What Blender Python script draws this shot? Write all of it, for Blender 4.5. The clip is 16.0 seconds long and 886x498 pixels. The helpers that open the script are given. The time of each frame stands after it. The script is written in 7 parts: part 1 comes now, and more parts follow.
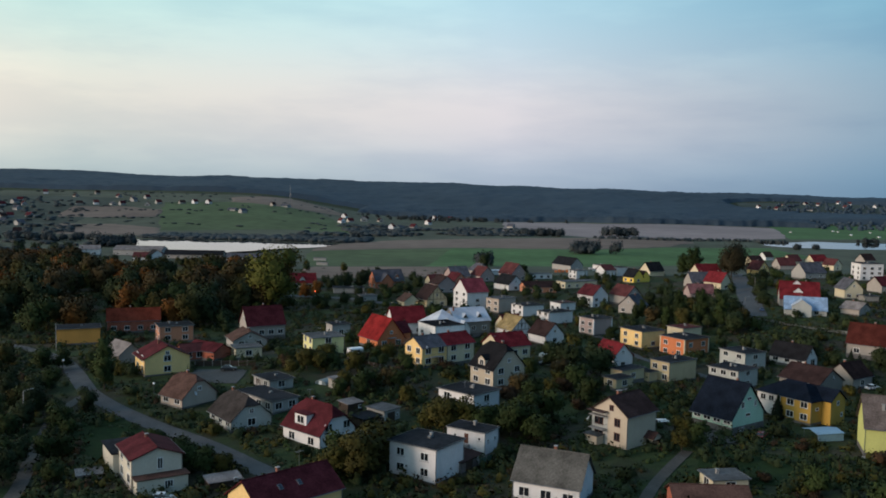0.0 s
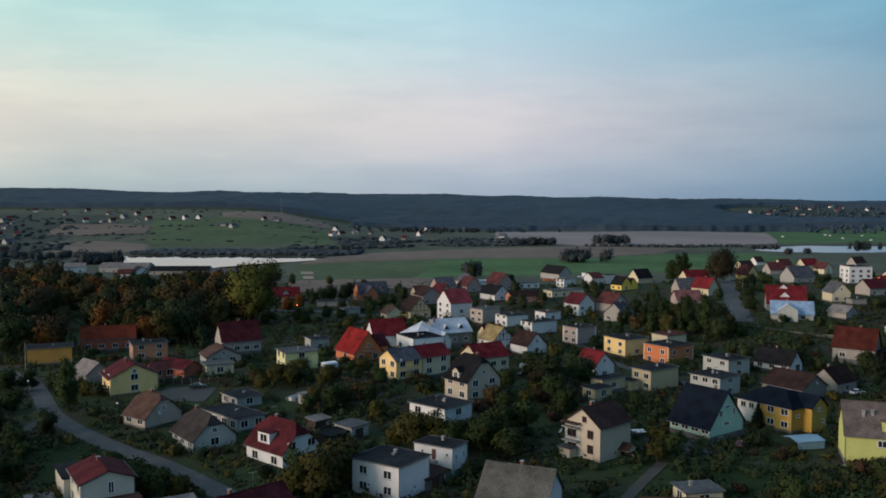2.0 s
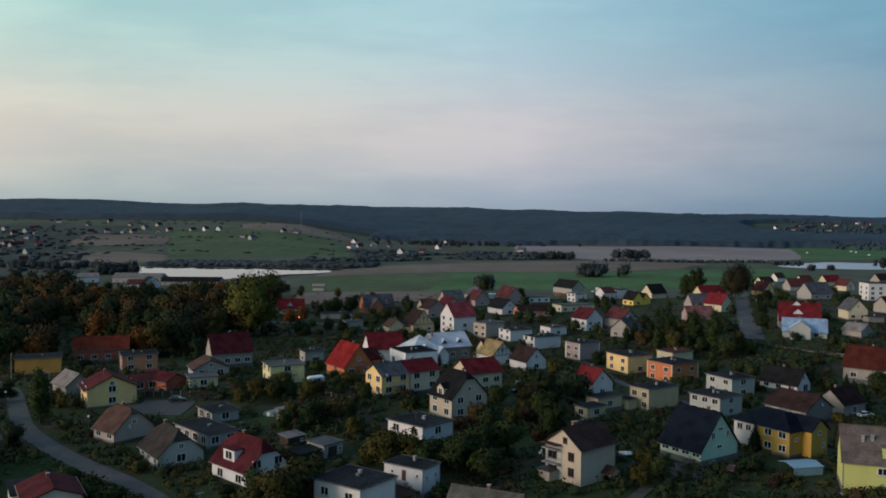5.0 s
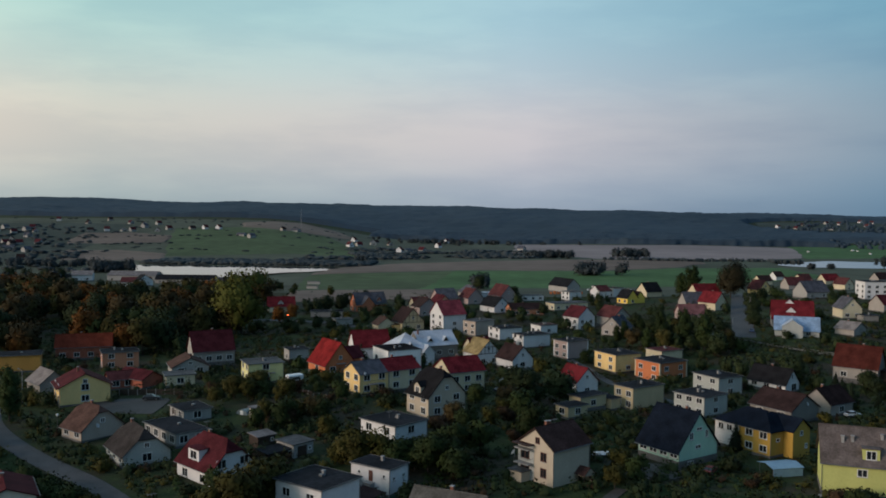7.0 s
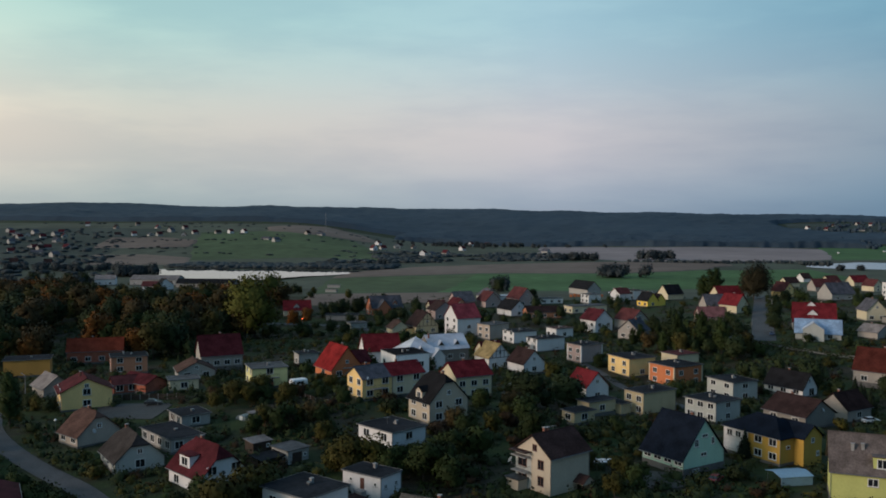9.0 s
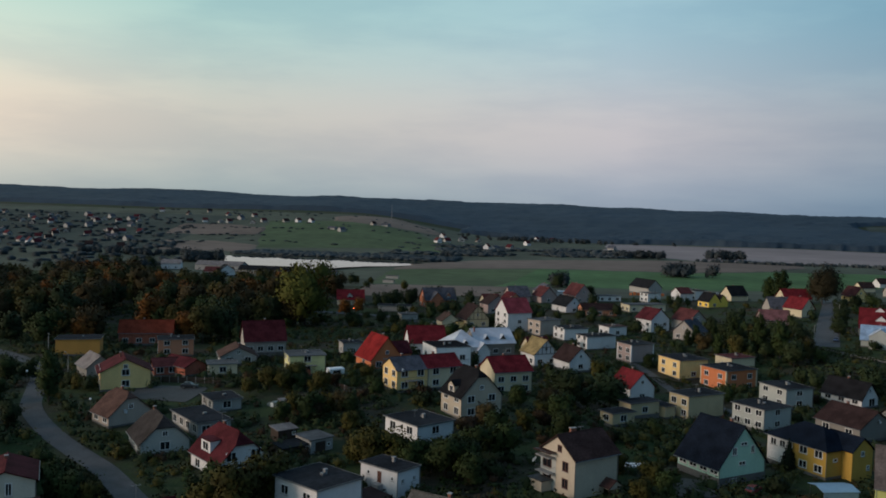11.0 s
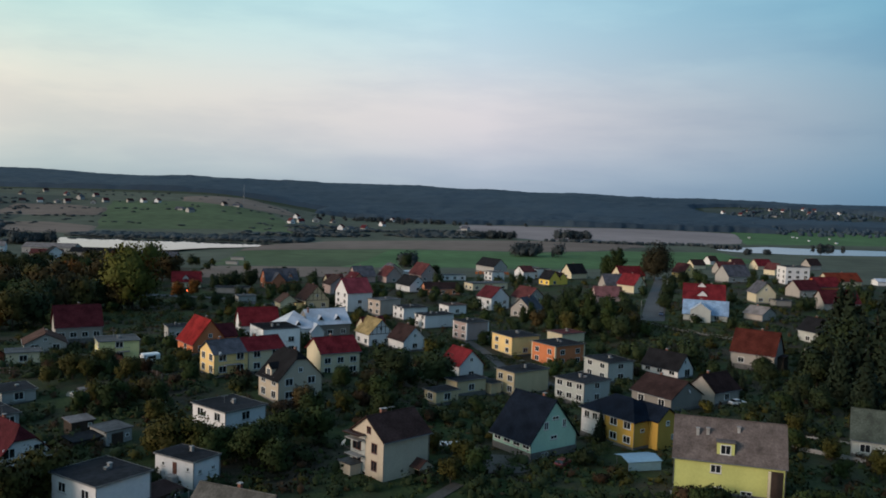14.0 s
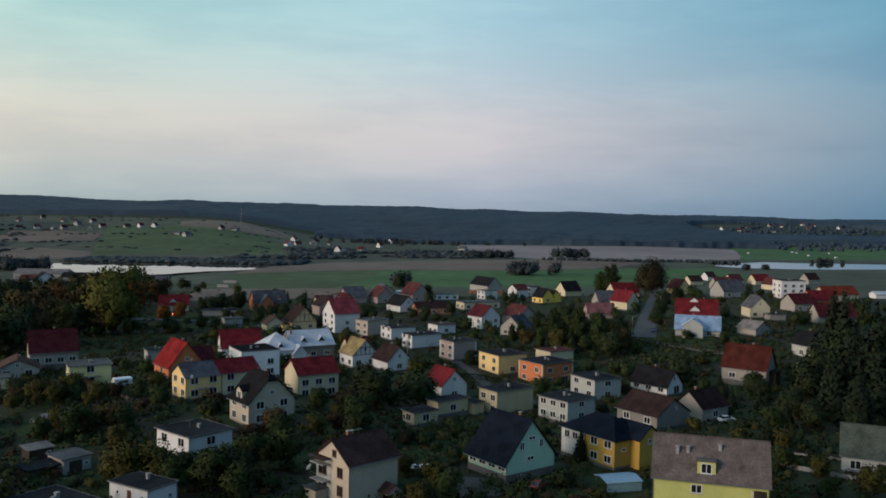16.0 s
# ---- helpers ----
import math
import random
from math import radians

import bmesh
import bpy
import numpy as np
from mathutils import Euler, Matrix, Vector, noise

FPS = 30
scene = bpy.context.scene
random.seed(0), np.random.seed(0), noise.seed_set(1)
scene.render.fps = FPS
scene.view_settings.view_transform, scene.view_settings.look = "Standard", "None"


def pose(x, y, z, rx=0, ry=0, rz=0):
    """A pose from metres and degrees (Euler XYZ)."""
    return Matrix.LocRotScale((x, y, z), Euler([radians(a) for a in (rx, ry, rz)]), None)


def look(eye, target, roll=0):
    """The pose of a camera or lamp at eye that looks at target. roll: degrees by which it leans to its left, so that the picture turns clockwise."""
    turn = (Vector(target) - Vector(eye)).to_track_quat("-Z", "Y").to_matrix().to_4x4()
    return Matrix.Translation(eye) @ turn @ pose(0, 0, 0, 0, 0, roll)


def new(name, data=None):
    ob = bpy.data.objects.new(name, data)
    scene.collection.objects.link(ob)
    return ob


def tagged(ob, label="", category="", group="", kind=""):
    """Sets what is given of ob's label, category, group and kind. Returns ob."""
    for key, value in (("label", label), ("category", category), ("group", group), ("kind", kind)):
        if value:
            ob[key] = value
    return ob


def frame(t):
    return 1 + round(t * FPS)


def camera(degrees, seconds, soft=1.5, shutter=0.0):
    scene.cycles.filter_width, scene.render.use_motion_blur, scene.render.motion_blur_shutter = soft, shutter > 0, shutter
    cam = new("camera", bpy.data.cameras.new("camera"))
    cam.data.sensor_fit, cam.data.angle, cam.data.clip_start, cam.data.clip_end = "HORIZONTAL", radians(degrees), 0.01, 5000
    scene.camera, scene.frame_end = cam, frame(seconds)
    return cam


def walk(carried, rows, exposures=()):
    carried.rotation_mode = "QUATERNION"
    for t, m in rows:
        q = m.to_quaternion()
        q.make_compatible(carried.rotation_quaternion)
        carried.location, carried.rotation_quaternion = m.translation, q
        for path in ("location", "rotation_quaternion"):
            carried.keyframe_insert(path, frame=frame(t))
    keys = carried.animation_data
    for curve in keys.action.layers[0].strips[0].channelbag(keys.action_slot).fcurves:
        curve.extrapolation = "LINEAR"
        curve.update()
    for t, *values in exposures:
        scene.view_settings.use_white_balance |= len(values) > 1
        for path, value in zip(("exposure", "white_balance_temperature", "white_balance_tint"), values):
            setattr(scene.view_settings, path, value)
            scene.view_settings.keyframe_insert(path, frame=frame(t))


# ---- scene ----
cam = camera(54.3, 16.0, soft=1.8)
PATH = [
    (0, (-0.254, -0.209, 51.716), (-6.88, 99.32, 44.62), 1.2),
    (0.5, (1.364, 1.226, 51.606), (-5.01, 100.73, 43.91), 0.8),
    (1, (2.682, 2.597, 51.398), (-2.14, 102.23, 44.36), 0.53),
    (1.5, (4.092, 3.83, 51.264), (-1.94, 103.42, 44.52), 0.41),
    (2, (5.526, 5.03, 51.161), (-0.61, 104.67, 45.37), 0.11),
    (2.5, (7.049, 6.242, 51.051), (0.82, 105.9, 45.61), 0.31),
    (3, (8.371, 7.591, 50.819), (2.68, 107.3, 45.73), 0.41),
    (3.5, (9.841, 9.187, 50.645), (3.8, 108.91, 46.35), 0.31),
    (4, (11.32, 10.587, 50.597), (5.28, 110.27, 45.5), 0.81),
    (4.2, (11.901, 11.081, 50.568), (4.46, 110.69, 45.77), 0.39),
    (6.5, (18.606, 16.512, 49.494), (9.11, 115.98, 45.49), 0.56),
    (7, (19.978, 17.381, 49.44), (10.69, 116.85, 45.09), 0.56),
    (7.5, (21.336, 18.27, 49.412), (11.5, 117.68, 44.81), 0.65),
    (8, (22.869, 19.368, 49.339), (13.08, 118.79, 45.03), 0.55),
    (8.5, (24.24, 20.386, 49.258), (14.25, 119.82, 45.65), 0.45),
    (9, (25.584, 21.713, 49.139), (13.14, 120.85, 45.13), 0.21),
    (9.5, (27.378, 23.426, 49.039), (10.17, 121.91, 46.82), 2.54),
    (10, (29.031, 24.825, 48.829), (9.19, 122.76, 44.91), 1.2),
    (10.2, (29.673, 25.355, 48.784), (9.73, 123.24, 44.17), 1.19),
    (12.3, (35.172, 30.468, 47.792), (13.59, 127.97, 42.52), 2.87),
    (12.5, (35.654, 30.935, 47.756), (13.67, 128.34, 42.34), 2.96),
    (13, (37.224, 31.865, 47.578), (16.79, 129.61, 42.31), 2.99),
    (13.3, (38.198, 32.406, 47.527), (25.82, 131.43, 41.12), 2.11),
    (13.5, (38.789, 32.841, 47.517), (32.76, 132.44, 40.88), 2.01),
    (14, (40.062, 34.108, 47.471), (35.88, 133.81, 40.94), 1.84),
    (14.5, (41.195, 35.491, 47.276), (37.32, 135.19, 40.63), 1.74),
    (15, (42.511, 36.829, 47.031), (35.98, 136.44, 41.24), 1.1),
    (15.5, (44.076, 38.038, 46.524), (36.44, 137.62, 41.63), 1.08),
    (16, (45.521, 39.447, 46.207), (41.13, 139.26, 42.1), 0.93),
]
walk(cam, [(t, look(eye, target, roll)) for t, eye, target, roll in PATH], [(0, 0.22), (1, 0.17), (2, 0.1), (3.5, 0.0), (4, -0.06), (7, -0.1), (9, -0.1), (9.5, -0.12), (10, -0.29), (12.5, -0.03), (13.5, -0.1), (14, 0.15), (15.5, 0.02), (16, -0.02)])

# ---- world and light ----
SUN_AZ, SUN_EL = -152.0, 15.0      # the bright part of the evening sky lies behind and to the left


def ramp(nodes, links, src, stops, interp="LINEAR"):
    n = nodes.new("ShaderNodeValToRGB")
    n.color_ramp.interpolation = interp
    e = n.color_ramp.elements
    while len(e) < len(stops):
        e.new(0.5)
    for el, (p, c) in zip(e, stops):
        el.position = p
        el.color = (*c, 1)
    links.new(src, n.inputs[0])
    return n.outputs[0]


def build_world():
    w = bpy.data.worlds.new("evening_sky")
    scene.world = w
    w.use_nodes = True
    nt = w.node_tree
    nodes, links = nt.nodes, nt.links
    nodes.clear()
    out = nodes.new("ShaderNodeOutputWorld")
    bg = nodes.new("ShaderNodeBackground")
    co = nodes.new("ShaderNodeTexCoord")
    sep = nodes.new("ShaderNodeSeparateXYZ")
    links.new(co.outputs["Generated"], sep.inputs[0])
    # colour by height: dusky blue at the skyline, a pink belt, pale cyan above
    base = ramp(nodes, links, sep.outputs["Z"], [
        (0.0, (0.33, 0.39, 0.48)), (0.022, (0.4, 0.465, 0.56)), (0.054, (0.57, 0.565, 0.62)), (0.1, (0.66, 0.61, 0.64)),
        (0.15, (0.56, 0.655, 0.72)), (0.213, (0.42, 0.66, 0.755)), (0.32, (0.36, 0.56, 0.68)), (0.6, (0.32, 0.48, 0.68)), (1.0, (0.26, 0.39, 0.62))], "B_SPLINE")
    # warmer and brighter towards the west, bluer towards the east
    az = nodes.new("ShaderNodeVectorMath")
    az.operation = "DOT_PRODUCT"
    links.new(co.outputs["Generated"], az.inputs[0])
    az.inputs[1].default_value = (-1.0, 0.0, 0.0)
    mr = nodes.new("ShaderNodeMapRange")
    links.new(az.outputs["Value"], mr.inputs[0])
    mr.inputs[1].default_value, mr.inputs[2].default_value = -1.0, 1.0
    warm = ramp(nodes, links, mr.outputs[0], [
        (0.0, (0.2, 0.31, 0.42)), (0.18, (0.25, 0.44, 0.57)), (0.28, (0.32, 0.53, 0.66)), (0.5, (0.96, 0.98, 0.98)), (0.725, (1.02, 1.06, 0.91)), (0.88, (1.6, 1.4, 1.05)), (1.0, (2.1, 1.65, 1.1))])
    mul = nodes.new("ShaderNodeMix")
    mul.data_type, mul.blend_type = "RGBA", "MULTIPLY"
    mul.inputs[0].default_value = 1.0
    links.new(base, mul.inputs[6])
    links.new(warm, mul.inputs[7])
    # thin streaks of high cloud
    mp = nodes.new("ShaderNodeMapping")
    mp.inputs["Scale"].default_value = (2.2, 2.2, 11.0)
    mp.inputs["Rotation"].default_value = (0.0, 0.16, 0.0)
    links.new(co.outputs["Generated"], mp.inputs[0])
    nz = nodes.new("ShaderNodeTexNoise")
    nz.inputs["Scale"].default_value, nz.inputs["Detail"].default_value, nz.inputs["Roughness"].default_value = 1.6, 6.0, 0.55
    links.new(mp.outputs[0], nz.inputs["Vector"])
    cl = ramp(nodes, links, nz.outputs["Fac"], [(0.38, (0.94, 0.95, 0.97)), (0.62, (1.07, 1.05, 1.03))], "EASE")
    mul2 = nodes.new("ShaderNodeMix")
    mul2.data_type, mul2.blend_type = "RGBA", "MULTIPLY"
    mul2.inputs[0].default_value = 1.0
    links.new(mul.outputs[2], mul2.inputs[6])
    links.new(cl, mul2.inputs[7])
    links.new(mul2.outputs[2], bg.inputs[0])
    bg.inputs[1].default_value = 1.0
    links.new(bg.outputs[0], out.inputs[0])
    sun = bpy.data.lights.new("afterglow", "SUN")
    sun.energy, sun.angle, sun.color = 2.4, radians(24), (1.0, 0.79, 0.67)
    ob = new("afterglow", sun)
    a, e = radians(SUN_AZ), radians(SUN_EL)
    d = Vector((math.cos(a) * math.cos(e), math.sin(a) * math.cos(e), math.sin(e)))
    ob.matrix_world = look(d * 50 + Vector((0, 0, 60)), Vector((0, 0, 60)))
    scene.view_settings.exposure = 0.0


build_world()

# ---- materials ----
MATS = {}


def mat(name, col, rough=0.85, var=0.25, big=0.25, scale=4.0, bump=0.0, bump_scale=12.0, metal=0.0, spec=0.3, col2=None, rnd=0.0, wave=None, streak=0.0, isl=0.0):
    """A procedural surface: base colour varied at two scales, with grain relief. wave: (axis scale, depth) courses of tiles or ribs."""
    if name in MATS:
        return MATS[name]
    m = bpy.data.materials.new(name)
    m.use_nodes = True
    nt = m.node_tree
    nodes, links = nt.nodes, nt.links
    b = nodes["Principled BSDF"]
    b.inputs["Roughness"].default_value, b.inputs["Metallic"].default_value = rough, metal
    b.inputs["Specular IOR Level"].default_value = spec
    co = nodes.new("ShaderNodeTexCoord")
    obi = nodes.new("ShaderNodeObjectInfo")
    off = nodes.new("ShaderNodeVectorMath")
    links.new(co.outputs["Object"], off.inputs[0])
    sc = nodes.new("ShaderNodeVectorMath")
    sc.operation = "SCALE"
    sc.inputs[0].default_value = (37.0, 61.0, 13.0)
    links.new(obi.outputs["Random"], sc.inputs["Scale"])
    links.new(sc.outputs[0], off.inputs[1])
    vec = off.outputs[0]
    n1 = nodes.new("ShaderNodeTexNoise")
    n1.inputs["Scale"].default_value, n1.inputs["Detail"].default_value = scale, 6.0
    links.new(vec, n1.inputs["Vector"])
    n2 = nodes.new("ShaderNodeTexNoise")
    n2.inputs["Scale"].default_value, n2.inputs["Detail"].default_value = scale * 0.13, 4.0
    src2 = vec
    if streak:
        mp = nodes.new("ShaderNodeMapping")
        mp.inputs["Scale"].default_value = (5.0 * streak, 5.0 * streak, 0.5)
        links.new(vec, mp.inputs[0])
        src2 = mp.outputs[0]
    links.new(src2, n2.inputs["Vector"])
    c2 = col2 or tuple(v * (1 - var) for v in col)
    r1 = ramp(nodes, links, n1.outputs["Fac"], [(0.3, c2), (0.68, col)])
    r2 = ramp(nodes, links, n2.outputs["Fac"], [(0.32, (1 - big,) * 3), (0.62, (1.0, 1.0, 1.0))])
    mx = nodes.new("ShaderNodeMix")
    mx.data_type, mx.blend_type = "RGBA", "MULTIPLY"
    mx.inputs[0].default_value = 1.0
    links.new(r1, mx.inputs[6])
    links.new(r2, mx.inputs[7])
    colour = mx.outputs[2]
    if rnd:
        mr = nodes.new("ShaderNodeMapRange")
        mr.inputs[3].default_value, mr.inputs[4].default_value = 1 - rnd, 1 + rnd
        links.new(obi.outputs["Random"], mr.inputs[0])
        hs = nodes.new("ShaderNodeHueSaturation")
        links.new(mr.outputs[0], hs.inputs["Value"])
        links.new(colour, hs.inputs["Color"])
        colour = hs.outputs[0]
    if isl:
        geo = nodes.new("ShaderNodeNewGeometry")
        mi = nodes.new("ShaderNodeMapRange")
        mi.inputs[3].default_value, mi.inputs[4].default_value = 1 - isl, 1 + isl
        links.new(geo.outputs["Random Per Island"], mi.inputs[0])
        hi = nodes.new("ShaderNodeHueSaturation")
        links.new(mi.outputs[0], hi.inputs["Value"])
        links.new(colour, hi.inputs["Color"])
        colour = hi.outputs[0]
    links.new(colour, b.inputs["Base Color"])
    height = None
    if bump:
        n3 = nodes.new("ShaderNodeTexNoise")
        n3.inputs["Scale"].default_value, n3.inputs["Detail"].default_value = bump_scale, 5.0
        links.new(vec, n3.inputs["Vector"])
        height = n3.outputs["Fac"]
        strength = bump
    if wave:
        wv = nodes.new("ShaderNodeTexWave")
        wv.wave_type, wv.bands_direction, wv.wave_profile = "BANDS", wave[0], "SAW"
        wv.inputs["Scale"].default_value, wv.inputs["Distortion"].default_value = wave[1], 0.3
        links.new(co.outputs["Object"], wv.inputs["Vector"])
        height = wv.outputs["Fac"]
        strength = wave[2]
    if height is not None:
        bp = nodes.new("ShaderNodeBump")
        bp.inputs["Strength"].default_value, bp.inputs["Distance"].default_value = min(1.0, strength), 0.08
        links.new(height, bp.inputs["Height"])
        links.new(bp.outputs[0], b.inputs["Normal"])
    MATS[name] = m
    return m


def plaster(name, col):
    return mat("plaster_" + name, col, 0.9, 0.1, 0.1, 3.0, 0.25, 14.0, streak=0.25)


def tile(name, col):
    return mat("roof_tile_" + name, col, 0.7, 0.4, 0.45, 3.0, 0.0, wave=("Z", 3.2, 0.6), rnd=0.08, spec=0.02)


def tar(name, col):
    return mat("roof_felt_" + name, col, 0.95, 0.4, 0.5, 1.2, 0.3, 9.0, spec=0.02)


W_WHITE, W_CREAM, W_YELLOW = plaster("white", (0.66, 0.645, 0.64)), plaster("cream", (0.6, 0.52, 0.36)), plaster("yellow", (0.8, 0.56, 0.24))
W_PALE, W_GREY, W_PINK = plaster("pale_green", (0.66, 0.62, 0.3)), plaster("grey", (0.34, 0.33, 0.31)), plaster("pink", (0.37, 0.28, 0.26))
W_ORANGE, W_TEAL, W_BEIGE = plaster("orange", (0.55, 0.18, 0.075)), plaster("mint", (0.36, 0.55, 0.45)), plaster("beige", (0.52, 0.42, 0.26))
W_OCHRE, W_LEMON, W_MAUVE = plaster("ochre", (0.5, 0.3, 0.06)), plaster("lemon", (0.5, 0.51, 0.17)), plaster("mauve", (0.46, 0.39, 0.3))
W_BRIGHT, W_DINGY = plaster("bright_white", (0.84, 0.83, 0.82)), plaster("dingy_white", (0.41, 0.42, 0.39))
W_AMBER, W_DARKSTONE = plaster("amber", (0.6, 0.29, 0.07)), plaster("dark_stone", (0.21, 0.195, 0.175))
W_BRICK = mat("red_brick", (0.42, 0.13, 0.08), 0.9, 0.35, 0.3, 6.0, 0.4, 20.0)
W_IVORY, M_REDWOOD = plaster("ivory", (0.56, 0.52, 0.43)), mat("red_brown_frame", (0.12, 0.045, 0.03), 0.6, 0.2, 0.2, 6.0)
R_ROSE = tile("faded_rose", (0.27, 0.12, 0.12))
R_WORN = tile("weathered_rose_grey", (0.165, 0.135, 0.125))
W_CLAY, R_STRAW = plaster("clay", (0.42, 0.15, 0.08)), tile("straw", (0.36, 0.27, 0.13))
W_SUNNY, W_TAUPE = plaster("sunny_yellow", (0.85, 0.58, 0.1)), plaster("taupe", (0.42, 0.35, 0.29))
W_SALMON, W_STONE = plaster("salmon", (0.5, 0.22, 0.13)), plaster("stone", (0.33, 0.3, 0.27))
R_RED, R_DKRED, R_ORANGE = tile("red", (0.2, 0.026, 0.032)), tile("dark_red", (0.105, 0.024, 0.03)), tile("orange", (0.24, 0.05, 0.028))
R_BROWN, R_NAVY, R_BLACK = tile("brown", (0.05, 0.03, 0.029)), tile("navy", (0.011, 0.017, 0.03)), tile("black", (0.02, 0.02, 0.023))
R_MOSS = tile("mossy_grey", (0.1, 0.118, 0.098))
R_UMBER, R_CHOC = tile("umber", (0.055, 0.048, 0.047)), tile("chocolate", (0.085, 0.048, 0.043))
R_RUST = tile("rust_red", (0.095, 0.026, 0.02))
R_BRIGHT = tile("bright_red", (0.28, 0.026, 0.026))
R_TAN, R_GREY, R_SLATE = tile("tan", (0.12, 0.07, 0.058)), tile("grey", (0.27, 0.24, 0.23)), tile("slate", (0.12, 0.12, 0.14))
R_PINK, R_BLUE, R_MAROON = tile("pink", (0.34, 0.07, 0.085)), tile("blue", (0.33, 0.47, 0.66)), tile("maroon", (0.13, 0.045, 0.045))
R_ETERNIT = tile("fibre_cement", (0.15, 0.145, 0.132))
R_STEEL = mat("roof_sheet_pale", (0.55, 0.58, 0.64), 0.5, 0.2, 0.3, 2.0, metal=0.2, wave=("X", 2.4, 0.5))
R_PITCH = tar("pitch", (0.014, 0.014, 0.017))
R_TAR, R_TARG = tar("dark", (0.034, 0.037, 0.043)), tar("grey", (0.13, 0.135, 0.14))
M_FRAME = mat("window_frame_white", (0.72, 0.72, 0.7), 0.5, 0.1, 0.1, 6.0)
M_DARKWOOD = mat("dark_wood", (0.06, 0.04, 0.03), 0.7, 0.4, 0.3, 5.0)
M_WOOD = mat("brown_wood", (0.2, 0.11, 0.06), 0.75, 0.4, 0.3, 5.0)
M_PLINTH = mat("plinth_render", (0.16, 0.15, 0.145), 0.95, 0.3, 0.3, 4.0, 0.3)
M_BRICKC = mat("chimney_brick", (0.30, 0.13, 0.09), 0.9, 0.4, 0.3, 9.0, 0.4)
M_CONC = mat("concrete", (0.32, 0.31, 0.3), 0.9, 0.25, 0.3, 3.0, 0.3)
M_GUTTER = mat("gutter_zinc", (0.22, 0.23, 0.24), 0.45, 0.2, 0.2, 4.0, metal=0.6)
M_DISH = mat("dish_white", (0.8, 0.8, 0.8), 0.4, 0.08, 0.1, 6.0)
M_BARK = mat("bark", (0.07, 0.055, 0.045), 0.95, 0.4, 0.3, 6.0, 0.6)
M_GLASS = mat("window_glass", (0.018, 0.021, 0.026), 0.08, 0.2, 0.2, 2.0, spec=0.6)
M_RAIL = mat("painted_steel", (0.12, 0.12, 0.13), 0.5, 0.2, 0.2, 5.0, metal=0.3)
M_TYRE = mat("tyre_rubber", (0.02, 0.02, 0.02), 0.9, 0.2, 0.2, 8.0)


def leaf(name, col, col2):
    return mat("leaves_" + name, col, 0.7, 0.3, 0.2, 0.9, col2=col2, rnd=0.28, spec=0.1, isl=0.08)


L_GREEN, L_DARK = leaf("green", (0.031, 0.046, 0.012), (0.026, 0.037, 0.011)), leaf("dark", (0.027, 0.038, 0.013), (0.023, 0.031, 0.012))
L_OLIVE, L_RUST = leaf("olive", (0.062, 0.054, 0.01), (0.043, 0.04, 0.01)), leaf("rust", (0.17, 0.06, 0.01), (0.085, 0.04, 0.01))
L_BROWN, L_CONIFER = leaf("brown", (0.062, 0.041, 0.014), (0.046, 0.033, 0.013)), leaf("needles", (0.017, 0.025, 0.012), (0.013, 0.019, 0.01))
L_OCHRE = leaf("ochre", (0.062, 0.051, 0.012), (0.043, 0.038, 0.011))
L_UMBER = leaf("umber", (0.036, 0.029, 0.014), (0.029, 0.025, 0.013))
L_LIME, L_RED = leaf("lime", (0.092, 0.092, 0.016), (0.06, 0.064, 0.013)), leaf("red", (0.05, 0.027, 0.013), (0.038, 0.025, 0.013))


# Copse leaves paled towards grey-blue to carry the haze in their colour.
L_COPSE_HAZED = mat("leaves_copse", (0.058, 0.068, 0.07), 0.8, 0.25, 0.25, 0.2, spec=0.05)
# Blue distance haze over the ridge forest, mixed into the leaf colour.
L_FAR_HAZED = mat("leaves_far_wood", (0.04, 0.06, 0.08), 0.8, 0.15, 0.2, 0.02, spec=0.1)
# Grey-blue veil of far-off air painted into bank, hedge and hamlet foliage.
L_FAR2_HAZED = mat("leaves_far_bank", (0.056, 0.068, 0.072), 0.8, 0.3, 0.3, 0.05, spec=0.1)


# ---- helpers for meshes ----
def mesh(name, verts, faces, *mats):
    me = bpy.data.meshes.new(name)
    me.from_pydata([tuple(v) for v in verts], [], faces)
    for m in mats:
        me.materials.append(m)
    me.update()
    return me


def part(name, bm, material, parent, label=""):
    """One mesh object under a thing; bm may be a bmesh or a ready mesh."""
    if isinstance(bm, bmesh.types.BMesh):
        me = bpy.data.meshes.new(name)
        bm.normal_update()
        bm.to_mesh(me)
        bm.free()
    else:
        me = bm
    if material is not None and not me.materials:
        me.materials.append(material)
    ob = new(name, me)
    ob.parent = parent
    if label:
        ob["label"] = label
    return ob


def add_box(bm, x0, y0, z0, x1, y1, z1, mi=0):
    v = [bm.verts.new(p) for p in ((x0, y0, z0), (x1, y0, z0), (x1, y1, z0), (x0, y1, z0), (x0, y0, z1), (x1, y0, z1), (x1, y1, z1), (x0, y1, z1))]
    for f in ((0, 3, 2, 1), (4, 5, 6, 7), (0, 1, 5, 4), (1, 2, 6, 5), (2, 3, 7, 6), (3, 0, 4, 7)):
        bm.faces.new([v[i] for i in f]).material_index = mi


def box(*a):
    bm = bmesh.new()
    add_box(bm, *a)
    return bm


def bevelled(bm, w=0.02):
    bmesh.ops.bevel(bm, geom=bm.edges[:], offset=w, segments=1, affect="EDGES")
    return bm


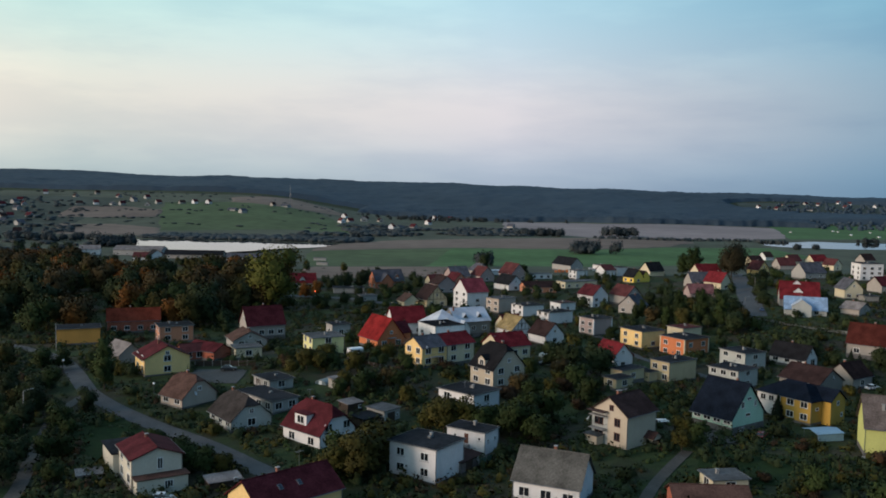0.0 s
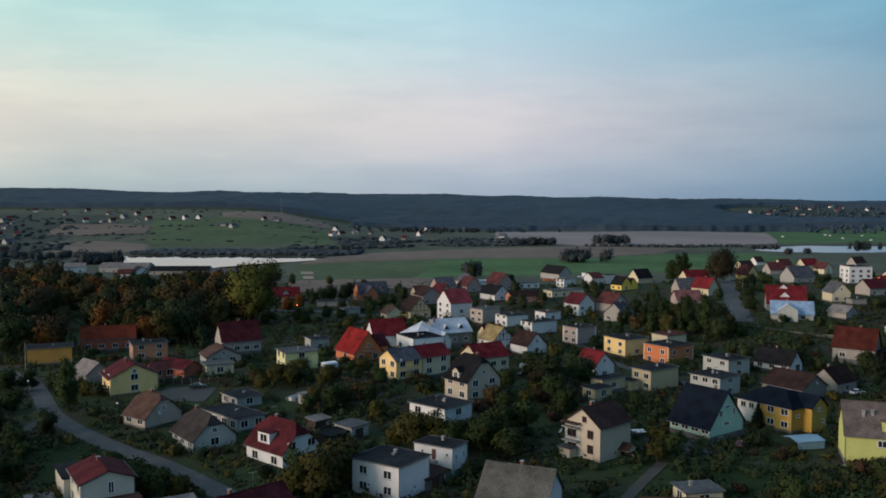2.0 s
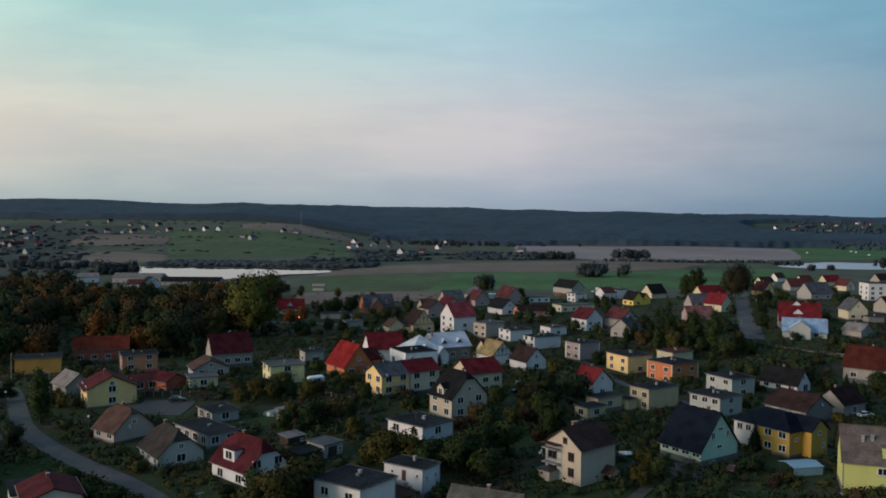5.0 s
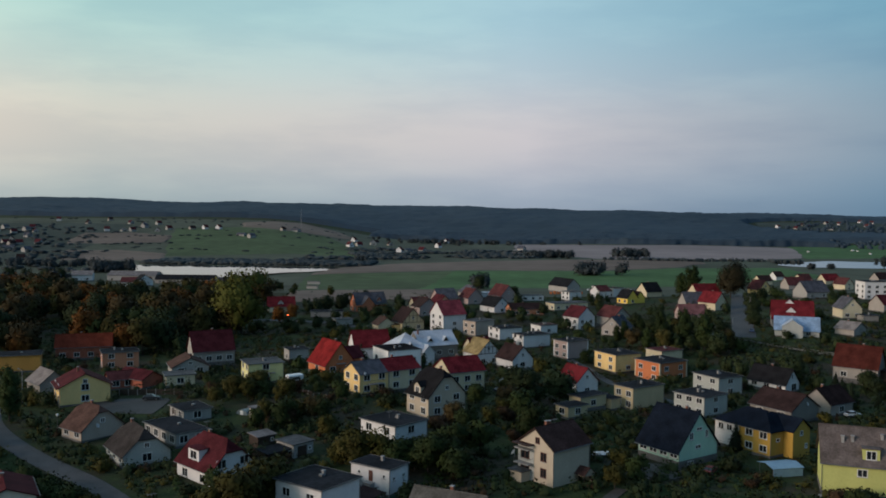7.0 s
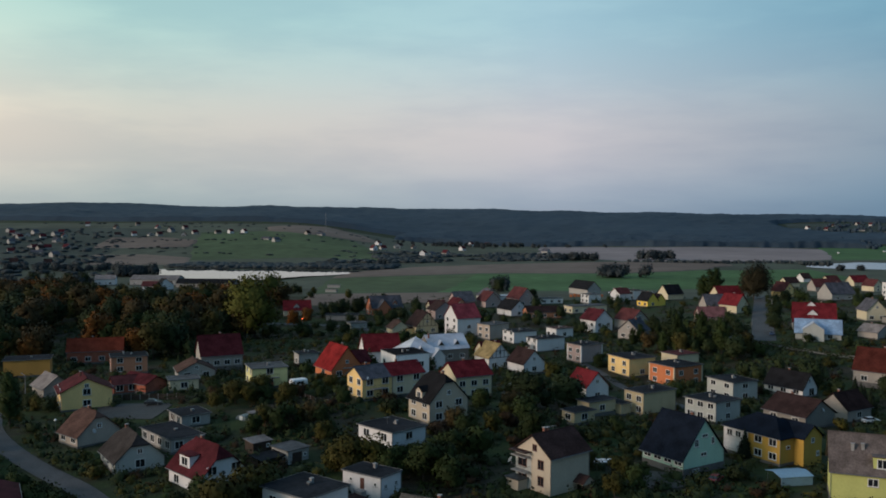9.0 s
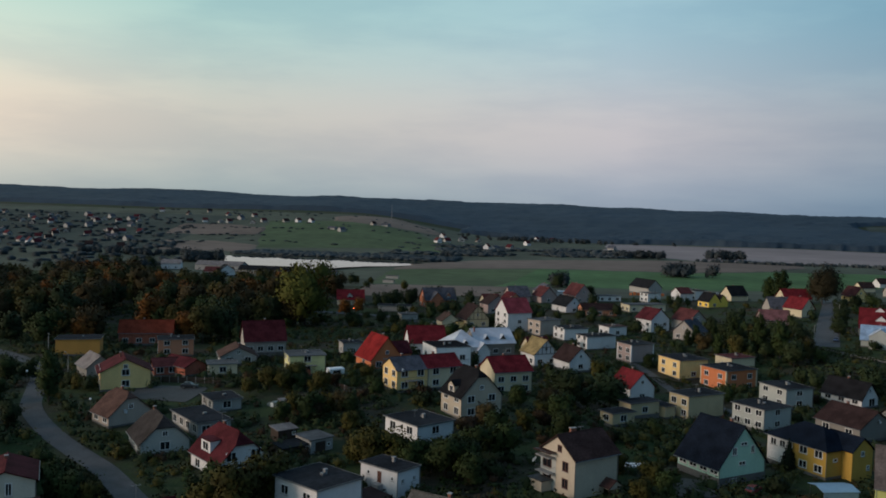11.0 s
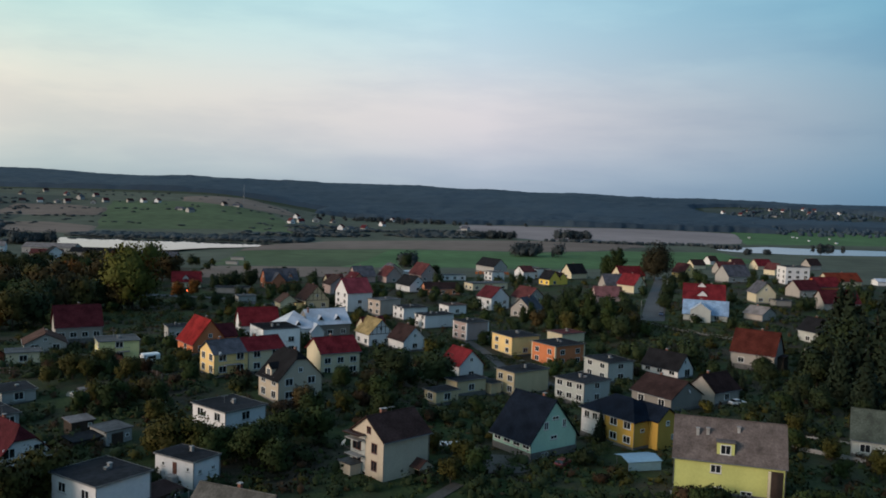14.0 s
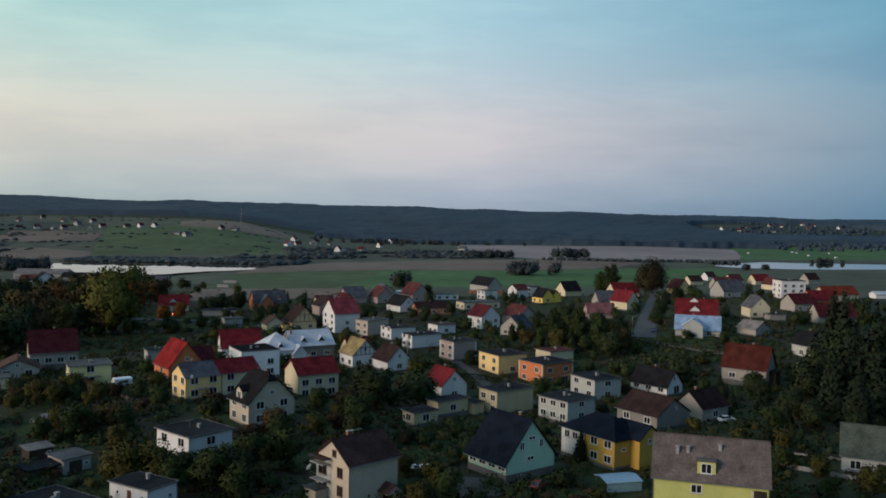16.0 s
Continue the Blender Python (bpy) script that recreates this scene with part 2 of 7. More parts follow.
def tube(bm, a, b, r0, r1, n=7):
    a, b = Vector(a), Vector(b)
    d = (b - a).normalized()
    s = d.cross(Vector((0.3, 0.2, 0.9))).normalized()
    t = d.cross(s)
    ra = [bm.verts.new(a + (s * math.cos(i * math.tau / n) + t * math.sin(i * math.tau / n)) * r0) for i in range(n)]
    rb = [bm.verts.new(b + (s * math.cos(i * math.tau / n) + t * math.sin(i * math.tau / n)) * r1) for i in range(n)]
    for i in range(n):
        bm.faces.new((ra[i], ra[(i + 1) % n], rb[(i + 1) % n], rb[i]))
    bm.faces.new(ra[::-1])
    bm.faces.new(rb)


# ---- terrain ----
def sm(a, b, v):
    u = min(1.0, max(0.0, (v - a) / (b - a)))
    return u * u * (3 - 2 * u)


BUMPS = ((-30, 240, 38, 4.3), (-92, 248, 34, 1.6), (-58, 172, 20, -0.9), (140, 375, 48, 5.8), (185, 450, 55, 5.0), (215, 545, 70, 6.0), (46, 254, 20, -2.4), (66, 306, 15, -2.1), (48, 436, 15, -2.4), (-300, 800, 70, -2.5))


def ground(x, y):
    """Height of the land: the village terrace, the river flats, the wooded ridge behind."""
    h = -5.0 * sm(170, 330, y) - 9.5 * sm(540, 830, y)
    for bx, by, s, a in BUMPS:
        q = ((x - bx) ** 2 + (y - by) ** 2) / (2 * s * s)
        if q < 12:
            h += a * math.exp(-q)
    if y > 1000:
        side = x / y
        ridge = 50 - 31 * side / 0.5 * 0.52
        left = sm(0.1, 0.3, -side)
        slope = left * 40 * sm(1080, 1900, y)
        far = (ridge + 14.5 - left * 40) * sm(1780, 2750, y)
        h += slope + far + 6 * sm(1500, 1800, y) * noise.noise((x / 420, y / 420, 0)) + 5 * sm(1900, 2600, y) * noise.noise((x / 300, 7.7, 0))
    return h


def axis(lo, hi, a, b, step, grow):
    v = list(np.arange(a, b + 0.01, step))
    s, p = step, b
    while p < hi:
        s *= grow
        p += s
        v.append(min(p, hi))
    s, p = step, a
    while p > lo:
        s *= grow
        p -= s
        v.insert(0, max(p, lo))
    return v


def build_ground():
    xs, ys = axis(-3600, 3600, -260, 330, 7.0, 1.07), axis(-900, 4600, 60, 640, 7.0, 1.035)
    nx = len(xs)
    verts = [(x, y, ground(x, y)) for y in ys for x in xs]
    faces = [(j * nx + i, j * nx + i + 1, (j + 1) * nx + i + 1, (j + 1) * nx + i) for j in range(len(ys) - 1) for i in range(nx - 1)]
    m = bpy.data.materials.new("meadow_soil")
    m.use_nodes = True
    nt = m.node_tree
    nodes, links = nt.nodes, nt.links
    b = nodes["Principled BSDF"]
    b.inputs["Roughness"].default_value, b.inputs["Specular IOR Level"].default_value = 0.95, 0.1
    co = nodes.new("ShaderNodeTexCoord")

    def nz(scale, detail=6.0):
        n = nodes.new("ShaderNodeTexNoise")
        n.inputs["Scale"].default_value, n.inputs["Detail"].default_value = scale, detail
        links.new(co.outputs["Object"], n.inputs["Vector"])
        return n.outputs["Fac"]
    grass = ramp(nodes, links, nz(0.35), [(0.3, (0.022, 0.03, 0.014)), (0.55, (0.03, 0.046, 0.017)), (0.75, (0.038, 0.054, 0.02))])
    soil = ramp(nodes, links, nz(0.9), [(0.3, (0.026, 0.025, 0.017)), (0.7, (0.052, 0.045, 0.031))])
    fac = ramp(nodes, links, nz(0.045, 5.0), [(0.44, (0, 0, 0)), (0.6, (1, 1, 1))])
    mx = nodes.new("ShaderNodeMix")
    mx.data_type = "RGBA"
    links.new(fac, mx.inputs[0])
    links.new(grass, mx.inputs[6])
    links.new(soil, mx.inputs[7])
    links.new(mx.outputs[2], b.inputs["Base Color"])
    bp = nodes.new("ShaderNodeBump")
    bp.inputs["Strength"].default_value, bp.inputs["Distance"].default_value = 0.8, 0.3
    links.new(nz(1.6), bp.inputs["Height"])
    links.new(bp.outputs[0], b.inputs["Normal"])
    me = mesh("ground", verts, faces, m)
    me.shade_smooth()
    tagged(new("ground", me), "dark green meadow and garden soil running to the wooded ridge", "ground", kind="structure")


build_ground()


def drape(name, pts, width, material, label, category, lift=0.12, kind="structure", step=4.0):
    """A ribbon of road along pts, lying on the land."""
    line = []
    for (x0, y0), (x1, y1) in zip(pts, pts[1:]):
        n = max(1, int(math.hypot(x1 - x0, y1 - y0) / step))
        line += [(x0 + (x1 - x0) * i / n, y0 + (y1 - y0) * i / n) for i in range(n)]
    line.append(pts[-1])
    for _ in range(3):
        line = [line[0]] + [((a[0] + 2 * b[0] + c[0]) / 4, (a[1] + 2 * b[1] + c[1]) / 4) for a, b, c in zip(line, line[1:], line[2:])] + [line[-1]]
    verts, faces = [], []
    for i, (x, y) in enumerate(line):
        a, b = line[max(0, i - 1)], line[min(len(line) - 1, i + 1)]
        d = Vector((b[0] - a[0], b[1] - a[1])).normalized()
        for k in (-1, -0.5, 0, 0.5, 1):
            w = width / 2 * (1 + 0.06 * noise.noise((x / 3, y / 3, k)))
            px, py = x - d.y * w * k, y + d.x * w * k
            verts.append((px, py, ground(px, py) + lift))
    for i in range(len(line) - 1):
        for k in range(4):
            a = i * 5 + k
            faces.append((a, a + 5, a + 6, a + 1))
    me = mesh(name, verts, faces, material)
    ob = tagged(new(name, me), label, category, kind=kind)
    return ob


def field(name, corners, material, label, category="field", lift=0.35, n=24, flat=None):
    """A four-cornered sheet of farmland or water lying on the land."""
    a, b, c, d = [Vector(p) for p in corners]
    verts, faces = [], []
    for j in range(n + 1):
        for i in range(n + 1):
            u, v = i / n, j / n
            p = (a * (1 - u) + b * u) * (1 - v) + (d * (1 - u) + c * u) * v
            k = 4.0 if flat is None else 9.0
            if i in (0, n) or j in (0, n):
                p = p + Vector((noise.noise((p.x / 60, p.y / 60, 1.5)), noise.noise((p.x / 60, p.y / 60, 9.5)))) * k * 3
            verts.append((p.x, p.y, (ground(p.x, p.y) + lift) if flat is None else flat))
    for j in range(n):
        for i in range(n):
            q = j * (n + 1) + i
            faces.append((q, q + 1, q + n + 2, q + n + 1))
    me = mesh(name, verts, faces, material)
    return tagged(new(name, me), label, category, kind="structure")

# ---- houses ----
WIN_CACHE = {}
FOOT = []


def lattice(w, h, t, cuts):
    """A one-piece window frame with its mullions, as a plate with real openings."""
    us = [-w / 2, -w / 2 + t]
    for c in cuts:
        us += [c - 0.045, c + 0.045]
    us += [w / 2 - t, w / 2]
    zs = [0, t, h - t, h]
    bm = bmesh.new()
    grid = {}
    for k, yy in enumerate((-0.05, 0.06)):
        for i, u in enumerate(us):
            for j, zz in enumerate(zs):
                grid[k, i, j] = bm.verts.new((u, yy, zz))
    solid = {(i, j) for i in range(len(us) - 1) for j in range(3) if j != 1 or i % 2 == 0}
    for i, j in solid:
        for k in (0, 1):
            q = [grid[k, i, j], grid[k, i + 1, j], grid[k, i + 1, j + 1], grid[k, i, j + 1]]
            bm.faces.new(q if k == 0 else q[::-1])
        for di, dj, a, c in ((-1, 0, (i, j), (i, j + 1)), (1, 0, (i + 1, j + 1), (i + 1, j)), (0, -1, (i + 1, j), (i, j)), (0, 1, (i, j + 1), (i + 1, j + 1))):
            if (i + di, j + dj) not in solid:
                bm.faces.new((grid[(0,) + a], grid[(0,) + c], grid[(1,) + c], grid[(1,) + a]))
    return bm


def window(parent, m, w, h, style="double", frame_mat=None):
    """A framed window lying in the local x-z plane, facing -y, at the pose m: frame with panes as its own parts, and a sill."""
    fm = frame_mat or M_FRAME
    key = (round(w, 2), round(h, 2), style, fm.name)
    if key not in WIN_CACHE:
        t = 0.12
        cuts = [0.0] if style == "double" else ([-w / 6, w / 6] if style == "triple" else [])
        bm = lattice(w, h, t, cuts)
        sm_ = bmesh.new()
        add_box(sm_, -w / 2 - 0.08, -0.14, -0.07, w / 2 + 0.08, 0.05, -0.005)
        sme = bpy.data.meshes.new("sill")
        sm_.to_mesh(sme)
        sm_.free()
        sme.materials.append(M_CONC)
        fme = bpy.data.meshes.new("window")
        bm.to_mesh(fme)
        bm.free()
        fme.materials.append(fm)
        xs = [-w / 2 + t] + cuts + [w / 2 - t]
        panes = []
        for a, b in zip(xs, xs[1:]):
            pm = bmesh.new()
            add_box(pm, a + 0.02, -0.015, t, b - 0.02, 0.05, h - t)
            pme = bpy.data.meshes.new("pane")
            pm.to_mesh(pme)
            pm.free()
            pme.materials.append(M_GLASS)
            panes.append(pme)
        WIN_CACHE[key] = (fme, panes + [sme])
    fme, panes = WIN_CACHE[key]
    ob = part("window", fme, None, parent)
    ob.matrix_local = m
    for p in panes:
        part(p.name.split(".")[0], p, None, ob)
    return ob


def roof_surface(kind, W, L, h, rise, oe, og, clip):
    """Top skin of a roof across u in 0..W and along v in 0..L."""
    k = rise / (W / 2)
    e = h - oe * k
    if kind == "gable":
        v = [(-oe, -og, e), (W / 2, -og, h + rise), (W + oe, -og, e), (-oe, L + og, e), (W / 2, L + og, h + rise), (W + oe, L + og, e)]
        return v, [(0, 1, 4, 3), (1, 2, 5, 4)]
    if kind == "half":
        c = clip
        zc, uc = h + rise * c, W / 2 * c
        a = W / 2 * (1 - c) * 0.9
        v = [(-oe, -og, e), (uc, -og, zc), (W - uc, -og, zc), (W + oe, -og, e), (W / 2, a, h + rise),
             (-oe, L + og, e), (uc, L + og, zc), (W - uc, L + og, zc), (W + oe, L + og, e), (W / 2, L - a, h + rise)]
        return v, [(0, 1, 4, 9, 6, 5), (2, 3, 8, 7, 9, 4), (1, 2, 4), (6, 9, 7)]
    a = min(W / 2, L / 2 - 0.01)
    v = [(-oe, -oe, e), (W + oe, -oe, e), (W + oe, L + oe, e), (-oe, L + oe, e), (W / 2, a, h + rise), (W / 2, L - a, h + rise)]
    return v, [(0, 1, 4), (1, 2, 5, 4), (2, 3, 5), (3, 0, 4, 5)]


def thicken(verts, faces, t):
    """A closed slab of thickness t under a skin."""
    n = len(verts)
    vs = list(verts) + [(x, y, z - t) for x, y, z in verts]
    fs = [tuple(f) for f in faces] + [tuple(i + n for i in reversed(f)) for f in faces]
    edges = {}
    for f in faces:
        for a, b in zip(f, f[1:] + f[:1]):
            edges[(a, b)] = 1
    for a, b in edges:
        if (b, a) not in edges:
            fs.append((b, a, a + n, b + n))
    return vs, fs


def wall_mesh(kind, axis_, lx, ly, h, rise, clip):
    """A closed shell of the walls with their gables, reaching into the soil."""
    z0 = -1.6
    W, L = (lx, ly) if axis_ == "A" else (ly, lx)
    if kind == "gable":
        prof = [(0, z0), (W, z0), (W, h), (W / 2, h + rise), (0, h)]
    elif kind == "half":
        prof = [(0, z0), (W, z0), (W, h), (W - W / 2 * clip, h + rise * clip), (W / 2 * clip, h + rise * clip), (0, h)]
    else:
        prof = [(0, z0), (W, z0), (W, h), (0, h)]
    n = len(prof)
    v = [(u, 0, z) for u, z in prof] + [(u, L, z) for u, z in prof]
    f = [tuple(range(n)), tuple(reversed(range(n, 2 * n)))] + [((i + 1) % n, i, i + n, (i + 1) % n + n) for i in range(n)]
    return v, f


def turn(verts, axis_):
    return verts if axis_ == "A" else [(v, u, z) for u, v, z in verts]


def flip(faces, axis_):
    return faces if axis_ == "A" else [tuple(reversed(f)) for f in faces]


FACE = {"A": lambda u, z, lx, ly: Matrix.Translation((u, 0, z)),
        "B": lambda u, z, lx, ly: Matrix.Translation((0, u, z)) @ Matrix.Rotation(radians(-90), 4, "Z"),
        "C": lambda u, z, lx, ly: Matrix.Translation((u, ly, z)) @ Matrix.Rotation(radians(180), 4, "Z"),
        "D": lambda u, z, lx, ly: Matrix.Translation((lx, u, z)) @ Matrix.Rotation(radians(90), 4, "Z")}


def chimney(parent, x, y, z0, z1, s=0.5, m=None):
    ob = part("chimney", bevelled(box(x - s / 2, y - s / 2, z0, x + s / 2, y + s / 2, z1)), m or M_BRICKC, parent, "concrete flue" if m is M_CONC else "brick chimney stack")
    cap = bevelled(box(x - s / 2 - 0.08, y - s / 2 - 0.08, z1, x + s / 2 + 0.08, y + s / 2 + 0.08, z1 + 0.12))
    part("chimney_cap", cap, M_CONC, ob, "concrete chimney cap")


def dish(parent, x, y, z, r=0.45, az=200):
    """A satellite dish on a short arm."""
    bm = bmesh.new()
    n, rings = 14, 4
    prev = [bm.verts.new((0, 0, 0))]
    c = prev[0]
    last = None
    for k in range(1, rings + 1):
        q = k / rings
        ring = [bm.verts.new((r * q * math.cos(i * math.tau / n), -0.25 * r * q * q, r * q * math.sin(i * math.tau / n))) for i in range(n)]
        for i in range(n):
            if last is None:
                bm.faces.new((c, ring[i], ring[(i + 1) % n]))
            else:
                bm.faces.new((last[i], ring[i], ring[(i + 1) % n], last[(i + 1) % n]))
        last = ring
    bmesh.ops.solidify(bm, geom=bm.faces[:], thickness=0.03)
    tube(bm, (0, 0.02, 0), (0, 0.3, -0.25), 0.03, 0.03, 6)
    tube(bm, (0, -0.05, -r * 0.9), (0, -0.45, -0.05), 0.02, 0.02, 5)
    ob = part("satellite_dish", bm, M_DISH, parent, "round white satellite dish")
    ob.matrix_local = Matrix.Translation((x, y, z)) @ Matrix.Rotation(radians(az), 4, "Z") @ Matrix.Rotation(radians(-25), 4, "X")


def house(label, x, y, yaw, lx, ly, h, roof="flat", rise=0.0, wall=None, top=None, wins="", z=None, chims=(), over=0.35, clip=0.6, plinth=0.5, frames=None,
          gable=None, wsize=(1.95, 1.65), fl=2.75, wstyle="double", sill=0.95, name="house", cat="house", group="village houses", soffit=None, B=None, door=None):
    """A house with its front corner at (x, y). Its A side runs lx metres along yaw, its B side ly metres to the left of it.
    roof: flat, gableA / gableB (the gable stands on that side), halfA / halfB, hipA / hipB. wins: like 'A3x2 B2x2'. chims: (x, y, top over ridge)."""
    z = ground(x, y) if z is None else z
    FOOT.append((x, y, yaw, lx, ly))
    ob = tagged(new(name), label, cat, group)
    ob.matrix_world = pose(x, y, z, 0, 0, yaw)
    kind = roof[:-1] if roof != "flat" else "flat"
    ax = roof[-1] if roof != "flat" else "A"
    W, L = (lx, ly) if ax == "A" else (ly, lx)
    wv, wf = wall_mesh(kind, ax, lx, ly, h, rise, clip)
    part("wall", mesh("wall", turn(wv, ax), flip(wf, ax), wall), None, ob)
    if plinth:
        bm = bmesh.new()
        for a in ((-0.05, -0.05, lx + 0.05, 0.0), (-0.05, ly, lx + 0.05, ly + 0.05), (-0.05, 0, 0.0, ly), (lx, 0, lx + 0.05, ly)):
            add_box(bm, a[0], a[1], -1.6, a[2], a[3], plinth)
        part("plinth", bm, M_PLINTH, ob, "dark rendered plinth")
    peak = h + rise
    if kind == "flat":
        bm = box(-over, -over, h, lx + over, ly + over, h + 0.16)
        rf = part("roof", bm, top, ob, "flat felted roof slab")
        bm = bmesh.new()
        for a in ((-over - 0.04, -over - 0.04, lx + over + 0.04, -over), (-over - 0.04, ly + over, lx + over + 0.04, ly + over + 0.04),
                  (-over - 0.04, -over, -over, ly + over), (lx + over, -over, lx + over + 0.04, ly + over)):
            add_box(bm, a[0], a[1], h - 0.03, a[2], a[3], h + 0.2)
        part("roof_edge", bm, M_GUTTER, rf, "zinc roof edging")
        if min(lx, ly) > 6:
            bm = bevelled(box(lx * 0.55, ly * 0.45, h + 0.16, lx * 0.55 + 0.7, ly * 0.45 + 0.7, h + 0.55))
            part("roof_hatch", bm, M_GUTTER, rf, "low metal roof hatch")
    else:
        og = 0.45 if kind != "hip" else over
        v, f = roof_surface(kind, W, L, h, rise, over + 0.15, og, clip)
        lift = 0.2
        v = [(a, b, c + lift) for a, b, c in v]
        f = [tuple(reversed(q)) for q in f] if kind == "gable" or kind == "half" else f
        v, f = thicken(v, f, 0.18)
        rf = part("roof", mesh("roof", turn(v, ax), flip(f, ax), top), None, ob)
        if kind != "hip":
            # ridge capping and gutters
            a0, a1 = (0.0, L) if kind == "gable" else (W / 2 * (1 - clip) * 0.9, L - W / 2 * (1 - clip) * 0.9)
            bm = bmesh.new()
            e0 = -og if kind == "gable" else 0
            p, q = (W / 2, a0 + e0, peak + lift), (W / 2, a1 - e0, peak + lift)
            p, q = turn([p, q], ax)
            tube(bm, p, q, 0.11, 0.11, 8)
            part("ridge_cap", bm, top, rf)
        k = rise / (W / 2)
        for s in (0, 1):
            bm = bmesh.new()
            u = -(over + 0.2) if s == 0 else W + over + 0.2
            ze = h - (over + 0.15) * k + lift - 0.12
            p, q = turn([(u, -og, ze), (u, L + og, ze)], ax)
            tube(bm, p, q, 0.07, 0.07, 6)
            part("gutter", bm, M_GUTTER, rf)
    if not chims and cat == "house":
        q = random.Random(int(abs(x) * 10 + abs(y) * 7))
        if kind == "flat":
            chims = ((lx * q.uniform(0.3, 0.7), ly * q.uniform(0.35, 0.65), 0.9),)
        elif kind != "hip":
            f = q.uniform(0.3, 0.7)
            chims = ((lx / 2 + 0.5, ly * f, 0.7),) if ax == "A" else ((lx * f, ly / 2 + 0.5, 0.7),)
    if cat == "house" and y < 330:
        for px, py in ((-0.09, 0.12), (lx + 0.09, 0.12), (0.12, ly + 0.09)):
            bm = bmesh.new()
            tube(bm, (px, py - 0.2 if py < 1 else py, -0.3), (px, py - 0.2 if py < 1 else py, h - 0.1), 0.055, 0.055, 6)
            part("downpipe", bm, M_GUTTER, ob, "zinc downpipe")
    for c in chims:
        cx, cy, up = c
        chimney(ob, cx, cy, h * 0.8, peak + up, 0.5, M_CONC if kind == "flat" or top is R_WORN else None)
    for spec in wins.split():
        side, rest = spec[0], spec[1:]
        cols, rows = [int(q) for q in rest.split("x")]
        span = lx if side in "AC" else ly
        for r in range(rows):
            for c in range(cols):
                u = span * (c + 0.5) / cols if cols > 1 else span * 0.5
                if cols == 2:
                    u = span * (0.24 if c == 0 else 0.76)
                zz = sill + r * fl
                ww = wsize[0]
                if cols * ww > span * 0.85:
                    ww = span * 0.8 / cols
                window(ob, FACE[side](u, zz, lx, ly), ww, wsize[1], wstyle, frames)
    if gable:
        for side in gable:
            span = lx if side in "AC" else ly
            window(ob, FACE[side](span / 2, h + rise * 0.22, lx, ly), 1.1, 1.1, "double", frames)
    if door:
        side, u = door
        span = lx if side in "AC" else ly
        bm = bmesh.new()
        add_box(bm, -0.5, -0.05, 0.0, 0.5, 0.06, 2.05)
        d = part("door", bevelled(bm, 0.015), M_WOOD, ob, "brown front door")
        d.matrix_local = FACE[side](u * span, 0.3, lx, ly)
        hb = bmesh.new()
        tube(hb, (0.36, -0.08, 1.0), (0.36, -0.08, 1.15), 0.02, 0.02, 6)
        part("handle", hb, M_GUTTER, d)
    return ob


def wing(parent, x0, y0, lx, ly, h, roof, rise, wall, top, over=0.3, clip=0.6):
    """A lower or crossing wing of a house, as parts of it, in the house's own axes."""
    kind = roof[:-1] if roof != "flat" else "flat"
    ax = roof[-1] if roof != "flat" else "A"
    v, f = wall_mesh(kind, ax, lx, ly, h, rise, clip)
    w = part("wing_wall", mesh("wing_wall", turn(v, ax), flip(f, ax), wall), None, parent)
    w.matrix_local = Matrix.Translation((x0, y0, 0))
    if kind == "flat":
        r = part("wing_roof", box(-over, -over, h, lx + over, ly + over, h + 0.15), top, parent)
    else:
        W, L = (lx, ly) if ax == "A" else (ly, lx)
        v, f = roof_surface(kind, W, L, h, rise, over + 0.1, 0.4, clip)
        v = [(a, b, c + 0.2) for a, b, c in v]
        v, f = thicken(v, [tuple(reversed(q)) for q in f] if kind != "hip" else f, 0.18)
        r = part("wing_roof", mesh("wing_roof", turn(v, ax), flip(f, ax), top), None, parent)
    r.matrix_local = Matrix.Translation((x0, y0, 0))
    return w


def pitched_dormer(parent, m, w, d, h, rise, wall, top, win=True):
    """A small gabled dormer in local space: front at y=0, running back d."""
    v, f = wall_mesh("gable", "A", w, d, h, rise, 0)
    v = [(a - w / 2, b, max(c, -0.2)) for a, b, c in v]
    ob = part("dormer", mesh("dormer", v, f, wall), None, parent)
    ob.matrix_local = m
    v, f = roof_surface("gable", w, d, h, rise, 0.2, 0.2, 0)
    v = [(a - w / 2, b, c + 0.1) for a, b, c in v]
    v, f = thicken(v, [tuple(reversed(q)) for q in f], 0.1)
    part("dormer_roof", mesh("dormer_roof", v, f, top), None, ob)
    if win:
        window(parent, m @ Matrix.Translation((0, 0, h * 0.12)), w * 0.6, h * 0.8)
    return ob


def flat_dormer(parent, m, w, d, h, wall, top):
    """A box dormer with a flat lid and one wide window."""
    ob = part("dormer", box(-w / 2, 0, -0.6, w / 2, d, h), wall, parent)
    ob.matrix_local = m
    part("dormer_roof", bevelled(box(-w / 2 - 0.2, -0.25, h, w / 2 + 0.2, d, h + 0.14)), top, ob)
    window(parent, m @ Matrix.Translation((0, 0, h * 0.18)), w * 0.62, h * 0.7)
    return ob


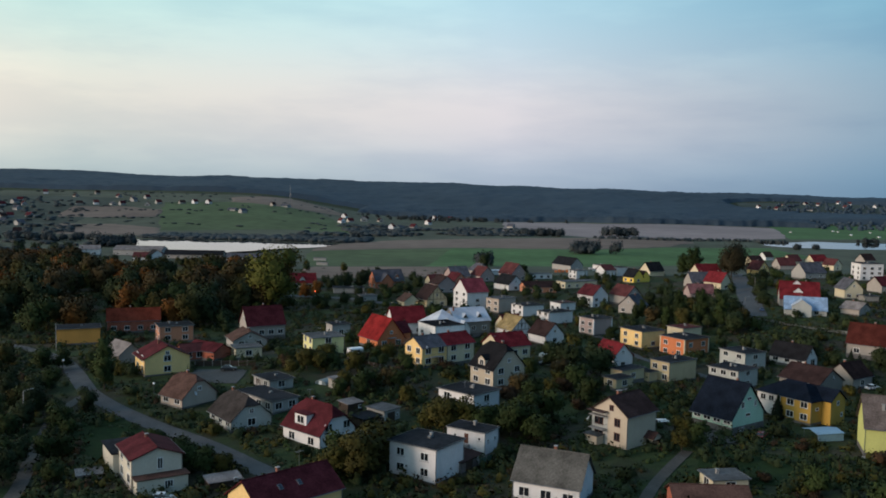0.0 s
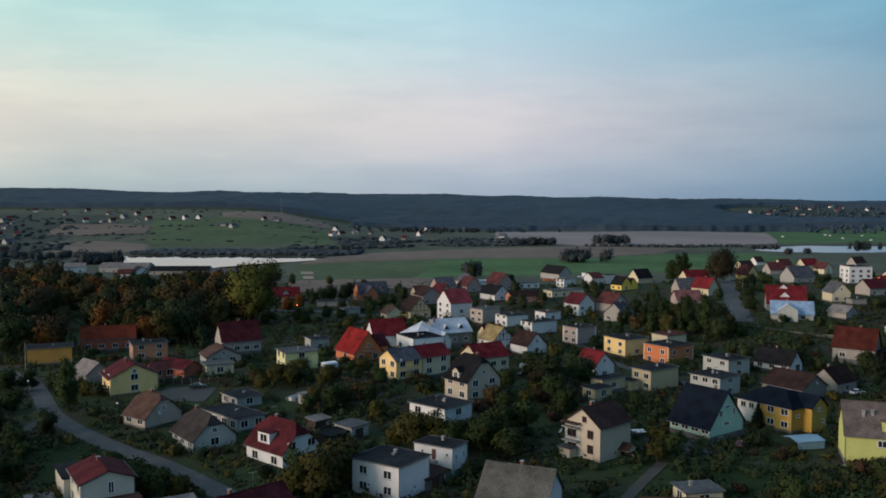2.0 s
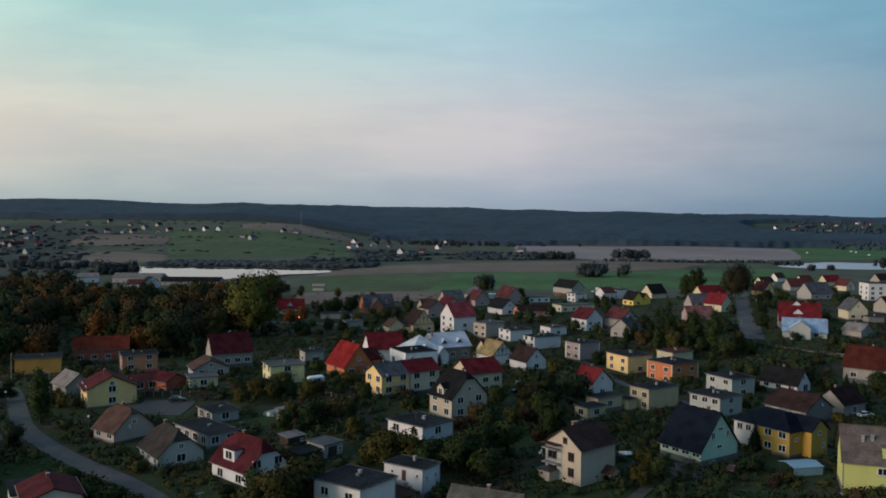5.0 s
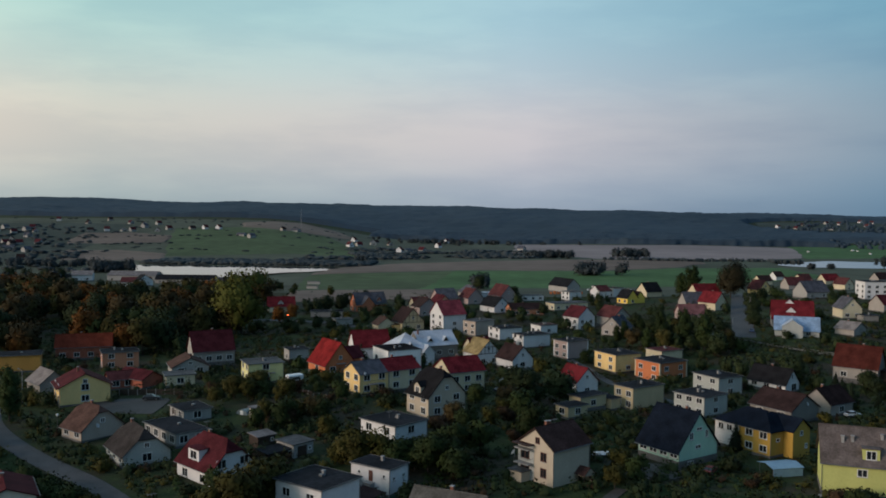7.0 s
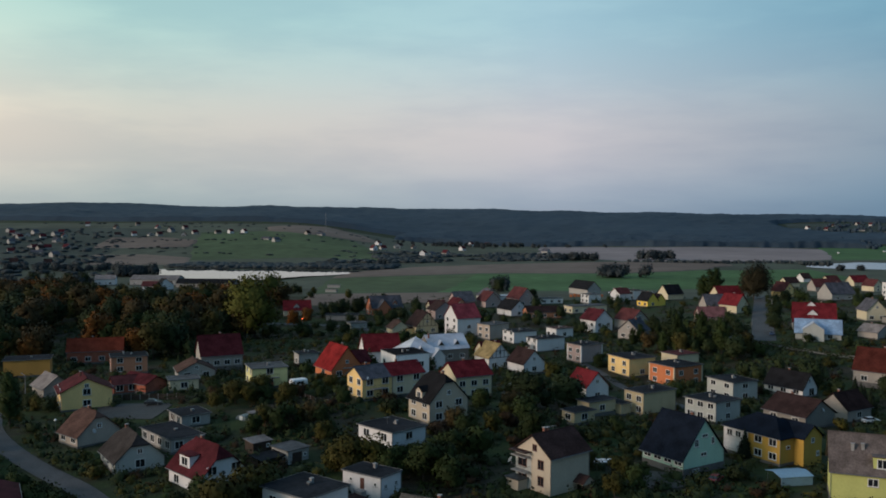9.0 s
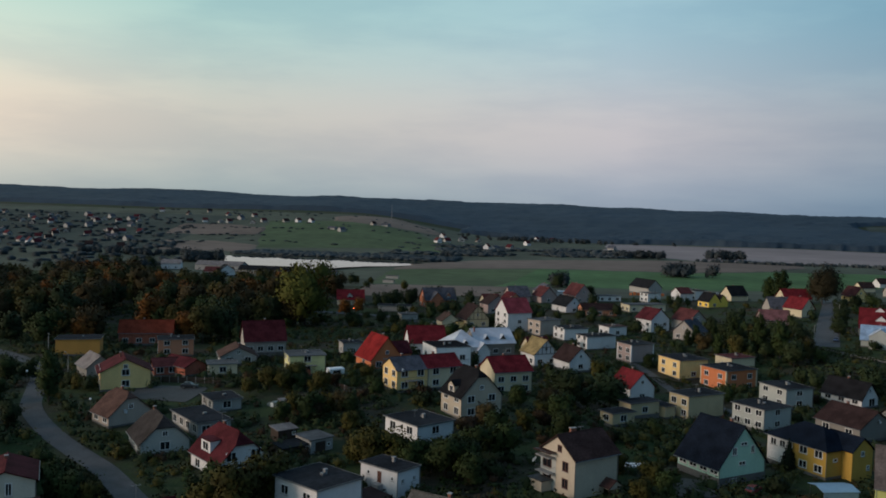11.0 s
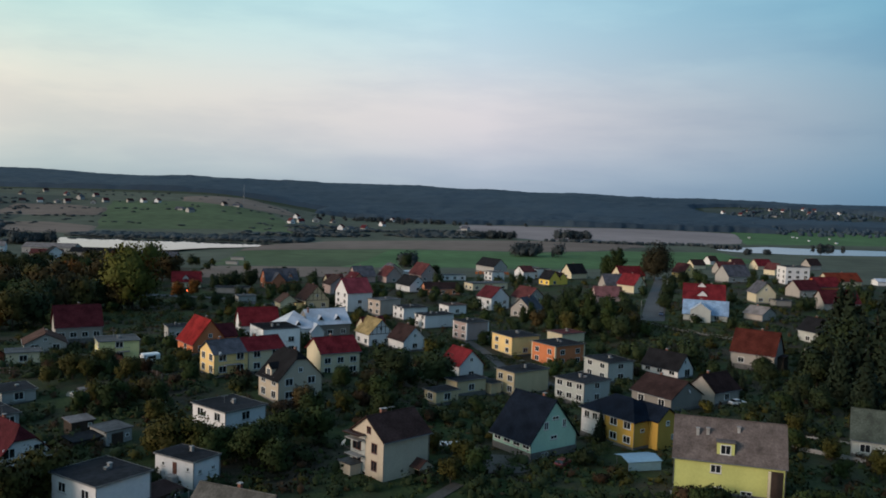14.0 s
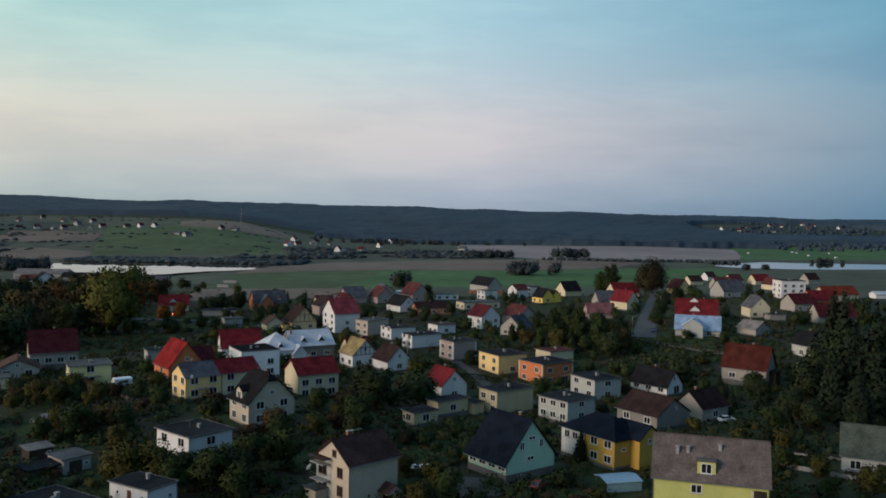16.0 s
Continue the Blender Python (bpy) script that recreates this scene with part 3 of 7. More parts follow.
def balcony(parent, m, w, d, rail=None):
    """A slab with posts and a rail, front towards -y."""
    ob = part("balcony", bevelled(box(-w / 2, -d, -0.16, w / 2, 0.0, 0.0)), M_CONC, parent, "concrete balcony slab")
    ob.matrix_local = m
    bm = bmesh.new()
    n = max(4, int(w / 0.5))
    for i in range(n + 1):
        xx = -w / 2 + 0.04 + (w - 0.08) * i / n
        tube(bm, (xx, -d + 0.05, 0), (xx, -d + 0.05, 0.95), 0.02, 0.02, 5)
    for a, b in (((-w / 2, -d + 0.05, 0.95), (w / 2, -d + 0.05, 0.95)), ((-w / 2 + 0.04, -d + 0.05, 0.95), (-w / 2 + 0.04, 0, 0.95)), ((w / 2 - 0.04, -d + 0.05, 0.95), (w / 2 - 0.04, 0, 0.95))):
        tube(bm, a, b, 0.03, 0.03, 6)
    part("railing", bm, rail or M_RAIL, ob, "thin steel railing")
    return ob


def beams(parent, lx, h, rise):
    """Dark half-timbering over the gable of the A side."""
    for q in (-0.36, -0.18, 0.0, 0.18, 0.36):
        up = rise * (1 - abs(q) * 2) * 0.92
        part("beam", box(lx * (0.5 + q) - 0.11, -0.06, h - 0.1, lx * (0.5 + q) + 0.11, -0.004, h + up), M_DARKWOOD, parent, "dark timber upright")
    part("beam", box(0.1, -0.08, h - 0.28, lx - 0.1, -0.062, h - 0.06), M_DARKWOOD, parent, "dark timber cross-beam")
    part("beam", box(lx * 0.24, -0.08, h + rise * 0.46, lx * 0.76, -0.062, h + rise * 0.46 + 0.2), M_DARKWOOD, parent, "dark timber cross-beam")


def corner_trims(parent, lx, ly, h, m):
    """Pale painted strips up the corners of a rendered box house."""
    for x0, y0, x1, y1 in ((-0.02, -0.02, 0.45, -0.003), (lx - 0.45, -0.02, lx + 0.02, -0.003), (-0.02, 0.0, -0.003, 0.45), (-0.02, ly - 0.45, -0.003, ly + 0.02)):
        part("corner_trim", box(x0, y0, 0.6, x1, y1, h - 0.05), m, parent)


def aerial(parent, x, y, z, h=2.2):
    """A television aerial: a thin mast with a boom and elements."""
    bm = bmesh.new()
    tube(bm, (x, y, z), (x, y, z + h), 0.035, 0.03, 6)
    ob = part("aerial_mast", bm, M_GUTTER, parent, "thin metal aerial mast")
    bm = bmesh.new()
    tube(bm, (x - 0.7, y, z + h - 0.15), (x + 0.7, y, z + h - 0.15), 0.025, 0.025, 5)
    for k in range(6):
        xx = x - 0.6 + 0.24 * k
        tube(bm, (xx, y - 0.4, z + h - 0.15), (xx, y + 0.4, z + h - 0.15), 0.015, 0.015, 4)
    part("aerial", bm, M_GUTTER, ob)


def roof_window(parent, x, y, z, pitch, w=0.8, d=1.1):
    """A skylight lying in the slope of a roof that falls towards -y."""
    ob = part("roof_window", bevelled(box(-w / 2, -d / 2, 0.0, w / 2, d / 2, 0.12), 0.03), M_RAIL, parent, "dark skylight frame")
    ob.matrix_local = pose(x, y, z, pitch, 0, 0)
    part("pane", box(-w / 2 + 0.08, -d / 2 + 0.08, 0.12, w / 2 - 0.08, d / 2 - 0.08, 0.13), M_GLASS, ob)
    return ob


def shed(label, x, y, yaw, lx, ly, h, wall, top, slope=0.4, name="shed", cat="shed", group="sheds and garages", door=True, z=None):
    """An outbuilding under a single low slope, with a plank door."""
    z = ground(x, y) if z is None else z
    FOOT.append((x, y, yaw, lx, ly))
    ob = tagged(new(name), label, cat, group)
    ob.matrix_world = pose(x, y, z, 0, 0, yaw)
    v = [(0, 0, -1), (lx, 0, -1), (lx, ly, -1), (0, ly, -1), (0, 0, h), (lx, 0, h), (lx, ly, h + slope), (0, ly, h + slope)]
    f = [(0, 3, 2, 1), (4, 5, 6, 7), (0, 1, 5, 4), (1, 2, 6, 5), (2, 3, 7, 6), (3, 0, 4, 7)]
    part("wall", mesh("wall", v, f, wall), None, ob)
    o = 0.3
    k = slope / ly
    v = [(-o, -o, h + 0.16 - o * k), (lx + o, -o, h + 0.16 - o * k), (lx + o, ly + o, h + 0.16 + (ly + o) * k), (-o, ly + o, h + 0.16 + (ly + o) * k)]
    v, f = thicken(v, [(0, 1, 2, 3)], 0.14)
    part("roof", mesh("roof", v, f, top), None, ob)
    if door:
        d = part("door", bevelled(box(lx * 0.2, -0.05, 0.05, lx * 0.2 + min(2.3, lx * 0.5), 0.02, min(2.1, h - 0.2)), 0.015), M_DARKWOOD, ob, "dark plank door")
        if lx > 4:
            window(ob, Matrix.Translation((lx * 0.82, 0, 1.0)), 0.8, 0.7, "single")
    return ob


# ---- trees ----
def unit_ico(level):
    """Corners and triangles of a small icosphere, for the cores of crowns."""
    bm = bmesh.new()
    bmesh.ops.create_icosphere(bm, subdivisions=level, radius=1.0)
    bm.verts.index_update()
    got = [v.co.copy() for v in bm.verts], [tuple(v.index for v in f.verts) for f in bm.faces]
    bm.free()
    return got


ICO = unit_ico(1)
SOFT = {}


def soft_mesh(name, verts, faces, normals, *mats):
    """A mesh of leaves that takes the light like the rounded mass they make up."""
    me = mesh(name, verts, faces, *mats)
    me.polygons.foreach_set("use_smooth", np.ones(len(faces), bool))
    me.normals_split_custom_set_from_vertices([tuple(n) for n in normals])
    SOFT[me.name] = np.array([tuple(n) for n in normals], np.float32)
    return me


def clump(rng, out, bx, by, bz, br, bh, leaves, size, bend, inner=0.6):
    """One uneven mass of foliage added to out: a lumpy core with small leaf sprays standing well off it."""
    verts, faces, normals = out
    iv, jf = ICO
    b0, seed = len(verts), Vector((bx * 0.7, by * 0.7, bz * 0.9))
    for d in iv:
        q = inner * (1 + 0.34 * noise.noise(d * 1.9 + seed))
        c = Vector((bx + d.x * br * q, by + d.y * br * q, bz + d.z * bh * q))
        verts.append(c)
        normals.append((d * 0.5 + (c - bend).normalized() * 0.6).normalized())
    faces += [tuple(i + b0 for i in f) for f in jf]
    for _ in range(leaves):
        z = rng.uniform(-0.8, 1)
        a = rng.uniform(0, math.tau)
        r = math.sqrt(1 - z * z)
        d = Vector((r * math.cos(a), r * math.sin(a), z))
        q = (0.5 + 0.68 * rng.random() ** 0.75) * (1 + 0.42 * noise.noise(d * 2.3 + seed))
        c = Vector((bx + d.x * br * q, by + d.y * br * q, bz + d.z * bh * q))
        nrm = (d + Vector((rng.uniform(-1, 1), rng.uniform(-1, 1), rng.uniform(-1, 1))) * 0.9).normalized()
        if nrm.dot(d) < 0:
            nrm = -nrm
        u = nrm.orthogonal().normalized()
        u.rotate(Matrix.Rotation(rng.uniform(0, 6.28), 3, nrm))
        v = nrm.cross(u)
        s = size * rng.uniform(0.5, 1.5)
        i = len(verts)
        verts += [c - u * s - v * s * 0.5, c + u * s - v * s * 0.35, c + v * s * 1.05]
        faces.append((i, i + 1, i + 2))
        normals += [(d * 0.35 + nrm * 0.2 + (c - bend).normalized() * 0.6).normalized()] * 3


def leaf_cloud(rng, blobs, n, size, name, material):
    """A crown of many small leaf sprays round the cores of several uneven masses."""
    out = [], [], []
    tot = sum(b[3] ** 2 for b in blobs)
    bend = Vector((0, 0, min(b[2] for b in blobs) * 0.8))
    for bx, by, bz, br, bh in blobs:
        clump(rng, out, bx, by, bz, br, bh, max(3, int(n * br * br / tot)), size, bend)
    return soft_mesh(name, *out, material)


def trunk_mesh(rng, height, r, limbs, spread):
    bm = bmesh.new()
    p, q = Vector((0, 0, -0.4)), Vector((rng.uniform(-0.2, 0.2), rng.uniform(-0.2, 0.2), height * 0.45))
    tube(bm, p, q, r, r * 0.7, 8)
    top = q + Vector((rng.uniform(-0.4, 0.4), rng.uniform(-0.4, 0.4), height * 0.35))
    tube(bm, q, top, r * 0.7, r * 0.2, 7)
    for i in range(limbs):
        a = i * 2.4 + rng.uniform(-0.4, 0.4)
        s = p.lerp(q, rng.uniform(0.6, 1.0))
        e = s + Vector((math.cos(a) * spread, math.sin(a) * spread, height * rng.uniform(0.15, 0.35)))
        tube(bm, s, e, r * 0.4, r * 0.1, 6)
    return bm


TREES = {}
SPOTS = []


def tree_kind(key, material, height, radius, seed, n=900, size=0.42, shape="round", label="", cat="tree"):
    """Builds the trunk and crown of one kind of tree, to be planted many times."""
    rng = random.Random(seed)
    bl = []
    if shape == "round":
        for i in range(14):
            a, rr = i * 2.39, radius * rng.uniform(0.2, 0.68)
            bl.append((math.cos(a) * rr, math.sin(a) * rr, height * rng.uniform(0.26, 0.8), radius * rng.uniform(0.32, 0.5), height * rng.uniform(0.12, 0.2)))
        bl.append((0, 0, height * 0.55, radius * 0.7, height * 0.36))
    elif shape == "bush":
        for i in range(7):
            a, rr = i * 2.39, radius * rng.uniform(0.2, 0.65)
            bl.append((math.cos(a) * rr, math.sin(a) * rr, height * rng.uniform(0.3, 0.6), radius * rng.uniform(0.35, 0.55), height * rng.uniform(0.25, 0.42)))
    elif shape == "tall":
        for i in range(11):
            a, rr = i * 2.39, radius * rng.uniform(0.1, 0.5)
            bl.append((math.cos(a) * rr, math.sin(a) * rr, height * (0.25 + 0.065 * i), radius * rng.uniform(0.4, 0.62) * (1.1 - 0.05 * i), height * rng.uniform(0.1, 0.17)))
    else:
        for i in range(12):
            q = i / 11
            bl.append((rng.uniform(-0.1, 0.1), rng.uniform(-0.1, 0.1), height * (0.1 + 0.86 * q), radius * (1.0 - 0.93 * q), height * 0.07))
    crown = leaf_cloud(rng, bl, n, size, "crown", material)
    tr = bpy.data.meshes.new("trunk")
    bm = trunk_mesh(rng, height * (0.9 if shape != "bush" else 0.6), max(0.06, height * 0.018), 5 if shape != "cone" else 2, radius * 0.55)
    bm.to_mesh(tr)
    bm.free()
    tr.materials.append(M_BARK)
    TREES[key] = (tr, crown, label, cat)


def plant(key, x, y, s=1.0, rot=None, sz=None, group="trees and shrubs", z=None):
    tr, crown, label, cat = TREES[key]
    SPOTS.append((x, y))
    if cat == "shrub":
        ob = tagged(new("shrub", crown), label, cat, group)
        ob.matrix_world = pose(x, y, ground(x, y) if z is None else z, 0, 0, random.uniform(0, 360)) @ Matrix.Diagonal((s, s, sz or s, 1))
        return ob
    ob = tagged(new("tree"), label, cat, group)
    rot = random.uniform(0, 360) if rot is None else rot
    ob.matrix_world = pose(x, y, ground(x, y) if z is None else z, 0, 0, rot) @ Matrix.Diagonal((s, s, sz or s, 1))
    part("trunk", tr, None, ob)
    part("crown", crown, None, ob)
    return ob


for i in range(3):
    tree_kind("green%d" % i, L_GREEN, 7.0, 3.0, 10 + i, 2300, 0.23, "round", "dark green broadleaf garden tree in early autumn")
    tree_kind("rust%d" % i, L_RUST, 15.0, 5.6, 20 + i, 2200, 0.46, "round", "tall broadleaf tree with rust-orange autumn leaves")
    tree_kind("brown%d" % i, L_BROWN, 15.0, 6.0, 30 + i, 2200, 0.46, "round", "tall broadleaf tree with brown autumn leaves")
    tree_kind("ochre%d" % i, L_OCHRE, 15.0, 5.6, 100 + i, 2200, 0.46, "round", "tall broadleaf tree with yellow-olive leaves")
    tree_kind("dark%d" % i, L_DARK, 14.0, 5.8, 40 + i, 2400, 0.44, "round", "large dark green broadleaf tree")
    tree_kind("olive%d" % i, L_OLIVE, 7.0, 3.2, 50 + i, 2300, 0.23, "round", "garden tree with yellowing olive leaves")
    tree_kind("bush%d" % i, L_DARK, 2.4, 1.8, 60 + i, 480, 0.2, "bush", "dense dark green garden shrub", "shrub")
    tree_kind("obush%d" % i, L_OLIVE, 2.2, 1.6, 70 + i, 460, 0.19, "bush", "low olive and brown garden shrub", "shrub")
    tree_kind("fgreen%d" % i, L_GREEN, 7.0, 3.2, 110 + i, 520, 0.4, "bush", "green garden tree")
    tree_kind("fdark%d" % i, L_DARK, 9.0, 3.6, 120 + i, 560, 0.44, "bush", "dark garden tree")
    tree_kind("folive%d" % i, L_OLIVE, 7.0, 3.0, 130 + i, 520, 0.4, "bush", "olive garden tree")
    tree_kind("ffar%d" % i, L_COPSE_HAZED, 7.5, 4.2, 140 + i, 340, 0.5, "bush", "far tree")
    tree_kind("cone%d" % i, L_CONIFER, 7.0, 1.7, 80 + i, 1500, 0.22, "cone", "slim dark green garden conifer")
tree_kind("tall0", L_LIME, 17.0, 7.6, 90, 4600, 0.36, "round", "tall pale yellow-green willow at the edge of the wood")
tree_kind("tall1", L_GREEN, 15.0, 4.0, 91, 2600, 0.32, "tall", "tall poplar with dull green leaves")
tree_kind("lime0", L_UMBER, 24.0, 9.5, 95, 7000, 0.42, "bush", "big round tree with dark brownish leaves")
tree_kind("red0", L_RED, 5.0, 2.4, 92, 1200, 0.2, "round", "small tree with dark red autumn leaves")
tree_kind("red1", L_RED, 2.4, 1.8, 93, 520, 0.17, "bush", "small dark red autumn shrub", "shrub")


def join_trees(name, spots, label, category="woods"):
    """One object for trees too many to tell apart: spots are (kind, x, y, scale)."""
    mats, chunks, turned, tris, idx, base = [], [], [], [], [], 0
    for key, x, y, s in spots:
        SPOTS.append((x, y))
        for me in TREES[key][:2]:
            n = len(me.vertices)
            co = np.empty(n * 3, np.float32)
            me.vertices.foreach_get("co", co)
            a = random.uniform(0, 6.28)
            co = co.reshape(-1, 3) * s
            rot = np.array(((math.cos(a), -math.sin(a), 0), (math.sin(a), math.cos(a), 0), (0, 0, 1)), np.float32)
            chunks.append(co @ rot.T + np.array((x, y, ground(x, y)), np.float32))
            nv = np.empty(n * 3, np.float32)
            me.vertex_normals.foreach_get("vector", nv)
            if me.name in SOFT:
                nv = SOFT[me.name]
            turned.append(nv.reshape(-1, 3) @ rot.T)
            me.calc_loop_triangles()
            t = np.empty(len(me.loop_triangles) * 3, np.int32)
            me.loop_triangles.foreach_get("vertices", t)
            tris.append(t + base)
            m = me.materials[0]
            if m not in mats:
                mats.append(m)
            idx.append(np.full(len(t) // 3, mats.index(m), np.int32))
            base += n
    co, t, mi = np.concatenate(chunks), np.concatenate(tris), np.concatenate(idx)
    me = bpy.data.meshes.new(name)
    me.vertices.add(len(co))
    me.vertices.foreach_set("co", co.ravel())
    me.loops.add(len(t))
    me.loops.foreach_set("vertex_index", t)
    me.polygons.add(len(t) // 3)
    me.polygons.foreach_set("loop_start", np.arange(0, len(t), 3, dtype=np.int32))
    for m in mats:
        me.materials.append(m)
    me.polygons.foreach_set("material_index", mi)
    me.update(calc_edges=True)
    me.polygons.foreach_set("use_smooth", np.ones(len(t) // 3, bool))
    me.normals_split_custom_set_from_vertices(np.concatenate(turned))
    return tagged(new(name, me), label, category, kind="stuff")

# ---- fields, water, roads ----
M_ROAD = mat("asphalt", (0.075, 0.076, 0.08), 0.9, 0.25, 0.3, 2.0, 0.3, 20.0)
M_TRACK = mat("gravel_track", (0.08, 0.075, 0.066), 0.95, 0.3, 0.3, 1.5, 0.5, 10.0)
M_YARD = mat("paved_yard", (0.06, 0.062, 0.062), 0.9, 0.3, 0.3, 1.0, 0.3, 8.0)
F_GREEN = mat("winter_wheat", (0.082, 0.155, 0.06), 0.95, 0.3, 0.3, 0.08, 0.2, 0.5, spec=0.1)
F_GREEN2 = mat("pasture", (0.085, 0.118, 0.056), 0.95, 0.3, 0.3, 0.06, 0.2, 0.5, spec=0.1)
F_BROWN = mat("ploughed_soil", (0.19, 0.142, 0.116), 0.95, 0.25, 0.25, 0.05, 0.2, 0.5, spec=0.1)
F_STUBBLE = mat("stubble", (0.27, 0.22, 0.21), 0.95, 0.2, 0.2, 0.03, 0.2, 0.5, spec=0.1)
M_WATER = mat("pond_water", (0.01, 0.014, 0.016), 0.03, 0.1, 0.1, 0.01, spec=0.5)

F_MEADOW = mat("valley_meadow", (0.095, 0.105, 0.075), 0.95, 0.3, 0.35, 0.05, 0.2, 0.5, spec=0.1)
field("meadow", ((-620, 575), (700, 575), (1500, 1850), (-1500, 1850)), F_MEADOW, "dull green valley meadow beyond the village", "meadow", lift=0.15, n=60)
F_ORCHARD = mat("orchard_grass", (0.062, 0.075, 0.062), 0.95, 0.35, 0.35, 0.04, 0.2, 0.5, spec=0.1)


def along(pts, u):
    """The point at the share u of a line's points."""
    k = min(len(pts) - 2, int(u * (len(pts) - 1)))
    return Vector(pts[k]).lerp(Vector(pts[k + 1]), u * (len(pts) - 1) - k)


def strip(name, near, far, material, label, category="field", lift=0.4, flat=None, n=48, rows=12, rag=7.0):
    """A sheet of farmland or water between a near and a far boundary, with ragged edges."""
    verts, faces = [], []
    for j in range(rows + 1):
        for i in range(n + 1):
            u, v = i / n, j / rows
            p = along(near, u).lerp(along(far, u), v)
            rim = i in (0, n) or j in (0, rows)
            if rim:
                p = p + Vector((noise.noise((p.x / 30, p.y / 30, 1.5)), noise.noise((p.x / 30, p.y / 30, 9.5)))) * rag
            verts.append((p.x, p.y, (ground(p.x, p.y) + (0.1 if rim else lift)) if flat is None else flat))
    for j in range(rows):
        for i in range(n):
            q = j * (n + 1) + i
            faces.append((q, q + 1, q + n + 2, q + n + 1))
    me = mesh(name, verts, faces, material)
    me.shade_smooth()
    return tagged(new(name, me), label, category, kind="structure")


strip("field_1", ((-138, 599), (-78, 630), (-35, 656), (40, 700)), ((-192, 850), (-164, 880), (-113, 907), (-45, 950)), F_GREEN2, "green pasture beyond the village edge", lift=0.35)
strip("field_2", ((-60, 640), (17, 690), (80, 720), (182, 800), (330, 930)), ((-60, 945), (49, 965), (97, 968), (195, 1046), (330, 1085)), F_GREEN, "bright green field of winter wheat", lift=0.6)
strip("field_3", ((-190, 856), (-113, 912), (-45, 956), (49, 972), (97, 976), (195, 1054), (250, 1143)), ((-190, 925), (-178, 970), (-131, 1058), (-41, 1124), (110, 1215), (189, 1204), (255, 1185)), F_BROWN, "brown ploughed field on a low rise", lift=0.8)
strip("field_4", ((2, 1306), (80, 1285), (121, 1222), (226, 1224), (358, 1260), (430, 1330)), ((2, 1790), (109, 1800), (200, 1760), (327, 1790), (503, 1800), (560, 1780)), F_STUBBLE, "pale stubble field below the wood")
strip("field_5", ((-460, 1130), (-302, 1200), (-180, 1180)), ((-640, 1600), (-524, 1640), (-330, 1560)), F_GREEN2, "green pasture on the far hillside", lift=0.5)
strip("field_6", ((-700, 1310), (-620, 1325), (-546, 1350)), ((-760, 1490), (-680, 1500), (-585, 1460)), F_BROWN, "brown field on the far hillside", lift=0.8)
strip("field_7", ((-541, 1015), (-480, 1030), (-420, 1042)), ((-640, 1210), (-560, 1225), (-483, 1185)), F_BROWN, "brown field strip on the hillside", lift=0.8)
strip("field_12", ((-520, 1630), (-400, 1590), (-270, 1560)), ((-560, 1760), (-467, 1900), (-360, 1760)), F_BROWN, "pale ploughed strip under the wood", lift=0.8)
strip("field_8", ((426, 1305), (594, 1376), (900, 1450)), ((561, 1860), (700, 1900), (1100, 1930)), F_GREEN, "green field across the valley", lift=0.5)
strip("field_10", ((600, 2160), (800, 2120), (1050, 2120)), ((640, 2420), (860, 2470), (1080, 2500)), F_ORCHARD, "dull pasture between the woods", lift=0.6)
strip("field_11", ((-800, 940), (-640, 930), (-545, 960)), ((-1400, 1700), (-1100, 1720), (-760, 1690)), F_ORCHARD, "dull orchard grass of the hillside hamlet", lift=0.3)
strip("field_9", ((-125, 515), (-81, 527), (-29, 549)), ((-138, 597), (-78, 628), (-35, 652)), F_BROWN, "brown garden plots at the village edge", lift=0.5)
strip("water_1", ((-352, 815), (-331, 800), (-292, 788), (-262, 798), (-236, 848), (-185, 915)), ((-415, 945), (-388, 964), (-344, 972), (-318, 950), (-286, 971), (-180, 956)), M_WATER, "still pond reflecting the evening sky", "pond", flat=-13.9, rag=12.0)
strip("water_2", ((345, 1122), (374, 1095), (417, 1089), (479, 1110), (700, 1150)), ((343, 1194), (374, 1206), (424, 1243), (477, 1247), (760, 1235)), M_WATER, "long pond reflecting the evening sky", "pond", flat=-13.9, rag=12.0)

drape("road_1", ((-260, 330), (-161, 272), (-145, 260), (-128, 243), (-113, 221), (-98, 198), (-87, 187), (-75, 177), (-57, 165), (-43, 151), (-30, 138), (-10, 112)), 4.6, M_ROAD, "narrow grey asphalt village road", "road")
drape("road_2", ((-98, 198), (-97, 181), (-91, 164), (-86, 151), (-79, 135), (-74, 115)), 2.5, M_TRACK, "narrow gravel side lane", "road", lift=0.16)
drape("road_3", ((160, 600), (148, 544), (123, 437), (108, 369)), 9.0, M_ROAD, "wide asphalt street through the upper village", "road")
drape("road_4", ((92, 392), (108, 364), (116, 349), (131, 333), (170, 310)), 3.2, M_TRACK, "pale gravel lane along a hedge", "road", lift=0.16)
drape("road_6", ((-190, 440), (-94, 430), (-74, 428), (-59, 415), (-41, 407), (-21, 405.5), (-3, 403), (16, 396), (34, 382), (48, 372)), 6.0, M_ROAD, "grey village street between the box houses", "road")
drape("road_5", ((38, 172), (33, 162), (28, 152), (22, 135)), 2.2, M_TRACK, "gravel drive between gardens", "road")
drape("road_7", ((34, 345), (40, 327), (45, 313), (48, 296), (53, 285), (60, 272), (67, 260)), 3.4, M_ROAD, "narrow asphalt street past the box houses", "road")
field("yard", ((-80, 212), (-66, 211), (-66, 226), (-82, 226)), M_YARD, "grey paved yard in front of garages", "yard", lift=0.14, n=8)

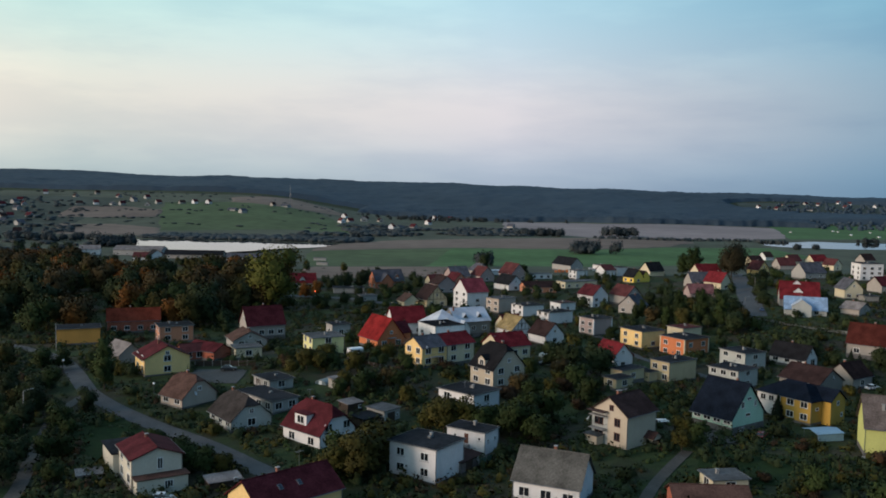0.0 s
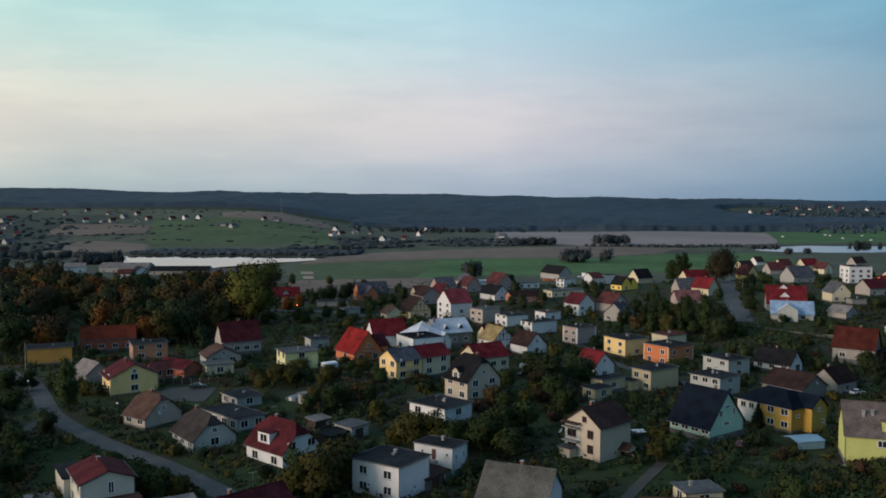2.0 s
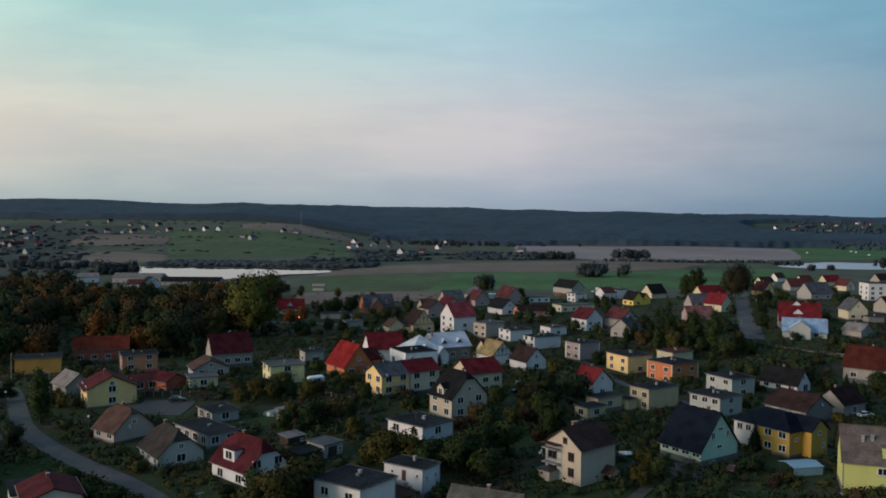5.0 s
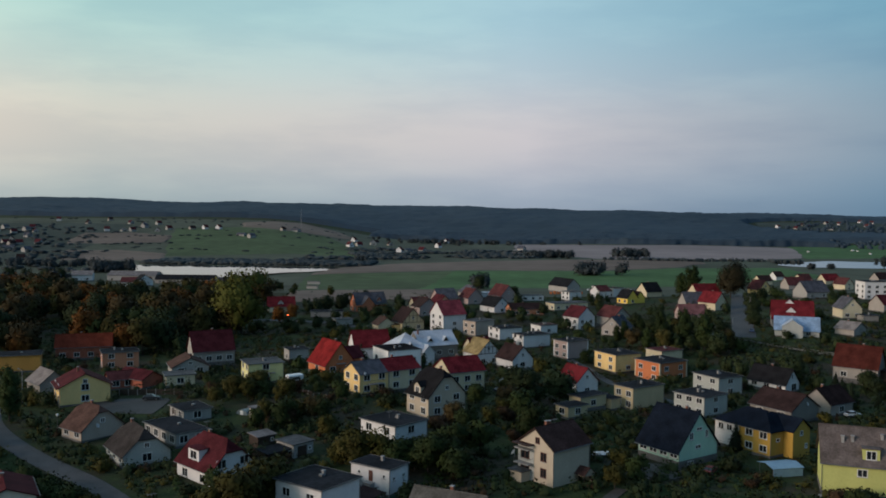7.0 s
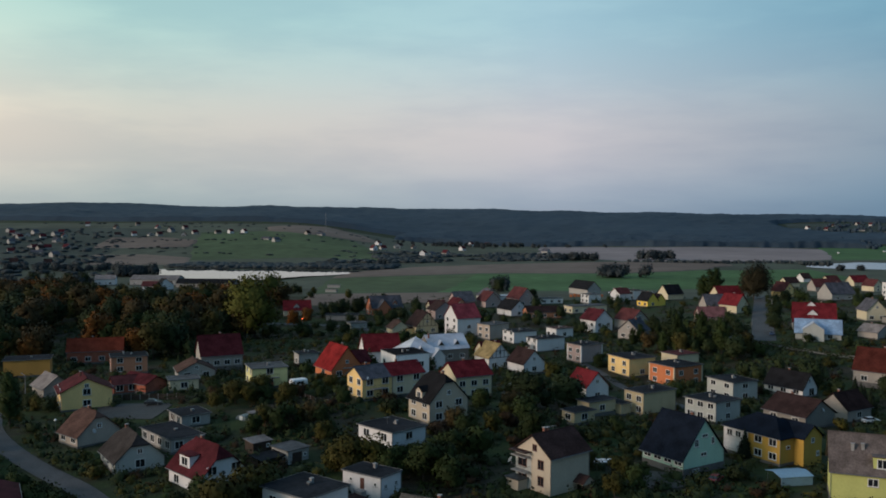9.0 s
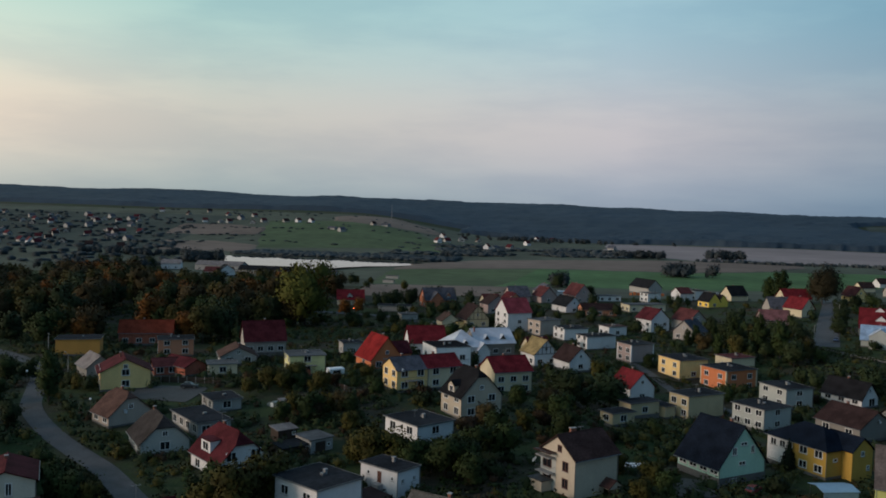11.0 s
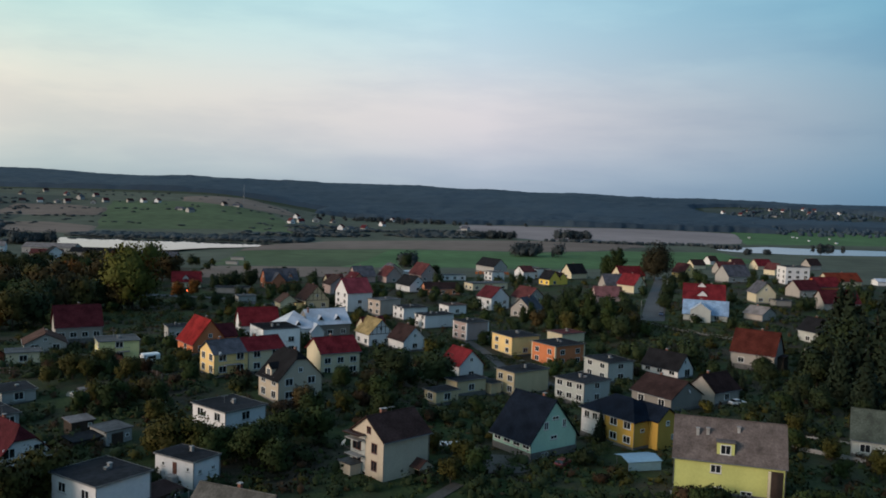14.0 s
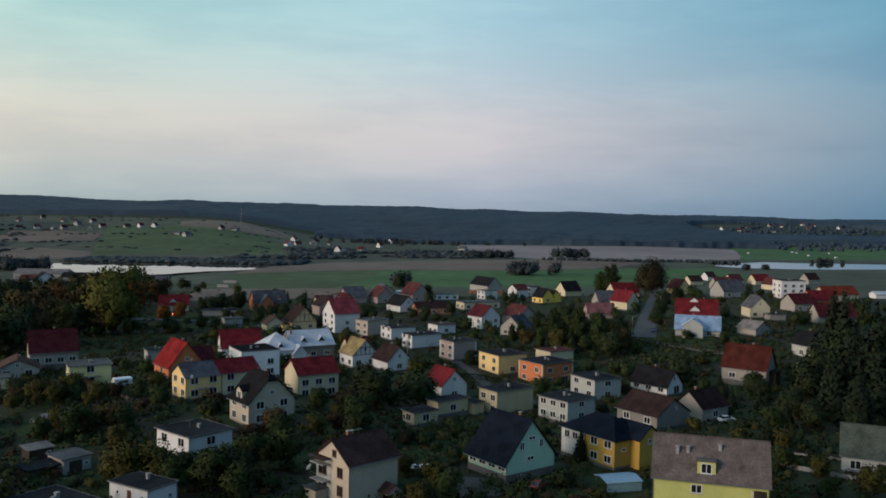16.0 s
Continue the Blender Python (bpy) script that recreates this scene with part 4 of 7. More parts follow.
ROADS = [(((-260, 330), (-161, 272), (-145, 260), (-128, 243), (-113, 221), (-98, 198), (-87, 187), (-75, 177), (-57, 165), (-43, 151), (-30, 138)), 5.6),
         (((-98, 198), (-97, 181), (-91, 164), (-86, 151), (-79, 135)), 2.6), (((148, 544), (123, 437), (108, 369)), 9.0),
         (((-190, 440), (-94, 430), (-74, 428), (-59, 415), (-41, 407), (-21, 405.5), (-3, 403), (16, 396)), 6.0), (((92, 392), (108, 364), (116, 349), (131, 333)), 3.2), (((38, 172), (33, 162), (28, 152), (22, 135)), 3.0), (((-73, 212), (-73, 226)), 14.0), (((34, 345), (40, 327), (45, 313), (48, 296), (53, 285), (60, 272), (67, 260)), 3.4)]

F_LAWN = mat("lawn", (0.022, 0.042, 0.013), 0.95, 0.35, 0.3, 0.8, 0.4, 6.0, spec=0.1)
field("lawn_1", ((33, 192), (43, 196), (45, 217), (33, 212)), F_LAWN, "mown green lawn between houses", "lawn", lift=0.12, n=10)
field("lawn_2", ((44, 222), (54, 226), (52, 238), (43, 235)), F_LAWN, "green lawn beside a beige house", "lawn", lift=0.12, n=8)
# verge
field("lawn_3", ((-92, 160), (-62, 146), (-50, 154), (-84, 180)), F_LAWN, "rough grass verge beside the road", "lawn", lift=0.1, n=10)
field("lawn_4", ((36, 152), (70, 152), (72, 166), (42, 172)), F_LAWN, "rough grass in a garden", "lawn", lift=0.12, n=10)
field("drive", ((40, 176), (50, 178), (50, 185), (42, 184)), M_TRACK, "gravel forecourt of a house", "drive", lift=0.16, n=6)

# ---- far woods ----
def woods(name, count, seed, place, label, material, r=(4.0, 7.5), hh=(13, 21)):
    """Many small crowns in one mesh; place(rng) gives x and y."""
    rng = random.Random(seed)
    verts, faces = [], []
    for _ in range(count):
        x, y = place(rng)
        z = ground(x, y)
        rr, h = rng.uniform(*r), rng.uniform(*hh)
        b = len(verts)
        n = 6
        ph = rng.uniform(0, 6.28)
        for q, w in ((0.1, 0.85), (0.55, 1.0), (0.86, 0.68)):
            for k in range(n):
                a = ph + k * math.tau / n + q
                ww = rr * w * rng.uniform(0.75, 1.2)
                verts.append((x + math.cos(a) * ww, y + math.sin(a) * ww, z + h * (q + rng.uniform(-0.05, 0.05))))
        verts.append((x + rng.uniform(-0.6, 0.6), y, z + h))
        for lv in range(2):
            for k in range(n):
                i0, i1 = b + lv * n + k, b + lv * n + (k + 1) % n
                faces += [(i0, i1, i1 + n), (i0, i1 + n, i0 + n)]
        for k in range(n):
            faces.append((b + 2 * n + k, b + 2 * n + (k + 1) % n, b + 3 * n))
    me = mesh(name, verts, faces, material)
    me.shade_smooth()
    return tagged(new(name, me), label, "woods", kind="stuff")




def glade(x, y):
    """The open pasture round the hamlet on the far slope."""
    return ((x - 850) / 250) ** 2 + ((y - 2310) / 190) ** 2 < 1


def canopy_sheet(name, xs, ys, seed, label, keep):
    """The closed roof of a forest: a rough sheet some metres under the tree tops."""
    rng = random.Random(seed)
    verts, faces, at = [], [], {}
    for j, y in enumerate(ys):
        for i, x in enumerate(xs):
            px, py = x + rng.uniform(-3, 3), y + rng.uniform(-3, 3)
            if not keep(x, y):
                continue
            at[i, j] = len(verts)
            verts.append((px, py, ground(px, py) + 10.5 + 2.6 * noise.noise((px / 45, py / 45, 2.0)) + 4.5 * noise.noise((px / 150, py / 150, 6.0)) + rng.uniform(-1.5, 1.5)))
    for (i, j), k in at.items():
        if not all((i + a, j + b) in at for a in (-1, 0, 1) for b in (-1, 0, 1)):
            x, y, z = verts[k]
            verts[k] = (x, y, ground(x, y) - 0.5)
    for j in range(len(ys) - 1):
        for i in range(len(xs) - 1):
            q = [at.get(k) for k in ((i, j), (i + 1, j), (i + 1, j + 1), (i, j + 1))]
            if None not in q:
                faces.append(tuple(q))
    me = mesh(name, verts, faces, L_FAR_HAZED)
    me.shade_smooth()
    return tagged(new(name, me), label, "woods", kind="stuff")


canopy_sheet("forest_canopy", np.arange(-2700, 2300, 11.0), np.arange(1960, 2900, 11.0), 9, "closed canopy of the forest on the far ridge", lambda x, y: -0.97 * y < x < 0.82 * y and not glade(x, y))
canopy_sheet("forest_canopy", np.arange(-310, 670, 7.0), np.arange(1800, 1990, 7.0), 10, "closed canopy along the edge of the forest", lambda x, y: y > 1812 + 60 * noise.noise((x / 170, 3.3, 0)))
def bank_place(rng):
    u = rng.random()
    x = -420 + 260 * u
    return x, 985 + 65 * rng.random() ** 1.5 + 25 * noise.noise((x / 60, 1.1, 0))


def scrub_place(rng):
    while True:
        x, y = rng.uniform(-270, 40), rng.uniform(1085, 1400)
        if noise.noise((x / 70, y / 60, 5.1)) > -0.05 and y > 1080 + 0.75 * (x + 270) * 0.6:
            return x, y


woods("shore_trees", 1300, 7, bank_place, "low trees tinted blue for haze along the far pond shore", L_FAR2_HAZED, (3.5, 8.0), (1.5, 5.0))
woods("scrub", 620, 71, scrub_place, "dark scrub and gardens below the far hamlet", L_FAR2_HAZED, (3.5, 8.0), (1.6, 4.2))


def hedge_place(rng):
    u = rng.random()
    x = 130 + 260 * u
    return x, 1205 + 25 * noise.noise((x / 80, 4.4, 0)) + 14 * rng.random()


woods("hedgerow", 170, 8, hedge_place, "broken hedgerow between far fields", L_FAR2_HAZED, (2, 4), (2.5, 5))
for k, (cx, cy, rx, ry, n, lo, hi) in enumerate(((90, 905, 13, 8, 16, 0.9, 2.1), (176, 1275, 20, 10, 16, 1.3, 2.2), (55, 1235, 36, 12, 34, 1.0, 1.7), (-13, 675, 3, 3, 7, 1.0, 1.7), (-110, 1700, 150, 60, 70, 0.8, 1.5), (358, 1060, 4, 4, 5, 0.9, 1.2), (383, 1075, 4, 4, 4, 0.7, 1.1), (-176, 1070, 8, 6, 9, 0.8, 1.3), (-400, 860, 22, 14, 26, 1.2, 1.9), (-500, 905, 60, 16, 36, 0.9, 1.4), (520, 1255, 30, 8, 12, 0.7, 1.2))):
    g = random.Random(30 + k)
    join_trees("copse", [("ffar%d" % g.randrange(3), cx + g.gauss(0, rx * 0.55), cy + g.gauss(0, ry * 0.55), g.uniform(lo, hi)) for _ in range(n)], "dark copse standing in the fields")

# ---- the village, house by house ----
house("white two-storey box house with a dark flat roof", -10.5, 146.4, 59.7, 8.8, 10.1, 7.0, "flat", 0, W_WHITE, R_TAR, "B2x2 C2x2", plinth=1.1, z=-0.8, sill=1.9, wsize=(1.8, 1.5))
shed("low lean-to with a dark brown roof beside a green fence", -6.2, 152.6, 60, 7.0, 4.5, 1.9, M_PLINTH, R_BROWN, 0.3, name="outbuilding", cat="outbuilding")
h = house("low white flat-roofed outbuilding with small windows", -2.3, 161.7, 62, 5.4, 8.4, 4.7, "flat", 0, W_WHITE, R_TAR, "A2x1", over=0.2, wsize=(0.85, 0.8), sill=2.6)
for q in (1.2, 6.6):
    window(h, FACE["B"](q, 3.1, 0, 0), 0.7, 0.7, "single")
part("door", bevelled(box(-0.05, 3.6, 2.2, 0.03, 4.5, 4.1), 0.015), M_REDWOOD, h, "red-brown door")
part("landing", bevelled(box(-1.2, 3.2, -0.5, 0.0, 5.0, 2.15)), M_CONC, h, "concrete landing")
h = house("white house with a red half-hipped tile roof and box dormer", -34.5, 163.7, 52, 9.1, 11.5, 3.6, "halfA", 4.6, W_WHITE, R_DKRED, "A2x2 B2x1", z=-0.6, chims=((4.8, 8, 0.7),))
aerial(h, 4.8, 9.0, 8.2)
flat_dormer(h, FACE["B"](6.6, 4.1, 0, 0) @ Matrix.Translation((0, 0.5, 0)), 3.6, 3.2, 2.3, W_WHITE, R_DKRED)
house("single-storey grey rendered house with a brown half-hipped roof", -55.0, 172.7, 42, 9.1, 11.1, 2.6, "halfA", 4.2, W_DINGY, R_UMBER, "A1x1 B3x1", gable="A", chims=((4.5, 9, 0.6),))
h = house("small grey house with a faded tan tile roof", -70.9, 187.2, 58, 9.6, 7.8, 2.6, "halfA", 4.2, W_TAUPE, R_TAN, "B2x1", gable="A", clip=0.75)
dish(h, 3.4, -0.3, 3.2, 0.5, 20)
h = house("white flat-roofed garage block with dark doors", -54.8, 201.5, 44, 6.5, 7.9, 2.8, "flat", 0, W_GREY, R_TAR, "A1x1 B2x1", name="garage", cat="garage", group="sheds and garages")
# Solid dark panel painted in for the shade within the open doorway.
part("garage_door", bevelled(box(-0.05, 4.6, 0.05, 0.02, 6.8, 2.3), 0.015), M_DARKWOOD, h, "dark open garage doorway")
house("long low white outbuilding with a dark felt roof", -49.7, 185.1, 50, 7.0, 14.0, 3.0, "flat", 0, W_GREY, R_TAR, "A2x1 B4x1", name="outbuilding", cat="outbuilding", group="sheds and garages")
house("cream yellow house with a red tile gable roof", -91.5, 215.5, 36, 11.6, 10.5, 4.8, "gableA", 2.9, W_YELLOW, R_DKRED, "A1x2 B2x2", gable="A", over=0.7, chims=((5, 6, 0.9),))
house("salmon pink two-storey box house with a grey flat roof", -114.6, 282.6, 31, 11.0, 9.0, 5.6, "flat", 0, W_SALMON, R_TAR, "A2x2 B2x2")
house("long ochre workshop with a dark flat roof", -146.2, 273.9, 27, 13.5, 9.0, 5.4, "flat", 0, W_AMBER, R_TAR, "B2x1", name="workshop", cat="workshop")
house("brick hall with an orange tile roof", -144.5, 307.2, 24, 18.5, 9.0, 4.6, "gableB", 3.8, W_BRICK, R_ORANGE, "A4x1")
house("grey house with a steep dark red tile roof", -84.3, 282.5, 33, 13.0, 9.5, 4.4, "gableB", 5.6, W_STONE, R_DKRED, "A4x1 B2x1", gable="B", z=-0.3)
h = house("pale lemon two-storey box house with a grey flat roof", -53.5, 243.1, 31, 9.5, 8.6, 5.4, "flat", 0, W_PALE, R_TARG, "B2x2 A1x2")
aerial(h, 4, 5, 5.4)
balcony(h, FACE["A"](5.6, 2.9, 0, 0), 3.0, 1.2)
pitched_dormer(h, Matrix.Translation((3.6, -2.4, 0)), 3.2, 2.4, 1.9, 0.8, W_BRICK, R_BROWN, False)
h = house("brick-orange house with a steep bright red roof", -38.0, 267.5, 40, 10.0, 11.5, 3.2, "gableA", 6.2, W_ORANGE, R_BRIGHT, "A2x1 B1x1", gable="A", z=0.3)
wing(h, 7.0, 2.5, 7.0, 7.0, 4.2, "gableB", 3.0, W_ORANGE, R_DKRED)
balcony(h, FACE["A"](5.0, 3.4, 0, 0), 3.0, 1.0, M_DARKWOOD)
h = house("cream semi-detached row house with a grey tile roof", -20.7, 231.0, 41.7, 8.6, 8.0, 5.6, "gableB", 2.4, W_YELLOW, R_SLATE, "A2x2 B2x2")
balcony(h, FACE["A"](4.3, 2.9, 0, 0), 4.2, 1.4, M_WOOD)
dish(h, 1.2, -0.4, 5.6, 0.5, 20)
h = house("cream semi-detached row house with a red tile roof", -14.28, 236.72, 41.7, 9.6, 8.0, 5.6, "gableB", 2.4, W_CREAM, R_RED, "A2x2", z=2.59)
aerial(h, 4.3, 4.0, 7.8)
h = house("beige rendered house with a steep black tile roof", -1.2, 212.4, 42, 10.5, 8.8, 5.2, "halfA", 5.4, W_MAUVE, R_BLACK, "A2x2 B2x2", gable="A", clip=0.75)
aerial(h, 5.2, 6.0, 10.2)
pitched_dormer(h, FACE["B"](4.8, 5.2, 0, 0) @ Matrix.Translation((0, 0.2, 0)), 2.6, 4.0, 1.9, 1.0, W_MAUVE, R_BLACK)
h = house("white two-storey box house with a grey flat roof", -5.3, 188.2, 52, 9.1, 10.4, 5.6, "flat", 0, W_WHITE, R_TAR, "B2x2 A1x2", z=0.3, fl=2.6)
aerial(h, 4, 6, 5.0)
h = house("cream three-storey house with a red tile roof", 0.4, 253.0, 34, 10.9, 9.5, 7.4, "gableB", 3.2, W_CREAM, R_RED, "A3x2 B1x1", sill=1.9, fl=2.6, z=-2.3)
aerial(h, 5, 4.7, 10.4)
house("white flat-roofed house with a black roof edge", -20.5, 275.9, 33, 11.0, 12.0, 7.6, "flat", 0, W_BRIGHT, R_PITCH, "A2x2 B2x2", over=0.08)
h = house("beige three-storey house with a brown tile roof and balconies", 25.8, 170.8, 46, 9.8, 8.7, 7.8, "gableB", 3.1, W_MAUVE, R_CHOC, "", z=-0.75, plinth=0.8)
part("loggia_wall", bevelled(box(-0.06, 4.75, 0.9, -0.002, 8.66, 7.7), 0.02), W_DINGY, h, "white-painted wall behind the balconies")
for zz in (2.3, 5.2):
    window(h, FACE["B"](2.4, zz, 0, 0), 1.5, 1.7, "double", M_REDWOOD)
    window(h, FACE["B"](6.9, zz - 0.3, 0, 0) @ Matrix.Translation((0, -0.06, 0)), 2.2, 2.0, "double", M_REDWOOD)
window(h, FACE["B"](2.4, 0.5, 0, 0), 1.2, 0.7, "single", M_REDWOOD)
window(h, FACE["B"](3.9, 8.2, 0, 0), 1.1, 1.2, "double", M_REDWOOD)
part("balcony_roof", bevelled(box(-1.7, 4.6, 7.75, 0.0, 8.9, 7.9), 0.02), R_CHOC, h, "brown roof over the balconies")
balcony(h, FACE["B"](6.7, 4.3, 0, 0), 3.6, 1.5)
balcony(h, FACE["B"](6.7, 7.0, 0, 0), 3.6, 1.5)
dish(h, -1.7, 8.3, 6.0, 0.6, 200)
aerial(h, 5.0, 4.3, 10.4, 1.6)
for px in (6.2, 8.3):
    bm = bmesh.new()
    tube(bm, (px, -2.0, -0.4), (px, -2.0, 2.7), 0.09, 0.08, 8)
    part("porch_post", bm, M_DARKWOOD, h, "dark wooden porch post")
part("porch_wall", box(8.4, -1.9, -0.4, 8.6, 0.0, 2.6), W_MAUVE, h)
pitched_dormer(h, Matrix.Translation((7.3, -2.3, 2.6)), 3.0, 2.3, 0.12, 1.1, W_MAUVE, R_CHOC, False)
part("door", bevelled(box(6.8, -0.06, 0.2, 7.8, 0.02, 2.3), 0.015), M_DARKWOOD, h, "dark wooden front door")
wing(h, -2.4, 5.6, 2.4, 3.1, 3.0, "flat", 0, W_MAUVE, R_TARG)
chimney(h, 3.5, 5.0, 9.0, 11.6)
h = house("mint green house with a steep navy tile roof", 50.6, 187.0, 40, 11.4, 10.4, 3.5, "gableA", 6.6, W_TEAL, R_NAVY, "B4x1", plinth=1.2, over=0.6, sill=1.7)
window(h, FACE["A"](3.6, 5.0, 0, 0), 1.2, 1.5)
window(h, FACE["A"](8.2, 5.0, 0, 0), 1.0, 1.5)
window(h, FACE["A"](5.9, 6.6, 0, 0), 1.7, 0.7)
window(h, FACE["A"](5.6, 3.0, 0, 0), 1.7, 0.8)
window(h, FACE["A"](3.4, 0.1, 0, 0), 1.8, 0.8)
wing(h, 8.4, 2.0, 2.6, 5.0, 2.6, "flat", 0, W_TEAL, R_NAVY)
h = house("ochre yellow house with a dark navy hipped tile roof", 70.6, 197.0, 38, 9.4, 14.0, 5.6, "hipA", 2.8, W_OCHRE, R_NAVY, "B4x2", wsize=(1.9, 1.5))
part("wall_panel", box(-0.03, 8.8, 0.5, 0.0, 13.95, 5.4), W_WHITE, h, "white rendered wall panel")
wing(h, 4.2, -2.2, 5.6, 7.0, 5.6, "gableA", 2.2, W_OCHRE, R_NAVY)
for q in (10.2, 12.4):
    window(h, FACE["B"](q, 3.6, 0, 0) @ Matrix.Translation((0, -0.06, 0)), 1.5, 1.4)
window(h, Matrix.Translation((7.0, -2.2, 4.4)), 1.0, 1.0)
window(h, Matrix.Translation((8.6, -2.2, 1.6)), 0.9, 1.0)
window(h, FACE["A"](2.4, 3.2, 0, 0), 1.2, 0.7, "single")
h = house("orange two-storey box house with white window surrounds", 65.2, 305.0, 37, 12.6, 11.6, 7.1, "flat", 0, W_ORANGE, R_TAR, "B2x2 A2x2", z=-7.0, sill=1.3, fl=3.0)
aerial(h, 6, 5, 6.0)
corner_trims(h, 12.6, 11.6, 7.1, W_CREAM)
h = house("pale yellow two-storey box house with a black roof", 51.9, 315.0, 33, 10.9, 11.7, 6.3, "flat", 0, W_YELLOW, R_TAR, "B2x2 A1x1")
aerial(h, 6, 5, 5.3)
h = house("beige box house with a blank side wall", 50.3, 255.0, 39, 12.0, 7.2, 6.2, "flat", 0, W_BEIGE, R_TAR, "B2x2", z=-4.6)
aerial(h, 6, 4, 6.2)
h = house("lemon yellow house with a weathered grey tile roof", 73.0, 173.6, -14, 16.8, 10.0, 6.2, "gableB", 5.2, W_LEMON, R_WORN, "", chims=((3.4, 2.8, -1.2), (5.0, 3.0, -1.1), (9.8, 3.6, -0.6)), sill=3.9, plinth=0.9)
flat_dormer(h, FACE["A"](7.8, 6.5, 0, 0) @ Matrix.Translation((0, 0.5, 0)), 2.7, 3.2, 2.3, W_LEMON, R_WORN)
window(h, FACE["A"](6.4, 3.9, 0, 0), 1.7, 1.4)
window(h, FACE["A"](6.8, 0.9, 0, 0), 1.6, 0.8)
window(h, FACE["A"](11.2, 0.8, 0, 0), 1.8, 0.7)
# Flat dark panel on the wall draws the shade of the recessed porch.
part("porch_recess", box(14.3, -0.03, 0.9, 16.6, -0.003, 5.2), M_DARKWOOD, h, "dark recessed porch")
part("porch_post", bevelled(box(14.2, -1.9, -0.8, 14.6, -1.5, 5.6)), W_CREAM, h)
part("terrace", bevelled(box(-0.5, -1.6, -1.2, 16.8, -0.06, 0.2), 0.03), M_CONC, h, "concrete terrace along the front")
bm = bmesh.new()
for k in range(9):
    tube(bm, (-0.4 + 0.6 * k, -1.5, 0.2), (-0.4 + 0.6 * k, -1.5, 1.15), 0.02, 0.02, 5)
tube(bm, (-0.4, -1.5, 1.15), (4.4, -1.5, 1.15), 0.03, 0.03, 6)
part("railing", bm, M_RAIL, h, "thin dark terrace railing")
h = house("low grey house with a large dark red roof", 117.8, 298.5, -34, 12.8, 9.5, 4.4, "gableB", 6.0, W_STONE, R_RUST, "A2x1", z=-1.9, gable="B")
wing(h, 12.0, 3.5, 2.6, 5.0, 3.4, "flat", 0, M_DARKWOOD, R_BROWN)
house("white box house with a dark flat roof", 76.9, 272.4, 32, 9.0, 10.5, 5.6, "flat", 0, W_DINGY, R_TAR, "B2x2 A1x2", wsize=(2.1, 1.5))
h = house("white box house with a thin grey flat roof", 66.6, 242.0, 42, 9.6, 9.5, 5.4, "flat", 0, W_DINGY, R_TAR, "B3x2 A1x2", wsize=(1.9, 1.5))
aerial(h, 4, 4, 5.4)
h = house("white cottage with a black gable roof", 97.5, 278.7, 42, 7.1, 12.5, 2.7, "gableA", 4.0, W_WHITE, R_BLACK, "B3x1")
# Wide glazed frame set in as the big dark garage door.
window(h, FACE["A"](4.4, 0.3, 0, 0), 2.6, 2.3, "double")
window(h, FACE["A"](3.4, 4.2, 0, 0), 0.9, 1.1, "single")
h = house("grey house with a dark brown roof", 85.8, 234.1, 38, 11.0, 12.0, 3.2, "gableA", 3.4, W_DARKSTONE, R_BROWN, "B2x1")
dish(h, 6.0, -0.3, 4.4, 0.5, 20)
h = house("cream two-level house with a low red roof and terrace", -60.4, 136.6, 36, 8.2, 10.0, 5.6, "gableA", 1.5, W_IVORY, R_DKRED, "B2x2", chims=((4.0, 7.0, 0.6),))
window(h, FACE["A"](4.6, 3.4, 0, 0), 1.0, 2.0)
wing(h, 0.2, -2.6, 8.4, 2.6, 2.7, "flat", 0, W_IVORY, R_TAN)
wing(h, -1.0, 10.0, 6.5, 9.0, 3.9, "flat", 0, W_IVORY, R_TAR)
window(h, Matrix.Translation((5.4, -2.6, 0.9)), 1.5, 1.3, "triple")
house("low house with a broad grey fibre-cement roof", 2.9, 140.8, -20, 11.2, 9.0, 3.8, "gableB", 4.1, W_WHITE, R_ETERNIT, "A3x1")
h = house("barn with a pale blue metal roof and a porch", 119.6, 369.0, -15, 16.2, 9.0, 3.0, "gableB", 4.6, W_DINGY, R_BLUE, "A2x1")
pitched_dormer(h, Matrix.Translation((6.4, -3.4, 0)), 7.4, 6.0, 4.6, 2.6, W_DINGY, R_STEEL, False)
h = house("long house with a deep red tile roof", 124.6, 391.0, -13, 16.2, 14.0, 3.8, "gableB", 7.0, W_STONE, R_RED, "")
for q, up, back in ((7.4, 2.0, 2.4), (7.0, 5.0, 5.8)):
    pitched_dormer(h, FACE["A"](q, 3.8 + up, 0, 0) @ Matrix.Translation((0, back, 0)), 4.0, 3.6, 0.9, 1.9, W_WHITE, R_DKRED)
house("white three-storey block with a flat roof", 208.5, 514.0, 6, 13.5, 11.0, 10.0, "flat", 0, W_WHITE, R_TAR, "A3x3 B2x3")
h = house("bright yellow house with a black gable roof", 80.6, 526.2, 36, 8.0, 9.0, 3.8, "gableA", 4.4, W_SUNNY, R_BLACK, "A1x1 B2x1")
wing(h, 8.0, 1.5, 7.0, 7.5, 3.4, "gableA", 3.6, W_SUNNY, R_BROWN)
house("white house with a red tile roof", 46.6, 434.0, 38, 10.5, 11.0, 6.8, "gableA", 4.6, W_WHITE, R_DKRED, "A2x2 B2x2", z=-7.5)
house("grey stone gable house with slate roof", 54.2, 396.0, -33, 9.6, 10.0, 4.0, "gableA", 4.4, W_STONE, R_SLATE, "A2x1", gable="A")
house("mauve-grey gable house with a dull red roof", 63.2, 434.5, 36, 10.5, 12.0, 4.6, "gableA", 4.6, W_STONE, R_MAROON, "A1x1", gable="A")
